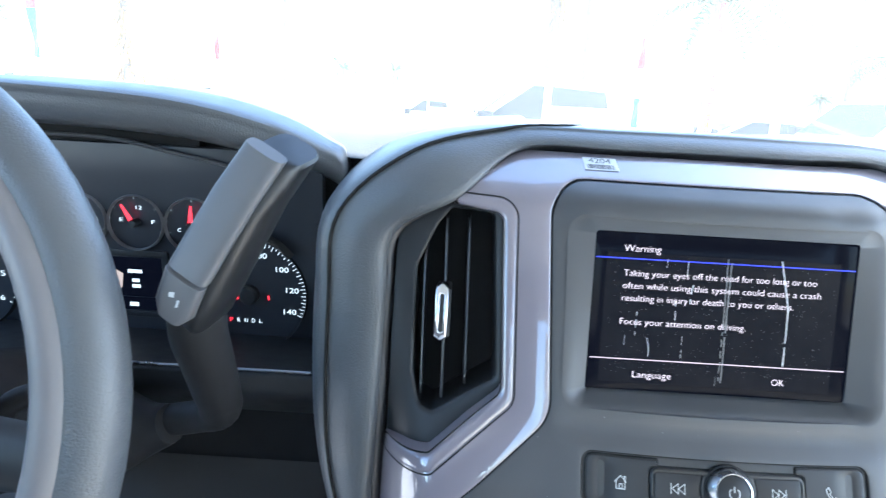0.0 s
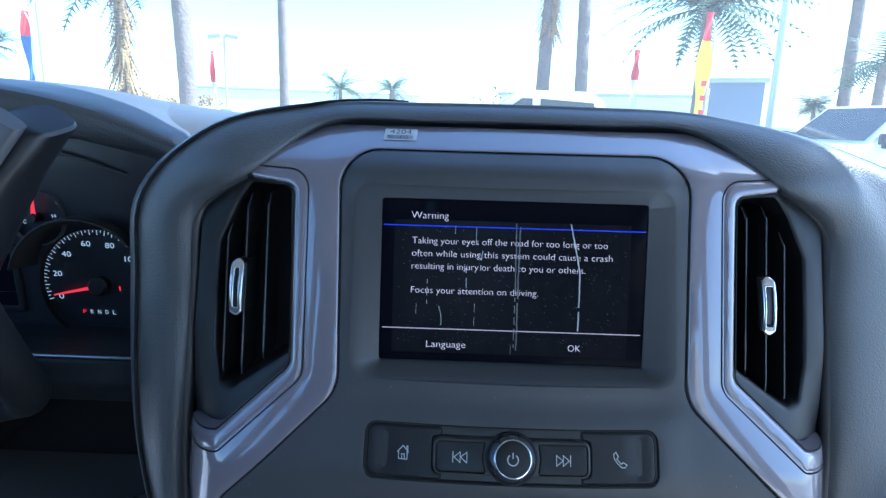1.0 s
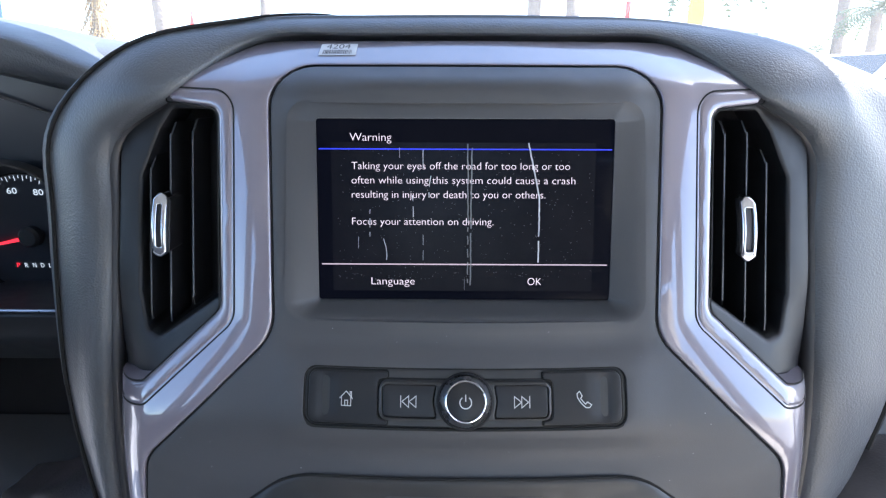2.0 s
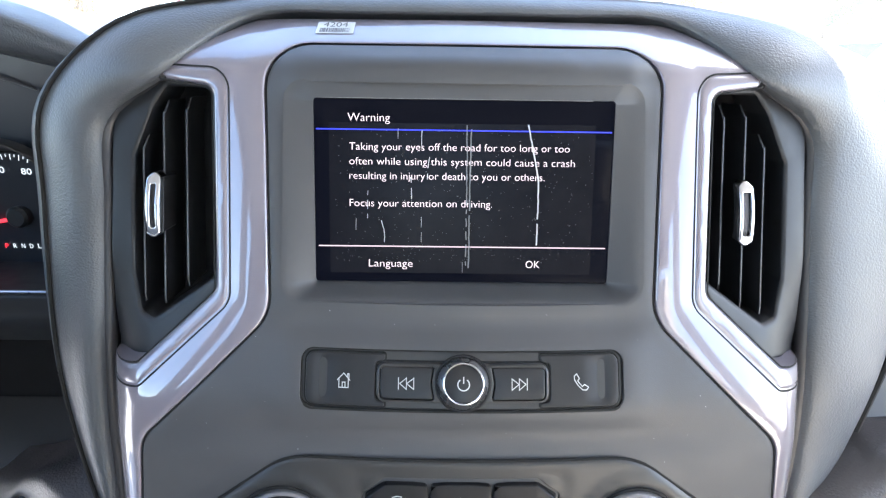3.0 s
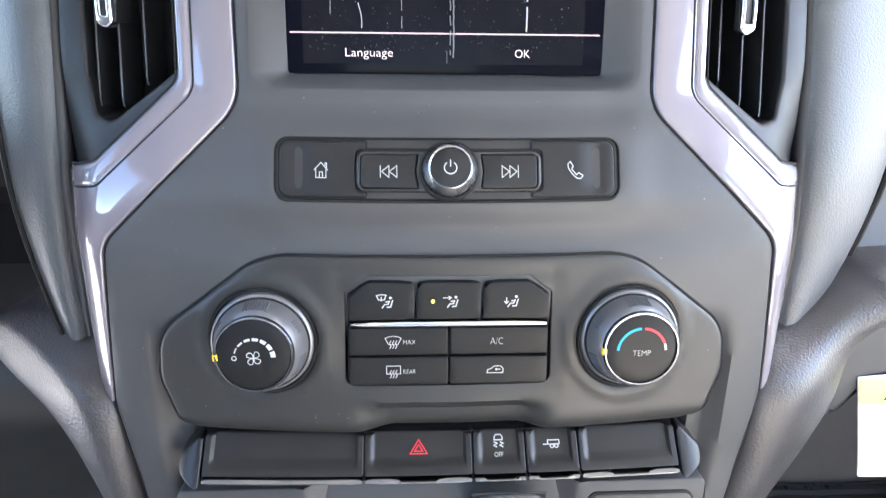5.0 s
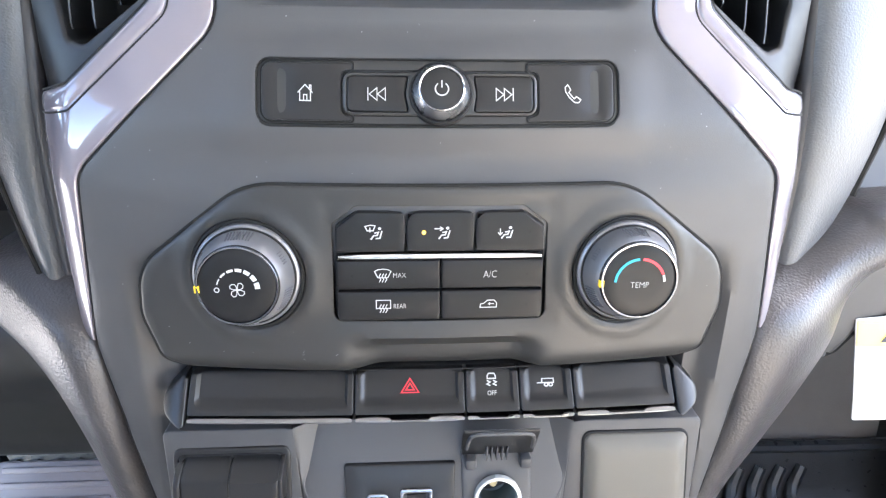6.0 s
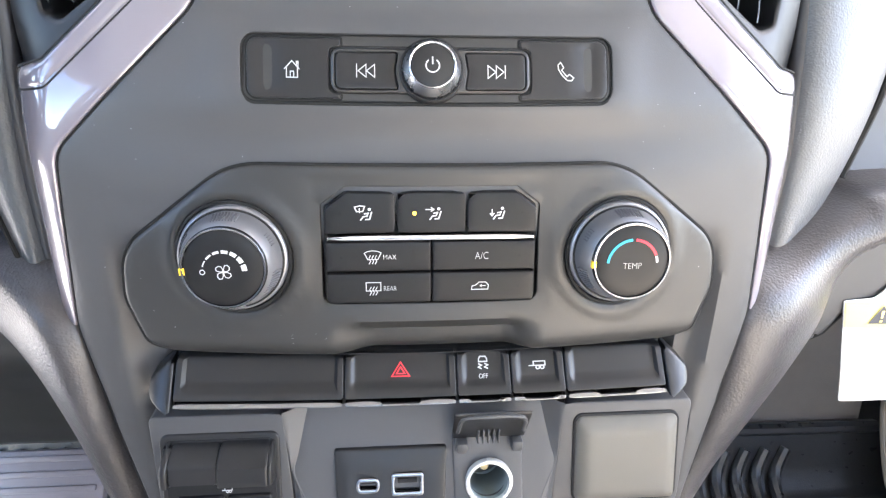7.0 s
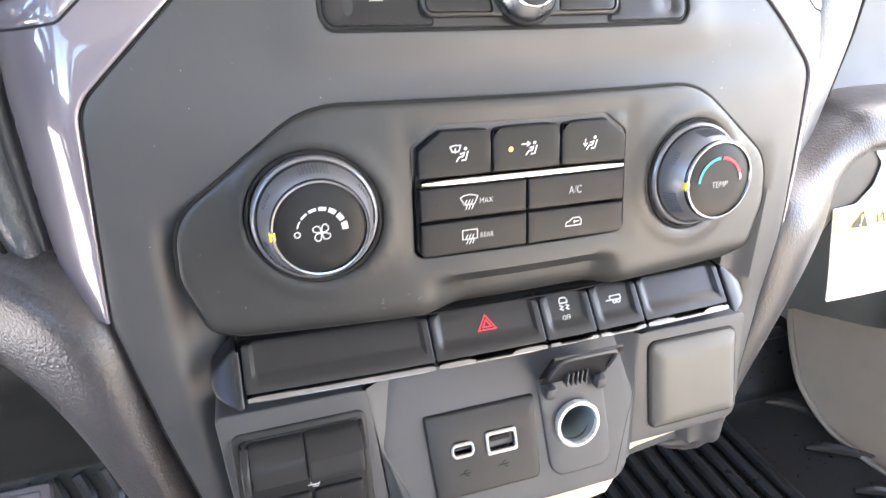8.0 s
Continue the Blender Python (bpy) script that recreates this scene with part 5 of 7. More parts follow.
for x0, x1, lines, ink in SWITCHES:
    def sw(x, z, x0=x0, x1=x1):
        u = min(x - x0, x1 - x)
        w = max(0.0, min(1.0, (u - 0.0030) / 0.0012)) * max(0.0, min(1.0, (z - 1.2716) / 0.0010))
        return switch_face(x, z) + 0.0027 * w * w * (3 - 2 * w)
    k = part("switch", plate(box_outline(x0, x1, 1.2684, 1.2836, 0.0006), sw, r=0.0006, depth=0.006, step=0.0012 if x1 - x0 < 0.06 else 0.0016, fine=0.0025), KEYCAP_GREY, row, "blank dark switch" if lines is None else "")
    edge = lambda x, z: switch_face(x, z) - 0.0004
    xm = (x0 + x1) / 2
    o = [(x1, 1.2678, 0.0003), (x1, 1.2659, 0.0003), (x0, 1.2659, 0.0003), (x0, 1.2678, 0.0003)]
    nw = min(0.0085, (x1 - x0) * 0.24)
    if x0 > -0.1:
        o = o + [(xm - nw - 0.0014, 1.2679, 0.0002), (xm - nw, 1.2667, 0.0002), (xm + nw, 1.2667, 0.0002), (xm + nw + 0.0014, 1.2679, 0.0002)]
    part("bright_edge", plate(rounded(o, 2), edge, r=0.0005, depth=0.006, step=0.004), STRIP, k, "bright metal edge")
    if lines:
        size = {2: 0.0088}.get(len(lines), 0.0070) if lines is not TRAILER else 0.0086
        icon(lines, size, sw, xm, 1.2777 if lines is not SKID else 1.2788, 0.0006, ink, k, sz=0.66 if lines is not SKID else 0.85)
        if lines is SKID:
            part("writing", lettering("OFF", 0.0046, 0.0017, on_surface(sw, xm, 1.2735, 0.0004), "CENTER"), MARK, k)

# ---- lower fascia ----
low = thing("lower_fascia", (0, -0.02, 1.21), "dark lower fascia of the stack with sockets", "fascia panel")


def low_face(x, z):
    """The two outer blocks stand proud of the middle; sloping cheeks join them."""
    a = min(1, max(0, (abs(x + 0.002) - 0.058 - (1.258 - z) * 0.05) / 0.009))
    return lower_face(x, z) + 0.0060 - 0.0070 * a


def centre_face(x, z):
    """The middle, sunk below the switches and coming forward towards its foot."""
    return lower_face(x, z) - 0.0010 + (z - 1.227) * 0.23


SOCKET_HOLE = [Vector((0.0300 + 0.0108 * math.cos(a), 1.2200 + 0.0104 * math.sin(a))) for a in (2 * math.pi * i / 32 for i in range(32))]
for sx in (-1, 1):
    cx = -0.002
    block_o = rounded([(sx * 0.1385, 1.2575, 0.003), (sx * 0.1325, 1.1990 if sx > 0 else 1.1800, 0.008), (cx + sx * 0.0650, 1.1985 if sx > 0 else 1.1800, 0.001), (cx + sx * 0.0714, 1.2575, 0.0005)])
    part("side_block", plate(block_o, lambda x, z: lower_face(x, z) - 0.0010, r=0.0008, depth=0.03, step=0.005), PANEL, low, "dark grey moulded block")
    cheek = []
    for z in (1.2575, 1.245, 1.235, 1.227, 1.218, 1.205, 1.192):
        xb, d = 0.0715 - (1.2575 - z) * 0.11, (z - 1.227) * 0.23
        xc = xb - abs(d) * 1.5 - 0.0006
        yb, yc = lower_face(0, z) - 0.0010, centre_face(0, z)
        cheek.append([(cx + sx * (xb + 0.0008), yb + 0.0030, z), (cx + sx * (xb + 0.0004), yb + 0.0006, z), (cx + sx * xb, yb, z), (cx + sx * (xb + xc) / 2, (yb + yc) / 2, z), (cx + sx * xc, yc - 0.0002, z), (cx + sx * (xc - 0.0010), yc + 0.0004, z), (cx + sx * (xc - 0.0020), yc + 0.0030, z)])
    part("cheek", loft(cheek, 3, 2), PANEL, low, "sloping side of the recess")
CENTRE_O = rounded([(0.0590, 1.2575, 0.0005), (0.0660, 1.2270, 0.008), (0.0545, 1.1890, 0.012), (-0.0585, 1.1890, 0.012), (-0.0700, 1.2270, 0.008), (-0.0630, 1.2575, 0.0005)])
part("centre_panel", plate(CENTRE_O, centre_face, r=0.0012, depth=0.02, step=0.005, holes=[SOCKET_HOLE], hole_r=0.0003, hole_depth=0.004), PANEL, low, "dark grey panel with the sockets")
under = []
for x in (-0.128, -0.066, -0.052, 0.0, 0.048, 0.062, 0.10, 0.130):
    y0, z0 = (-0.0440, 1.1925) if abs(x + 0.002) < 0.06 else (-0.0325, 1.2015 if x > 0 else 1.182)
    h = 0.020 - 0.016 * max(0, min(1, (abs(x) - 0.06) / 0.068))
    under.append([(x, y0 + 0.003, z0 + 0.002), (x, y0 + 0.004, z0 - h * 0.5), (x, y0 + 0.008, z0 - h), (x, 0.020, z0 - h - 0.006), (x, 0.080, 1.150)])
# strip coloured for the warm light that falls below the fascia
part("underside", loft(under, 3, 4), UNDER, low, "lower edge below the sockets, tinted as if warmly lit")

brake = thing("trailer_brake_controller", (-0.104, -0.02, 1.225), "dark trailer brake controller with ridged sliding lever", "brake controller")
part("bezel", plate(box_outline(-0.1335, -0.0755, 1.182, 1.2490, 0.004), lambda x, z: low_face(x, z) - 0.0012, r=0.001, depth=0.004, step=0.008), KEYCAP_GREY, brake)
part("well", plate(box_outline(-0.1310, -0.0780, 1.184, 1.2465, 0.003), lambda x, z: low_face(x, z) - 0.0016, r=0.0003, depth=0.002, step=0.01), DARK, brake)


def bulge(x, z):
    return lower_face(x, z) - 0.0150 + 1.9 * max(0, abs(z - 1.2362) - 0.0048)


part("slider", plate(box_outline(-0.1270, -0.1035, 1.2250, 1.2455, 0.002), lambda x, z: bulge(x, z) + 0.0022, r=0.0012, depth=0.011, step=0.0016), KEYCAP_GREY, brake, "dark sliding lever half")
part("slider", plate(box_outline(-0.1033, -0.0795, 1.2245, 1.2460, 0.002), bulge, r=0.0010, depth=0.013, step=0.0016), KEYCAP_GREY, brake, "dark sliding lever half")
part("slider_edge", plate(box_outline(-0.1300, -0.1268, 1.2245, 1.2465, 0.001), lambda x, z: bulge(x, z) + 0.0005, r=0.0010, depth=0.012, step=0.003), KEYCAP_GREY, brake, "grey edge of the lever")
part("slider_edge", plate(box_outline(-0.0797, -0.0776, 1.2248, 1.2456, 0.0008), lambda x, z: bulge(x, z) + 0.0008, r=0.0006, depth=0.012, step=0.002), KEYCAP_GREY, brake, "grey edge of the lever")
for x0, x1 in ((-0.1265, -0.1035), (-0.1020, -0.0800)):
    k = part("button", plate(box_outline(x0, x1, 1.200, 1.2185, 0.0015), lambda x, z: low_face(x, z) - 0.0035, r=0.0010, depth=0.005, step=0.005), KEYCAP, brake)
    xm = (x0 + x1) / 2
    icon([[(-0.5, 0), (0.5, 0)]] + ([[(0, -0.5), (0, -0.06)], [(0, 0.06), (0, 0.5)]] if x0 > -0.11 else []), 0.0045, lambda x, z: low_face(x, z) - 0.0035, xm, 1.2105, 0.0006, MARK, k)
icon(TRAILER, 0.0050, lambda x, z: low_face(x, z) - 0.0019, -0.1020, 1.2213, 0.0004, MARK, brake)

usb = thing("usb_panel", (-0.02, -0.022, 1.22), "dark USB charging panel with two silver rimmed ports", "usb panel")
UF = lambda x, z: centre_face(x, z) - 0.0020
PORTS = ((-0.0320, 0.0060, 0.0034, 0.0044, 0.0016, 0.003), (-0.0120, 0.0083, 0.0051, 0.0066, 0.0033, 0.0015))
port_holes = [box_outline(x - hw - 0.0006, x + hw + 0.0006, 1.2213 - hh - 0.0006, 1.2213 + hh + 0.0006, 0.0010) for x, w, h, hw, hh, rr in PORTS]
part("plate", plate(rounded([(0.0085, 1.2370, 0.0015), (0.0065, 1.2010, 0.003), (-0.0470, 1.2010, 0.003), (-0.0490, 1.2370, 0.0015)]), UF, r=0.0010, depth=0.006, step=0.006, holes=port_holes, hole_r=0.0002, hole_depth=0.003), KEYCAP_GREY, usb)
for x, w, h, hw, hh, rr in PORTS:
    z = 1.2213
    po = box_outline(x - w, x + w, z - h, z + h, rr)
    ph = box_outline(x - hw, x + hw, z - hh, z + hh, 0.0010)
    port = part("port", plate(po, UF, r=0.0005, depth=0.003, step=0.004, holes=[ph], hole_r=0.0004, hole_depth=0.004, off=-0.0012), STRIP, usb, "silver rimmed usb port")
    part("socket", plate(offset(ph, 0.0006), UF, r=0.0001, depth=0.0006, step=0.01, off=0.0022), GAP, port)
    part("tongue", plate(box_outline(x - hw * 0.75, x + hw * 0.75, z - hh * 0.1, z + hh * 0.45, 0.0002), UF, r=0.0001, depth=0.002, step=0.01, off=0.0006), DARK, port)
    icon(USB, 0.0062, UF, x, 1.2110, 0.0005, GAP, usb)

sock = thing("power_socket", (0.030, -0.022, 1.222), "round twelve volt socket with open hinged cover", "power socket")
LAX = Vector((0, -1, 0.30)).normalized()
part("surround", plate(rounded([(0.0480, 1.2440, 0.004), (0.0475, 1.1980, 0.008), (0.0125, 1.1980, 0.008), (0.0110, 1.2440, 0.004)]), lambda x, z: centre_face(x, z) - 0.0012, r=0.0012, depth=0.008, step=0.005, holes=[SOCKET_HOLE], hole_r=0.0003, hole_depth=0.006), PANEL, sock)
sc = Vector((0.0300, centre_face(0.03, 1.2200) - 0.0010, 1.2200))
part("rim", turned([(0.0122, -0.001), (0.0124, 0.0018), (0.0120, 0.0026), (0.0106, 0.0028), (0.0101, 0.0020), (0.0100, 0.0006)], sc, LAX, 56, cap=False), RIM, sock, "bright socket rim")
part("barrel", turned([(0.0106, 0.0018), (0.0102, 0.0006), (0.0100, -0.012), (0.0098, -0.026)], sc, LAX, 48, cap=False), BORE, sock, "metal barrel")
part("bore", turned([(0.0100, -0.022), (0.0099, -0.024), (0.0050, -0.025)], sc, LAX, 48, cap=True), BORE, sock, "grey bore")
part("contact", turned([(0.0026, -0.026), (0.0026, -0.016), (0.0018, -0.014)], sc, LAX, 16, cap=True), BRASS, sock, "brass centre contact")
lid = part("cover", loft([[(x, y, z) for x in (0.0115, 0.014, 0.0300, 0.046, 0.0485)] for y, z in ((-0.0225, 1.2420), (-0.0252, 1.2480), (-0.0284, 1.2550), (-0.0316, 1.2622), (-0.0326, 1.2648), (-0.0314, 1.2655), (-0.0270, 1.2580), (-0.0232, 1.2500), (-0.0200, 1.2435))], 3, 4), KEYCAP_GREY, sock, "open hinged socket cover")
part("cover_rim", tube([(0.0135, -0.0262, 1.2490), (0.0145, -0.0312, 1.2600), (0.0180, -0.0328, 1.2636), (0.0300, -0.0332, 1.2642), (0.0420, -0.0328, 1.2636), (0.0460, -0.0312, 1.2600), (0.0470, -0.0262, 1.2490)], [0.0011] * 7, n=8), PANEL, lid)
for i in range(5):
    part("rib", block(0.0235 + i * 0.0026, 0.0243 + i * 0.0026, -0.0275, -0.0230, 1.2420, 1.2500, 0.0002), PANEL, lid)
for x in (0.0135, 0.0420):
    part("hinge", block(x - 0.0005, x + 0.0055, -0.0275, -0.0190, 1.2350, 1.2420, 0.0018), PANEL, sock)

blank = thing("blank_cover", (0.103, -0.024, 1.228), "plain dark pillowed blanking cover", "blanking cover")
part("gap", plate(box_outline(0.0745, 0.1315, 1.2045, 1.2520, 0.005), lambda x, z: low_face(x, z) - 0.0010, r=0.0004, depth=0.002, step=0.01), DARK, blank)


def pillow(x, z):
    u = min((x - 0.0755), (0.1305 - x), (z - 1.2055), (1.2510 - z))
    t = max(0, min(1, u / 0.007))
    return low_face(x, z) - 0.0012 - 0.0042 * (1 - (1 - t) ** 2)


part("cover", plate(box_outline(0.0757, 0.1303, 1.2057, 1.2508, 0.004), pillow, r=0.0006, depth=0.003, step=0.0028, fine=0.003), COVER, blank)

# ---- sticker on the surround ----
stick = thing("stock_sticker", (-0.069, 0.06, 1.587), "small white barcode sticker on the grey surround", "sticker")
ST = lambda x, z: crowned(x, z) - 0.0010
part("sheet", plate(box_outline(-0.0795, -0.0590, 1.5830, 1.5895, 0.0003), ST, r=0.0001, depth=0.0003, step=0.006), STICKER, stick)
part("writing", lettering("4204", 0.0135, 0.0026, on_surface(ST, -0.0695, 1.5867, 0.0002), "CENTER"), INK, stick)
bars, bx = [], -0.0775
bar_r = random.Random(3)
while bx < -0.0612:
    w = bar_r.choice((0.0002, 0.0004, 0.0006))
    bars.append([(bx, 1.5837), (bx + w, 1.5837), (bx + w, 1.5860), (bx, 1.5860)])
    bx += w + bar_r.choice((0.0002, 0.0004))
part("barcode", filled(bars, lambda u, v: Vector((u, ST(u, v) - 0.0002, v))), INK, stick)


# ---- instruments ----
cluster = thing("instrument_cluster", (-0.44, 0.17, 1.46), "black instrument cluster with white dials and red needles", "instrument cluster")
CF = lambda x, z: 0.178 + (z - 1.456) * -0.06


def cl_at(x, z, lift=0.001):
    return on_surface(CF, x, z, lift)


part("dial_face", plate(box_outline(-0.64, -0.262, 1.415, 1.575, 0.01), CF, r=0.001, depth=0.01, step=0.03), DIALFACE, cluster)


def dial(x, z, r, ring_w, start, end, marks, names, needle, name="gauge"):
    g = part(name, turned([(r + ring_w, -0.001), (r + ring_w, 0.003), (r + ring_w * 0.5, 0.0045), (r, 0.003), (r - ring_w * 0.4, 0.001)], (x, CF(x, z), z), (0, -1, 0), 56, cap=False), KNOB if r < 0.03 else DARK, cluster, "ringed dial")
    ticks = []
    for i in range(marks + 1):
        a = radians(start + (end - start) * i / marks)
        k = 0.90 if i % 2 == 0 else 0.94
        ticks.append([(math.cos(a) * r * q, math.sin(a) * r * q) for q in (k, 0.985)])
    part("scale", strokes(ticks, r * 0.011, cl_at(x, z)), DIAL_WHITE, g, "white scale")
    for txt, a, rr, w, h in names:
        part("numeral", lettering(txt, w, h, (lambda u, v, a=a, rr=rr, h=h: cl_at(x, z)(math.cos(radians(a)) * rr + u, math.sin(radians(a)) * rr + v - h / 2)), "CENTER"), DIAL_WHITE, g)
    a = radians(needle)
    d, n = Vector((math.cos(a), math.sin(a))), Vector((-math.sin(a), math.cos(a)))
    nw = 0.07 if r < 0.03 else 0.022
    poly = [d * r * 0.80 + n * r * nw * 0.6, d * r * 0.80 - n * r * nw * 0.6, d * r * 0.12 - n * r * nw * 1.4, d * r * 0.12 + n * r * nw * 1.4]
    part("needle", filled([[tuple(p) for p in poly]], cl_at(x, z, 0.006)), DIAL_RED, g, "red needle")
    part("hub", turned([(r * 0.17, 0.0), (r * 0.17, 0.006), (r * 0.13, 0.008)], (x, CF(x, z), z), (0, -1, 0), 24), VENT, g)
    return g


step = 220 / 7
speed = dial(-0.3235, 1.456, 0.0475, 0.0013, 197, -23, 56, [(str(20 * i), 197 - step * i, 0.0360, 0.0042 if 20 * i < 10 else (0.0075 if 20 * i < 100 else 0.0105), 0.0045) for i in range(8)], 192.5)
part("red_mark", filled([[(-0.0006, -0.002), (0.0006, -0.002), (0.0006, 0.002), (-0.0006, 0.002)]], cl_at(-0.308, 1.4535)), DIAL_RED, speed)
for i, ch in enumerate("PRNDL"):
    part("gear_letter", lettering(ch, 0.0026, 0.0036, cl_at(-0.3415 + i * 0.0062, 1.4305)), DIAL_RED if ch == "P" else DIAL_WHITE, cluster)
dial(-0.562, 1.456, 0.0435, 0.0015, 210, -30, 32, [(str(i), 210 - 40 * i, 0.0325, 0.004, 0.0045) for i in range(7)], 208)
for x, names, nd in ((-0.505, (("0", 190, 0.012, 0.003, 0.003), ("40", 90, 0.013, 0.006, 0.003)), 120), (-0.459, (("10", 170, 0.012, 0.005, 0.003), ("20", 65, 0.013, 0.005, 0.003), ("26", 5, 0.013, 0.005, 0.003)), 105), (-0.413, (("E", 170, 0.012, 0.003, 0.003), ("12", 75, 0.013, 0.005, 0.003), ("F", 5, 0.014, 0.003, 0.003)), 118), (-0.367, (("H", 5, 0.013, 0.003, 0.003), ("C", 200, 0.012, 0.003, 0.003)), 85)):
    dial(x, 1.512, 0.0216, 0.0012, 200, -20, 8, names, nd)
part("info_display", plate(box_outline(-0.487, -0.396, 1.448, 1.482, 0.001), CF, r=0.0003, depth=0.002, step=0.02, off=-0.0012), GLASS_BLACK, cluster, "dark information display")
part("info_picture", filled([[(-0.484, 1.4495), (-0.436, 1.4495), (-0.430, 1.4560), (-0.428, 1.4680), (-0.439, 1.4745), (-0.452, 1.4805), (-0.484, 1.4805)]], cl_at(0, 0, 0.0016)), DIC, cluster, "lit warm part of the display")
for bx, bz, bw in ((-0.4240, 1.4690, 0.012), (-0.4210, 1.4610, 0.006), (-0.4215, 1.4560, 0.007)):
    part("info_bar", filled([[(bx, bz), (bx + bw, bz), (bx + bw, bz + 0.0030), (bx, bz + 0.0030)]], cl_at(0, 0, 0.0016)), DIAL_WHITE, cluster)
part("info_strip", plate(box_outline(-0.487, -0.396, 1.436, 1.4472, 0.001), CF, r=0.0003, depth=0.002, step=0.02, off=-0.0012), GLASS_BLACK, cluster)
for bx, bw in ((-0.4690, 0.0030), (-0.4440, 0.0100), (-0.4250, 0.0075)):
    part("info_bar", filled([[(bx, 1.4395), (bx + bw, 1.4395), (bx + bw, 1.4430), (bx, 1.4430)]], cl_at(0, 0, 0.0016)), DIAL_WHITE, cluster)
part("info_surround", plate(box_outline(-0.494, -0.389, 1.430, 1.489, 0.003), CF, r=0.001, depth=0.003, step=0.02, holes=[box_outline(-0.488, -0.395, 1.435, 1.483, 0.001)], hole_r=0.0006, hole_depth=0.003, off=-0.002), VENT, cluster)
part("tray", loft([[(x, 0.185, 1.419), (x, 0.15, 1.4195), (x, 0.106, 1.425), (x, 0.101, 1.4245), (x, 0.099, 1.420), (x, 0.102, 1.405), (x, 0.125, 1.38)] for x in (-0.62, -0.45, -0.36, -0.30, -0.250)], 3, 4), VENT, cluster, "lower sill of the cluster")
# added black sheet: the shade under the instruments, drawn as a surface
part("sill_shade", loft([[(x, 0.110, 1.420), (x, 0.150, 1.392), (x, 0.190, 1.350), (x, 0.160, 1.300)] for x in (-0.70, -0.45, -0.215)], 3, 3), DARK, cluster, "black sheet standing in for the shade below the sill")
part("sill_line", tube([(-0.60, 0.0995, 1.4265), (-0.40, 0.0995, 1.4268), (-0.254, 0.0995, 1.4265)], [0.0011] * 3, n=8), ALLOY, cluster, "thin silver line")
cowl = [[(-0.3260 + math.cos(a) * r, y, 1.4590 + math.sin(a) * r) for r, y in ((0.0505, 0.177), (0.0530, 0.164), (0.0545, 0.1525), (0.0555, 0.1515), (0.0563, 0.1530), (0.0568, 0.164))] for a in (radians(40 + 12.5 * i) for i in range(11))]
part("dial_cowl", loft(cowl, 3, 3), PANEL2, cluster, "raised dark cowl over the speed dial")
part("lens_edge", tube([(-0.56, 0.166, 1.5775), (-0.473, 0.165, 1.5800), (-0.420, 0.165, 1.5785), (-0.377, 0.165, 1.5706), (-0.332, 0.166, 1.5620), (-0.290, 0.170, 1.5480)], [0.0012, 0.0017, 0.0017, 0.0017, 0.0014, 0.0008], n=8, smooth=5), PANEL, cluster, "rounded upper edge of the lens")
part("upper_wall", block(-0.62, -0.36, 0.176, 0.190, 1.566, 1.592, 0.001), DARK, cluster)
part("end_wall", block(-0.285, -0.205, 0.196, 0.206, 1.40, 1.573, 0.001), DARK, cluster)
HOOD = [[(-0.243, y, 1.536) for y in (0.200, 0.186, 0.176, 0.172, 0.184, 0.26, 0.36)]]
for x, y, z in ((-0.246, 0.168, 1.573), (-0.262, 0.160, 1.584), (-0.30, 0.148, 1.600), (-0.36, 0.136, 1.613), (-0.44, 0.128, 1.618), (-0.54, 0.130, 1.618), (-0.64, 0.142, 1.602), (-0.72, 0.16, 1.58)):
    d = 0.026 if x > -0.29 else 0.030
    HOOD.append([(x, 0.200, z - d - 0.004), (x - 0.002, y + 0.018, z - d), (x, y + 0.004, z - d + 0.006), (x, y, z - 0.010), (x, y + 0.012, z), (x, 0.26, z + 0.004), (x, 0.36, z - 0.004)])
part("hood", loft(HOOD, 5, 5), PAD, cluster, "grained hood over the instruments")

part("hood_fill", loft([[(x, 0.185, z - 0.020), (x, 0.22, z), (x, 0.32, z + 0.006), (x, 0.46, z - 0.006)] for x, z in ((-0.34, 1.604), (-0.28, 1.596), (-0.22, 1.592), (-0.16, 1.600), (-0.10, 1.606))], 3, 4), PAD, cluster)

# ---- steering wheel and shift lever ----
wheel = thing("steering_wheel", (-0.485, -0.03, 1.44), "dark grey steering wheel with lighter inner rim facing", "steering wheel")
wc, wr = Vector((-0.510, -0.040, 1.460)), 0.1885
w_up, w_rt = Vector((0, 0.30, 0.954)).normalized(), Vector((1, 0, 0))
w_n = w_rt.cross(w_up).normalized()


def ring(radius, tube_r, lift, a0, a1, n=72, m=16, sq=1.0):
    bm = bmesh.new()
    rings = []
    full = abs(a1 - a0) >= 360
    for i in range(n if full else n + 1):
        a = radians(a0 + (a1 - a0) * i / n)
        out = w_rt * math.cos(a) + w_up * math.sin(a)
        c = wc + out * radius + w_n * lift
        rings.append([bm.verts.new(c + tube_r * (math.cos(b) * out + sq * math.sin(b) * w_n)) for b in (2 * math.pi * k / m for k in range(m))])
    for i in range(len(rings) if full else len(rings) - 1):
        p, q = rings[i], rings[(i + 1) % len(rings)]
        for k in range(m):
            bm.faces.new((p[k], p[(k + 1) % m], q[(k + 1) % m], q[k]))
    return bm


part("rim", ring(wr, 0.0165, 0, 0, 360), PAD, wheel, "grained dark rim")
part("rim_facing", ring(wr - 0.011, 0.0105, 0.009, 0, 360, m=12), WHEEL_GREY, wheel, "lighter grey inner facing of the rim")
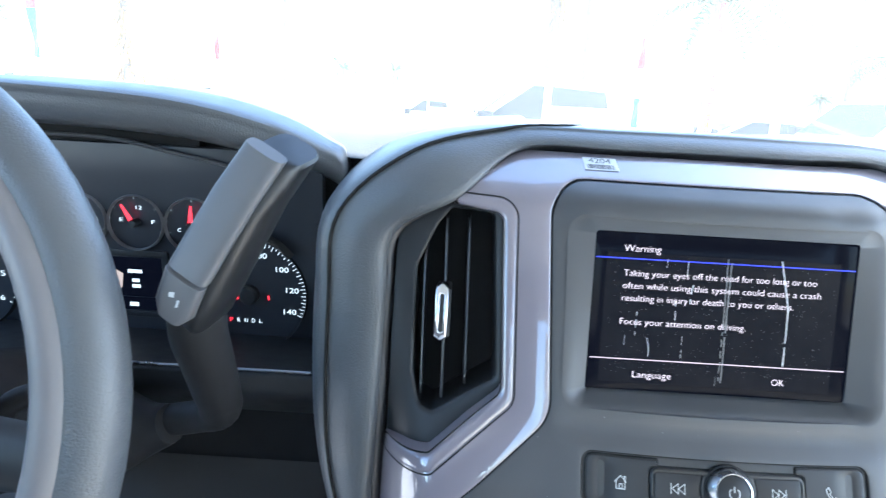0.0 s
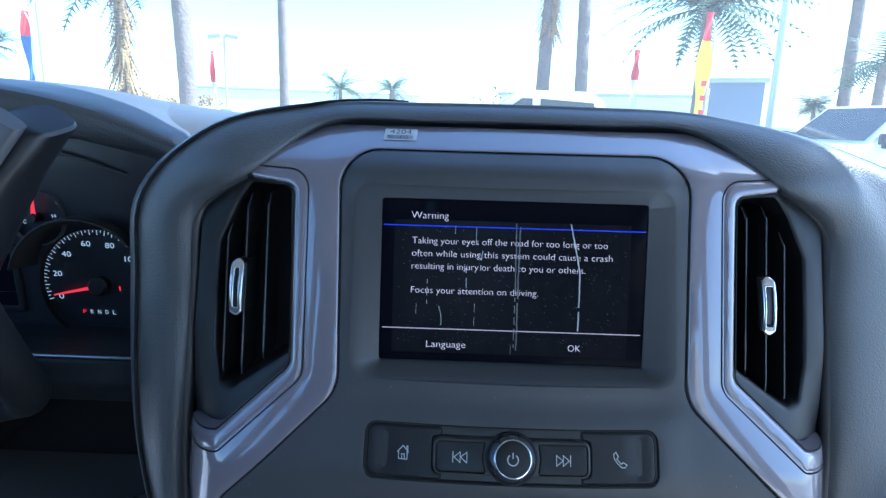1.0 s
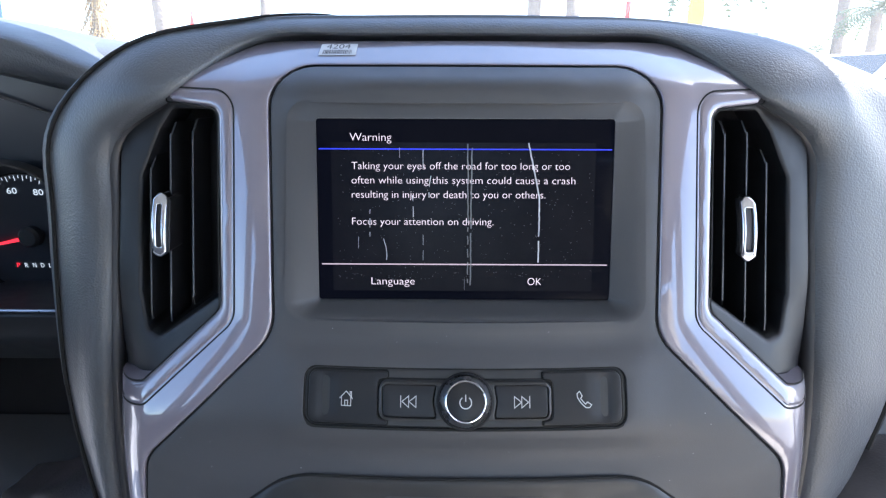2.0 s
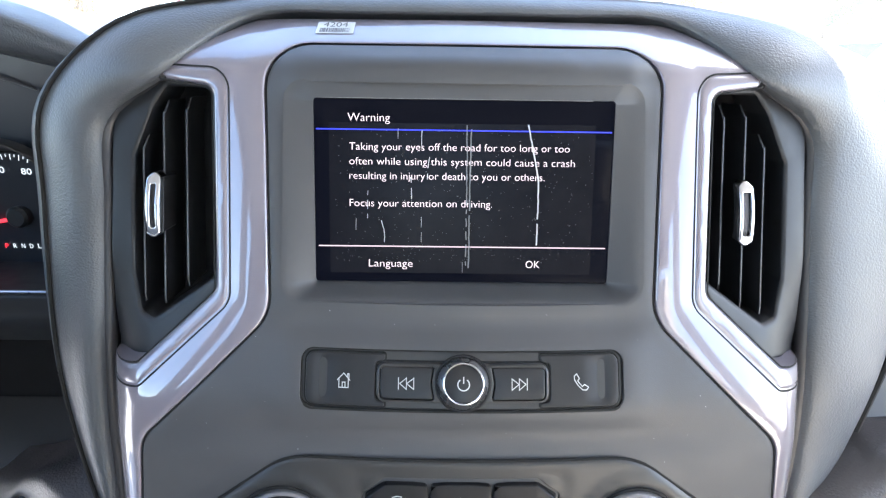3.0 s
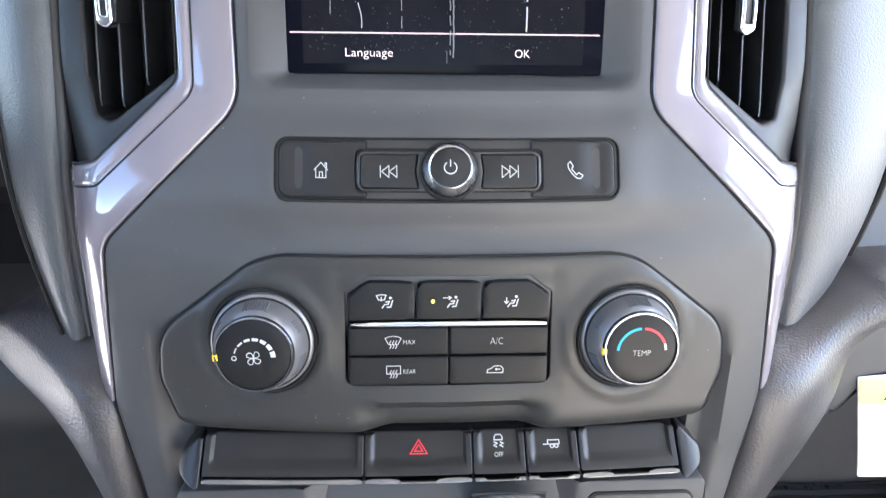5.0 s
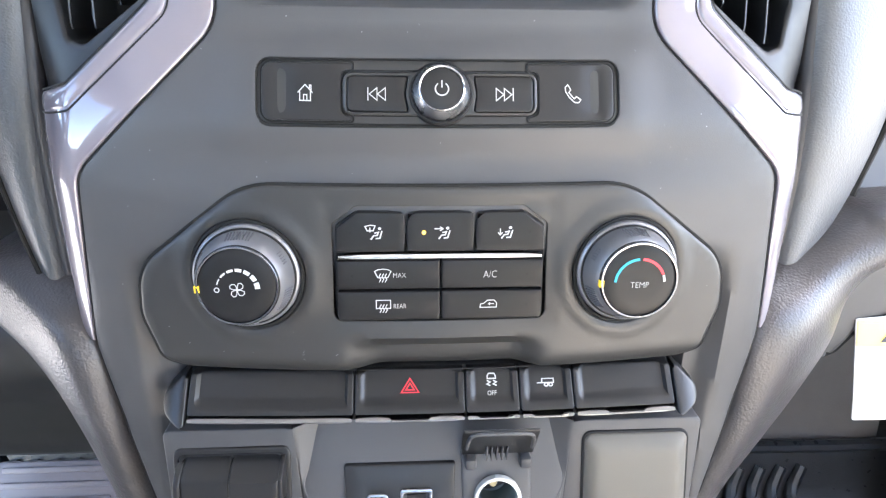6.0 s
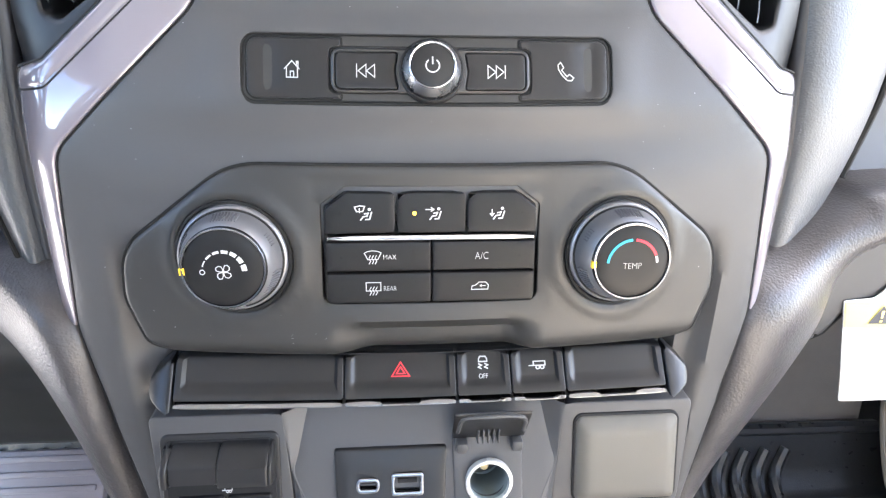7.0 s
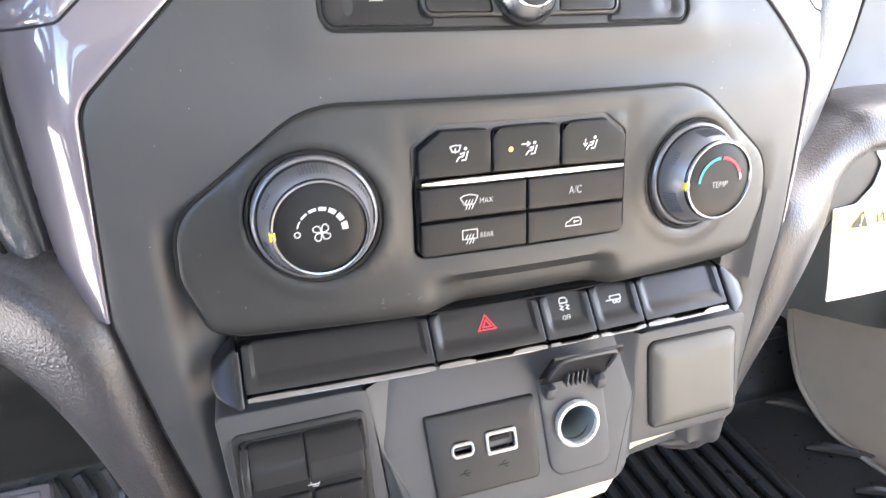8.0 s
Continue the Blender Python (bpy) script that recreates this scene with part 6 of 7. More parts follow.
part("hub_pad", turned([(0.075, -0.03), (0.075, 0.0), (0.065, 0.012), (0.03, 0.016)], wc, w_n, 40), VENT, wheel)
for a in (185, -5, 270):
    out = w_rt * math.cos(radians(a)) + w_up * math.sin(radians(a))
    part("spoke", tube([wc + out * 0.06, wc + out * 0.12, wc + out * 0.172], [0.022, 0.018, 0.016], n=12, flat=0.4, up=tuple(w_n)), VENT, wheel)
column = thing("steering_column", (-0.47, 0.10, 1.38), "black steering column shroud below the instruments", "steering column")
part("shroud", tube([(-0.485, 0.00, 1.425), (-0.475, 0.08, 1.385), (-0.47, 0.20, 1.34)], [0.055, 0.062, 0.07], n=24, flat=0.8), DARK, column)
lever = thing("shift_lever", (-0.36, 0.07, 1.40), "grey column shift lever with mode button and rubber boot", "shift lever")
part("boot", tube([(-0.415, 0.075, 1.385), (-0.385, 0.072, 1.388), (-0.355, 0.068, 1.395), (-0.338, 0.064, 1.402)], [0.038, 0.032, 0.018, 0.013], n=18), DARK, lever, "rubber boot")
part("boot_frame", tube([(-0.425, 0.030, 1.395), (-0.415, 0.025, 1.43), (-0.39, 0.035, 1.438), (-0.375, 0.06, 1.425), (-0.385, 0.08, 1.37)], [0.007] * 5, n=10), DARK, lever)
part("stem", tube([(-0.345, 0.070, 1.400), (-0.318, 0.066, 1.408), (-0.301, 0.056, 1.420), (-0.294, 0.032, 1.452), (-0.291, 0.008, 1.494), (-0.286, 0.002, 1.52)], [0.011, 0.011, 0.013, 0.014, 0.015, 0.014], n=16), DARK, lever, "dark cranked stem")


def slab(rows, e=0.45):
    """A bar with rounded sides through rows of (centre, half width vector, half depth vector)."""
    bm = bmesh.new()
    rings = []
    for c, w, d in rows:
        c, w, d = Vector(c), Vector(w), Vector(d)
        ringv = []
        for k in range(24):
            a = 2 * math.pi * k / 24
            ca, sa = math.cos(a), math.sin(a)
            ringv.append(bm.verts.new(c + w * math.copysign(abs(ca) ** e, ca) + d * math.copysign(abs(sa) ** e, sa)))
        rings.append(ringv)
    for p, q in zip(rings, rings[1:]):
        for k in range(24):
            bm.faces.new((p[k], p[(k + 1) % 24], q[(k + 1) % 24], q[k]))
    bm.faces.new(rings[0])
    bm.faces.new(rings[-1])
    return bm


LW, LD = Vector((0.0118, -0.0035, -0.0062)), Vector((0.006, 0.015, 0.004))
grip = part("grip", slab([((-0.289, 0.004, 1.502), LW * 0.70, LD * 0.7), ((-0.286, 0.002, 1.510), LW * 0.92, LD * 0.9), ((-0.279, 0.003, 1.526), LW, LD), ((-0.259, 0.010, 1.566), LW * 0.97, LD * 0.95), ((-0.2445, 0.016, 1.5885), LW * 0.95, LD * 0.9), ((-0.2437, 0.0163, 1.5903), LW * 0.86, LD * 0.82)], 0.6), KEYCAP_GREY, lever, "dark grey lever grip")
part("grip_facing", slab([((-0.2850, -0.0112, 1.5310), LW * 0.84, LD * 0.26), ((-0.2645, -0.0042, 1.5680), LW * 0.84, LD * 0.26), ((-0.2506, 0.0022, 1.5905), LW * 0.82, LD * 0.26)], 0.6), LEVER_GREY, grip, "lighter grey facing of the grip")
mode = part("mode_button", slab([((-0.2945, -0.0128, 1.5085), LW * 0.50, LD * 0.22), ((-0.2920, -0.0128, 1.5140), LW * 0.80, LD * 0.25), ((-0.2862, -0.0122, 1.5292), LW * 0.84, LD * 0.25)], 0.6), LEVER_GREY, grip, "grey mode button")
part("icon", filled([[(-0.004, 0.002), (-0.001, 0.0035), (-0.0005, 0.0010), (-0.0035, -0.0002)], [(0.0015, -0.0030), (0.0030, -0.0022), (0.0030, 0.0016), (0.0016, 0.0010)]], on_plane((-0.2905, -0.0172, 1.5185), tuple(LW), (0.30, 0.06, 0.9))), MARK, mode)

# ---- footwell ----
pedal = thing("brake_pedal", (-0.375, 0.23, 0.975), "wide ribbed brake pedal with bright tread", "pedal")
P0 = Matrix.Translation((-0.395, 0.235, 0.955)) @ pose(0, 0, 0, -38, 0, 0)
part("pad", move(block(-0.066, 0.066, -0.006, 0.006, -0.040, 0.040, 0.004), P0), PEDAL, pedal, "grey metal pedal pad")
for i in range(5):
    part("rib", move(block(-0.058, 0.058, -0.0085, -0.005, -0.031 + i * 0.0155 - 0.0030, -0.031 + i * 0.0155 + 0.0030, 0.001), P0), PEDAL, pedal)
part("arm", tube([(-0.455, 0.250, 0.960), (-0.56, 0.36, 1.00), (-0.58, 0.45, 1.15)], [0.012, 0.012, 0.012], n=10), DARK, pedal)


def mat_thing(name, x0, x1, y0, y1, fan):
    t = thing(name, ((x0 + x1) / 2, (y0 + y1) / 2, FLOOR_Z), "black ribbed rubber floor mat with raised edge", "floor mat", "floor mats")
    rows = []
    for y, z in ((y0, 0.008), (y0 + 0.3, 0.008), (y1 - 0.12, 0.009), (y1 - 0.05, 0.030), (y1 - 0.015, 0.10)):
        rows.append([(x, y, FLOOR_Z + z) for x in (x0, x0 + 0.02, (x0 + x1) / 2, x1 - 0.02, x1)])
    part("sheet", loft(rows, 5, 3), RUBBER, t)
    part("rim", tube([(x0 + 0.01, y0, FLOOR_Z + 0.02), (x0 + 0.01, y1 - 0.12, FLOOR_Z + 0.02), (x0 + 0.012, y1 - 0.05, FLOOR_Z + 0.040), (x0 + 0.02, y1 - 0.015, FLOOR_Z + 0.105), (x1 - 0.02, y1 - 0.015, FLOOR_Z + 0.105)], [0.009] * 5, n=8, smooth=5), RUBBER, t)
    for i in range(19 if fan > 0 else 16):
        x = x0 + 0.040 + i * 0.028
        part("rib", tube([(x, y1 - 0.55, FLOOR_Z + 0.013), (x, y1 - 0.13, FLOOR_Z + 0.013), (x, y1 - 0.075, FLOOR_Z + 0.022), (x, y1 - 0.042, FLOOR_Z + 0.048), (x + fan * i * 0.001, y1 - 0.026, FLOOR_Z + 0.082)], [0.0085, 0.0085, 0.008, 0.008, 0.007], n=8, smooth=3), RUBBER, t)
    for i in range(5):
        y = y1 - 0.075 - i * 0.078
        xa = (x1 - 0.085) if fan > 0 else (x0 + 0.085)
        part("rib", tube([(xa, y, FLOOR_Z + 0.030 if i == 0 else FLOOR_Z + 0.012), (xa + fan * 0.03, y - 0.014, FLOOR_Z + (0.030 if i == 0 else 0.015)), (xa + fan * 0.085, y - 0.050, FLOOR_Z + 0.012)], [0.003, 0.0075, 0.004], n=8, smooth=5), RUBBER, t)
    return t


mat_thing("floor_mat", -0.048, 0.665, -0.55, 0.345, 1)
mat_thing("floor_mat", -0.72, -0.16, -0.55, 0.40, -1)

KICK_EDGE = ((0.626, 0.310, 0.965), (0.626, 0.304, 0.945), (0.624, 0.280, 0.900), (0.624, 0.250, 0.860), (0.633, 0.195, 0.823), (0.652, 0.120, 0.810), (0.690, 0.000, 0.808))
kick = part("wall_kick", loft([[(x, y, z), (x + 0.035, y - 0.045, z + 0.002), (x + 0.085, y - 0.095, z + 0.006), (0.835, y - 0.15, z + 0.02)] for x, y, z in KICK_EDGE], 4, 4), KICK)
tagged(kick, "grey lower lining beside the passenger footwell, tinted brown for warm light", "cab lining", kind="structure")
kick_rim = part("trim_kick", tube([(x - 0.001, y + 0.002, z - 0.001) for x, y, z in KICK_EDGE], [0.0045] * 7, n=8, smooth=4), KICK)
tagged(kick_rim, "rounded edge of the footwell lining", "cab lining", kind="structure")
bulk = part("wall_footwell", loft([[(x, 0.330 - 0.05 * abs(x - 0.40), 0.80), (x, 0.350, 0.95), (x, 0.360, 1.12), (x, 0.350, 1.30)] for x in (0.10, 0.25, 0.45, 0.63)], 4, 4), BULK)
tagged(bulk, "taupe felt lined bulkhead of the passenger footwell", "cab lining", kind="structure")

# ---- outside: the car lot ----
ASPHALT = material("pale_concrete", (0.40, 0.385, 0.365), 0.9, grain=0.4, size=0.02, vary=0.15, blot=3.0)
BARK = material("palm_bark", (0.18, 0.14, 0.11), 0.9, grain=0.9, size=0.10, vary=0.35, blot=0.25)
THATCH = material("dead_fronds", (0.34, 0.22, 0.09), 0.9, grain=0.8, size=0.05, vary=0.35, blot=0.2)
FROND = material("palm_frond", (0.060, 0.095, 0.035), 0.55, vary=0.4, blot=0.4)
SHRUB = material("shrub_leaf", (0.10, 0.13, 0.04), 0.6, vary=0.4, blot=0.3)
CARWHITE = material("white_car_paint", (0.78, 0.79, 0.80), 0.22, vary=0.02, blot=0.5, coat=0.6)
CARGLASS = material("tinted_car_glass", (0.02, 0.028, 0.03), 0.06, vary=0.1, blot=0.4)
TYRE = material("tyre_rubber", (0.02, 0.02, 0.02), 0.8, vary=0.1)
STEEL = material("painted_pole", (0.42, 0.43, 0.45), 0.5, vary=0.06, blot=0.5)
WALLPAINT = material("grey_render", (0.20, 0.23, 0.27), 0.85, vary=0.08, blot=1.5)
WALLWHITE = material("white_render", (0.72, 0.72, 0.70), 0.8, vary=0.05, blot=1.5)
HILL = material("dry_hill", (0.34, 0.27, 0.15), 0.95, vary=0.3, blot=14)
FLAG_Y, FLAG_R, FLAG_B = (material("flag_" + n, c, 0.7, vary=0.08, blot=0.3) for n, c in (("yellow", (0.80, 0.55, 0.03)), ("red", (0.60, 0.04, 0.04)), ("blue", (0.03, 0.12, 0.55))))

gb = bmesh.new()
bmesh.ops.create_grid(gb, x_segments=20, y_segments=20, size=900)
tagged(part("ground", gb, ASPHALT), "pale sunlit concrete of the car lot", "ground", kind="structure")


def away(az, d, z=0.0):
    return Vector((d * math.sin(radians(az)), d * math.cos(radians(az)), z))


def frond(rnd, length, droop, width=0.5, leaflets=16):
    """One feather leaf along +x, drooping, with narrow leaflets on both sides."""
    bm = bmesh.new()
    line = [Vector((length * t, 0, length * (0.30 * t - droop * t * t))) for t in (i / leaflets for i in range(leaflets + 1))]
    for i in range(1, leaflets):
        p, d = line[i], (line[i + 1] - line[i - 1]).normalized()
        w = width * math.sin(math.pi * min(1, 0.12 + 0.86 * i / leaflets)) * rnd.uniform(0.8, 1.1)
        for s in (1, -1):
            tip = p + Vector((d.x * w * 0.7, s * w, -w * rnd.uniform(0.25, 0.7)))
            q = p + d * length / leaflets * 0.7
            bm.faces.new([bm.verts.new(v) for v in (p, q, tip)])
    a = [bm.verts.new(p + Vector((0, 0.02, 0))) for p in line]
    b = [bm.verts.new(p - Vector((0, 0.02, 0.01))) for p in line]
    for i in range(leaflets):
        bm.faces.new((a[i], a[i + 1], b[i + 1], b[i]))
    return bm


def palm(az, d, height, r, fronds, length, label, skirt=0.0, lean=0.0, seed=1):
    rnd = random.Random(seed)
    base = away(az, d)
    t = thing("palm_tree", base, label, "palm tree", "palms round the lot")
    top = base + Vector((lean, 0, height))
    pts = [base + Vector((0, 0, -0.2)), base + Vector((lean * 0.2, 0, height * 0.3)), base + Vector((lean * 0.6, 0, height * 0.65)), top]
    line = spline(pts, 10)
    rad = [r * (1.25 - 0.35 * i / len(line)) * (1 + (0.06 if i % 2 else 0)) for i in range(len(line))]
    part("trunk", tube([tuple(p) for p in line], rad, n=12, smooth=1), BARK, t, "ringed grey brown trunk")
    crown = bmesh.new()
    for i in range(fronds):
        f = frond(rnd, length * rnd.uniform(0.8, 1.1), rnd.uniform(0.35, 0.75))
        m = Matrix.Translation(top) @ Matrix.Rotation(2 * math.pi * (i + rnd.random() * 0.6) / fronds * 2.4, 4, "Z") @ Matrix.Rotation(-rnd.uniform(-0.35, 0.9), 4, "Y")
        crown = join(crown, move(f, m))
    part("crown", crown, FROND, t, "feathery green crown")
    if skirt:
        sk = bmesh.new()
        for i in range(240):
            f = frond(rnd, rnd.uniform(0.6, 1.2), 0.15, 0.10, 9)
            m = Matrix.Translation(top - Vector((0, 0, rnd.uniform(0.1, skirt)))) @ Matrix.Rotation(rnd.uniform(0, 6.28), 4, "Z") @ Matrix.Rotation(rnd.uniform(1.1, 1.45), 4, "Y")
            sk = join(sk, move(f, m))
        part("dead_skirt", sk, THATCH, t, "hanging skirt of dry brown fronds")
    return t


TALL = "tall palm with a bare ringed trunk"
palm(-24.7, 18, 11, 0.20, 26, 2.6, TALL, lean=-0.4, seed=1)
palm(-29.6, 20, 5.6, 0.17, 26, 2.4, "palm with a long skirt of dry fronds", skirt=3.4, seed=2)
palm(-16.4, 30, 12, 0.20, 24, 2.6, TALL, seed=3)
palm(7.9, 22, 9, 0.21, 26, 2.6, TALL, skirt=3.9, lean=0.2, seed=4)
palm(11.7, 22, 9.5, 0.20, 26, 2.6, TALL, lean=-0.2, seed=5)
palm(32.8, 24, 12.5, 0.165, 26, 2.6, TALL, lean=-0.1, seed=6)
palm(21.9, 26, 6.3, 0.22, 60, 3.8, "broad feather palm above the flags", seed=7)
for az, d, h, ln, s in ((-11.2, 45, 4.0, 2.2, 11), (-6.4, 48, 4.2, 2.2, 12), (30.8, 24, 2.55, 0.75, 13), (35.0, 22, 3.7, 1.5, 14), (-38.5, 40, 5.0, 1.7, 15)):
    palm(az, d, h, 0.14 if ln > 1 else 0.05, 24, ln, "small green palm at the far edge of the lot", seed=s)
for az, d, s in ((3.0, 40, 21), (-26.5, 60, 22), (-31, 58, 23)):
    rnd = random.Random(s)
    sh = thing("shrub", away(az, d), "low yellow green shrub", "shrub")
    bm = bmesh.new()
    for i in range(420):
        p = away(az, d) + Vector((rnd.gauss(0, 0.9), rnd.gauss(0, 0.8), abs(rnd.gauss(1.6, 0.8))))
        u, v = Vector((rnd.uniform(-1, 1), rnd.uniform(-1, 1), rnd.uniform(-1, 1))) * 0.18, Vector((rnd.uniform(-1, 1), rnd.uniform(-1, 1), rnd.uniform(-1, 1))) * 0.12
        bm.faces.new([bm.verts.new(p + q) for q in (u, v, -u)])
    part("foliage", bm, SHRUB, sh)


def extrude_profile(pts, half, r=0.04):
    """A body with that side profile (along x, z), of the given half width, its edges rounded."""
    bm = bmesh.new()
    a = [bm.verts.new((x, -half, z)) for x, z in pts]
    b = [bm.verts.new((x, half, z)) for x, z in pts]
    bm.faces.new(a)
    bm.faces.new(list(reversed(b)))
    n = len(pts)
    for i in range(n):
        bm.faces.new((a[i], b[i], b[(i + 1) % n], a[(i + 1) % n]))
    bmesh.ops.bevel(bm, geom=bm.edges[:], offset=r, segments=2, affect="EDGES", profile=0.5)
    return bm


def vehicle(name, az, d, turn, pickup, label, shrink=1.0):
    t = thing(name, (0, 0, 0), label, "pickup truck" if pickup else "car", "parked vehicles")
    if pickup:
        body = [(-2.9, 0.55), (-2.9, 1.28), (-1.0, 1.36), (0.9, 1.36), (2.1, 1.30), (2.75, 1.15), (2.85, 0.55)]
        cabin = [(-1.05, 1.32), (-0.95, 1.86), (-0.75, 1.96), (0.15, 1.97), (0.95, 1.34)]
        wins = [[(-0.85, 1.62), (-0.80, 1.82), (-0.12, 1.86), (-0.12, 1.62)], [(-0.02, 1.44), (-0.02, 1.86), (0.12, 1.86), (0.70, 1.44)]]
    else:
        body = [(-2.2, 0.45), (-2.25, 0.95), (-1.9, 1.05), (0.9, 1.02), (2.0, 0.88), (2.2, 0.5)]
        cabin = [(-2.0, 1.02), (-1.7, 1.45), (-1.0, 1.62), (-0.1, 1.62), (0.95, 1.03)]
        wins = [[(-1.65, 1.10), (-1.45, 1.42), (-0.95, 1.52), (-0.55, 1.53), (-0.55, 1.10)], [(-0.47, 1.10), (-0.47, 1.53), (-0.12, 1.53), (0.66, 1.10)]]
    half = 0.98 if pickup else 0.90
    part("body", extrude_profile(body, half, 0.07), CARWHITE, t, "white painted body")
    cab = part("cabin", extrude_profile(cabin, half * 0.86, 0.06), CARWHITE, t)
    for s in (1, -1):
        for w in wins:
            bm = bmesh.new()
            y = s * (half * 0.86 + 0.012)
            f = [bm.verts.new((x, y, z)) for x, z in w]
            g = [bm.verts.new((x, y - s * 0.02, z)) for x, z in w]
            bm.faces.new(f)
            for i in range(len(w)):
                bm.faces.new((f[i], g[i], g[(i + 1) % len(w)], f[(i + 1) % len(w)]))
            part("side_window", bm, CARGLASS, cab, "tinted side window")
        part("mirror", block(0.62, 0.82, s * (half + 0.02) - 0.10, s * (half + 0.02) + 0.10, 1.18 if not pickup else 1.30, 1.34 if not pickup else 1.52, 0.03), VENT, t, "black door mirror")
        for x in ((-1.75, 1.85) if pickup else (-1.35, 1.35)):
            r = 0.40 if pickup else 0.33
            wl = part("wheel", turned([(r, -0.12), (r, 0.10), (r * 0.9, 0.12), (r * 0.7, 0.10)], (x, s * (half - 0.12), r), (0, s, 0), 24), TYRE, t, "black tyre")
            part("rim", turned([(r * 0.66, 0.10), (r * 0.6, 0.125), (r * 0.2, 0.11)], (x, s * (half - 0.12), r), (0, s, 0), 20), ALLOY, wl)
    (xa, za), (xb, zb) = cabin[-2], cabin[-1]
    bm = bmesh.new()
    o = Vector((0.02, 0, 0.02))
    hw = half * 0.78
    p = [Vector((xa + (xb - xa) * f, y, za + (zb - za) * f)) + o for f, y in ((0.10, -hw * 0.9), (0.92, -hw), (0.92, hw), (0.10, hw * 0.9))]
    bm.faces.new([bm.verts.new(v) for v in p])
    part("windscreen", bm, CARGLASS, cab)
    t.location = away(az, d)
    t.rotation_euler = (0, 0, radians(turn))
    t.scale = (shrink,) * 3
    return t


vehicle("pickup_truck", 6.3, 8.8, 180, True, "white crew cab pickup parked across the lot", 1.06)
vehicle("pickup_truck", -3.0, 24.0, 170, True, "white pickup parked farther across the lot")
vehicle("pickup_truck", 35.2, 12.9, 192, True, "white pickup parked at the lot's side", 1.08)
vehicle("pickup_truck", -38.0, 17.0, 30, True, "white pickup parked beyond the hood")
vehicle("pickup_truck", -22.4, 22.0, 8, True, "white pickup in a row of parked vehicles")
vehicle("parked_car", 25.0, 17.0, 168, False, "white car in a row of parked vehicles", 1.1)


def feather_flag(az, d, h, w, mats, label, bars=0):
    base = away(az, d)
    t = thing("feather_flag", base, label, "flag", "flags on the lot")
    part("pole", tube([base, base + Vector((0, 0, h * 0.55)), base + Vector((0.02, 0, h * 0.9)), base + Vector((-w * 0.5, 0, h))], [0.03, 0.025, 0.018, 0.012], n=8), STEEL, t)
    n = len(mats)
    for k, m in enumerate(mats):
        rows = []
        for i in range(6):
            f = 0.22 + 0.78 * (k + i / 5) / n
            z = h * f
            ww = w * (1 - max(0, (f - 0.86) / 0.14) ** 2 * 0.25)
            rows.append([(base.x - ww * u + 0.03 * math.sin(z * 5 + u * 3), base.y + 0.06 * math.sin(z * 4 + u * 4), z) for u in (0.02, 0.35, 0.7, 1.0)])
        part("cloth", loft(rows, 3, 3), m, t)
    if bars:
        for i in range(bars):
            z = h * (0.30 + 0.42 * i / bars)
            part("writing_bar", block(base.x - w * 0.7, base.x - w * 0.3, base.y - 0.12, base.y - 0.10, z, z + h * 0.025), FLAG_R, t)
    return t


def shrub(az, d, w, h, label, seed):
    """A loose dry bush: many small blades round a few stems."""
    rnd = random.Random(seed)
    base = away(az, d)
    t = thing("dry_shrub", base, label, "shrub", "shrubs at the lot's edge")
    for k in range(3):
        a = 2.1 * k
        part("stem", tube([base, base + Vector((0.2 * math.cos(a) * w, 0.2 * math.sin(a) * w, h * 0.5)), base + Vector((0.3 * math.cos(a) * w, 0.3 * math.sin(a) * w, h * 0.85))], [0.05, 0.035, 0.02], n=6, smooth=2), BARK, t)
    leaves = bmesh.new()
    for i in range(700):
        a, q, f = rnd.uniform(0, 6.28), rnd.random() ** 0.5, rnd.random()
        rr = 0.5 * w * q * (0.55 + 0.9 * math.sin(math.pi * min(1, f * 0.8 + 0.15))) * (0.8 + 0.3 * math.sin(3 * a + seed))
        p = base + Vector((rr * math.cos(a), rr * math.sin(a), h * (0.25 + 0.75 * f)))
        u, v = (Vector((rnd.gauss(0, 1), rnd.gauss(0, 1), rnd.gauss(0.4, 1))).normalized() for _ in range(2))
        leaves.faces.new([leaves.verts.new(c) for c in (p, p + u * 0.20, p + u * 0.10 + v * 0.09)])
    part("leaves", leaves, THATCH, t, "ochre dry leaves")
    return t


for az, w, h, sd in ((-30.3, 1.5, 2.45, 31), (-28.4, 1.9, 2.60, 32), (-26.0, 1.5, 2.40, 33), (-23.2, 1.6, 2.55, 34)):
    shrub(az, 30, w, h, "ochre dry shrub at the far edge of the lot", sd)
feather_flag(22.7, 12.0, 3.72, 0.22, [FLAG_Y, FLAG_Y, FLAG_Y, FLAG_Y, FLAG_Y, FLAG_R], "yellow feather flag with red tip and red writing bars", 6)
feather_flag(-36.2, 14.0, 3.5, 0.17, [WALLWHITE, WALLWHITE, WALLWHITE, FLAG_B, FLAG_B, FLAG_R], "blue and white feather flag with a red tip")
feather_flag(-22.5, 20.0, 3.65, 0.13, [FLAG_B, WALLWHITE, FLAG_R], "blue and white feather flag")
feather_flag(16.6, 30.0, 5.3, 0.30, [FLAG_B, WALLWHITE, FLAG_R], "slim red and blue feather flag")

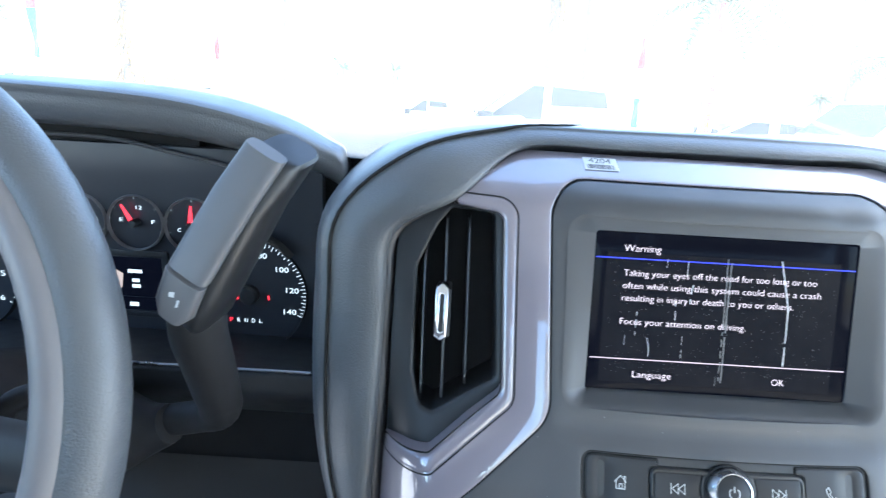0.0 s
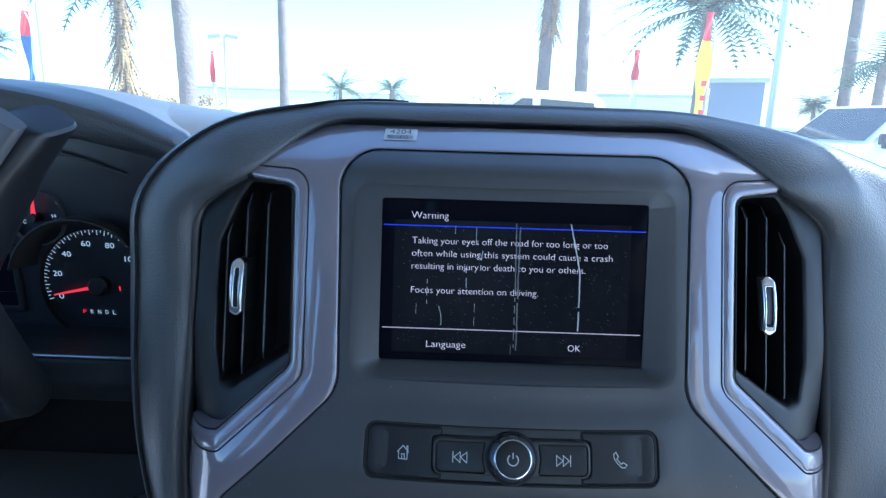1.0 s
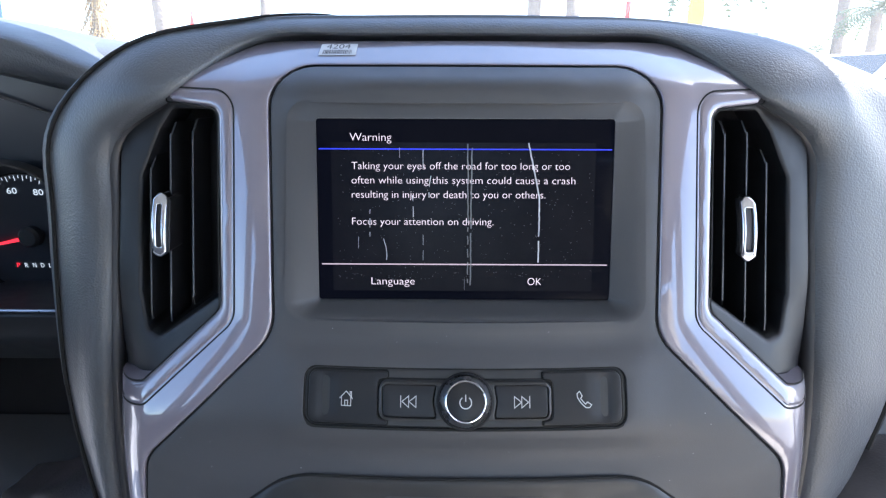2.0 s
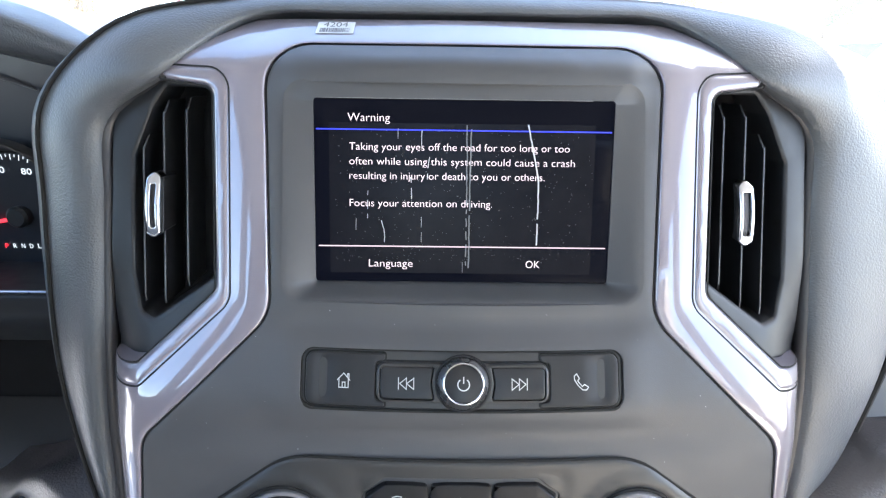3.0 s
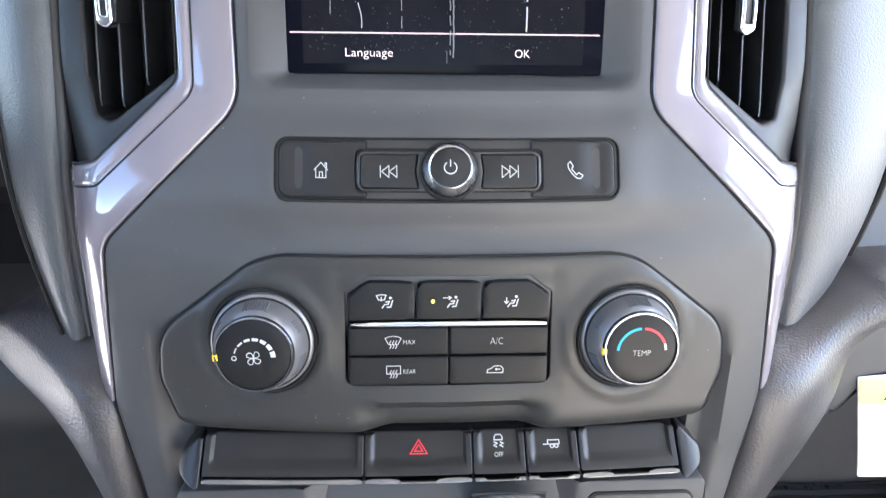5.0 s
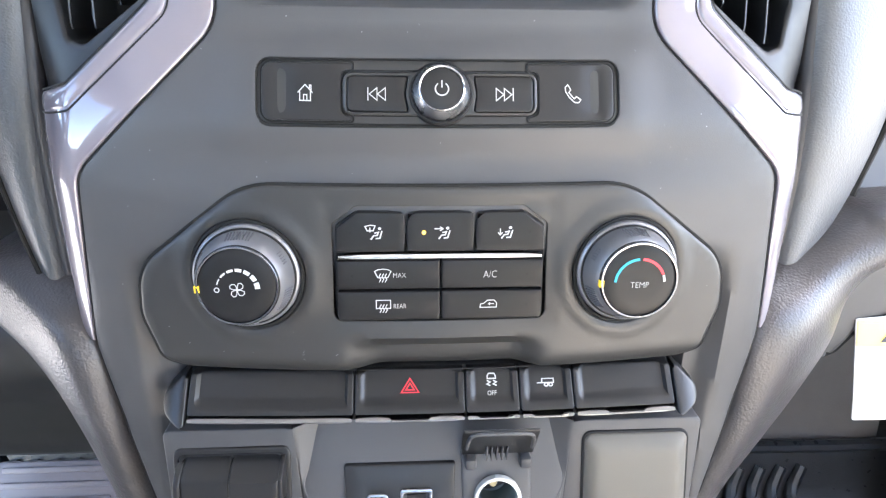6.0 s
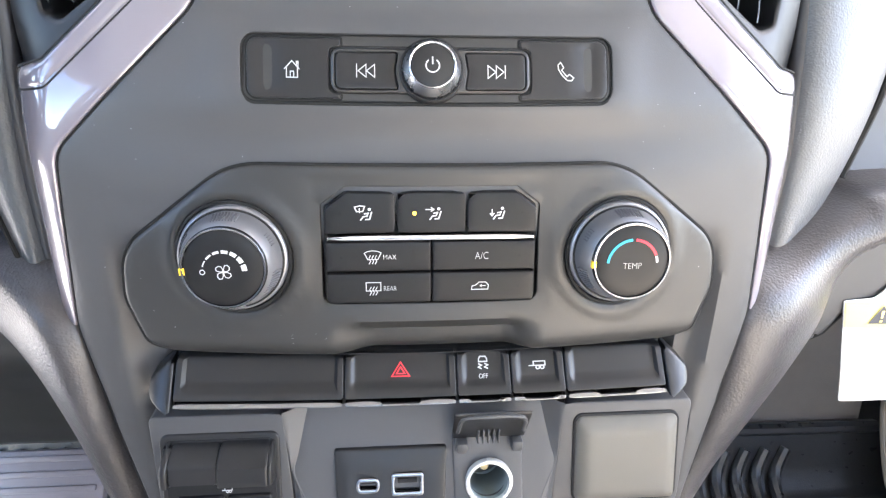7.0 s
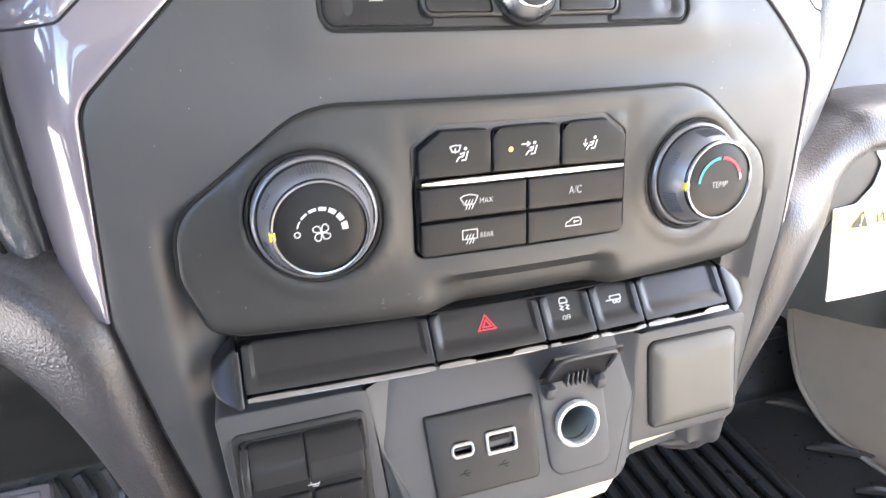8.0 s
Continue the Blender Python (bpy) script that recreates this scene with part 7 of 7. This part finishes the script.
for az, d, h, heads, lab in ((27.9, 14.0, 9.0, 0, "tall slim white pole"), (-21.4, 40.0, 6.6, 2, "lot lamp with two floodlight heads"), (-35.2, 30.0, 6.0, 0, "tall slim grey pole")):
    b = away(az, d)
    lamp = thing("lot_lamp", b, lab, "lamp post")
    part("pole", tube([b, b + Vector((0, 0, h / 2)), b + Vector((0, 0, h))], [0.08, 0.07, 0.06], n=10), STEEL, lamp)
    for s in (-1, 1)[:heads]:
        part("head", move(block(-0.42, 0.42, -0.25, 0.25, -0.13, 0.13, 0.05), Matrix.Translation(b + Vector((s * 0.55, 0, h))) @ pose(0, 0, 0, 20, s * 8, 0)), STEEL, lamp, "grey floodlight head")


def building(name, az, d, w, h, dep, turn, mat, label, windows=0):
    t = thing(name, (0, 0, 0), label, "building")
    part("wall", block(-w / 2, w / 2, -dep / 2, dep / 2, 0, h, 0.03), mat, t)
    part("roof", block(-w / 2 - 0.2, w / 2 + 0.2, -dep / 2 - 0.2, dep / 2 + 0.2, h, h + 0.25, 0.04), STEEL, t)
    for i in range(windows):
        x = -w / 2 + w * (i + 0.5) / windows
        part("window", block(x - w / windows * 0.32, x + w / windows * 0.32, -dep / 2 - 0.04, -dep / 2 + 0.05, h * 0.25, h * 0.75, 0.02), CARGLASS, t)
    t.location, t.rotation_euler = away(az, d), (0, 0, radians(turn))
    return t


building("showroom", 24.7, 38, 2.6, 4.2, 5, -22, WALLPAINT, "flat roofed grey blue building behind the flags")
building("showroom", 15.0, 55, 20, 4.2, 8, -12, WALLWHITE, "long low white building behind the lot")
building("showroom", -14.0, 70, 24, 4.6, 8, 14, WALLWHITE, "long low white building behind the lot")
hill = bmesh.new()
hr = random.Random(8)
rows = []
for az in range(-60, 61, 4):
    hh = 16 + 8 * math.sin(az * 0.21) + hr.uniform(-3, 3) + (8 if -40 < az < -18 else 0)
    rows.append([away(az, 560, -2), away(az, 600, hh * 0.6), away(az, 660, hh), away(az, 800, hh * 0.3)])
tagged(part("backdrop", loft(rows, 3, 3), HILL), "dry tan hills beyond the lot", "hills", kind="structure")
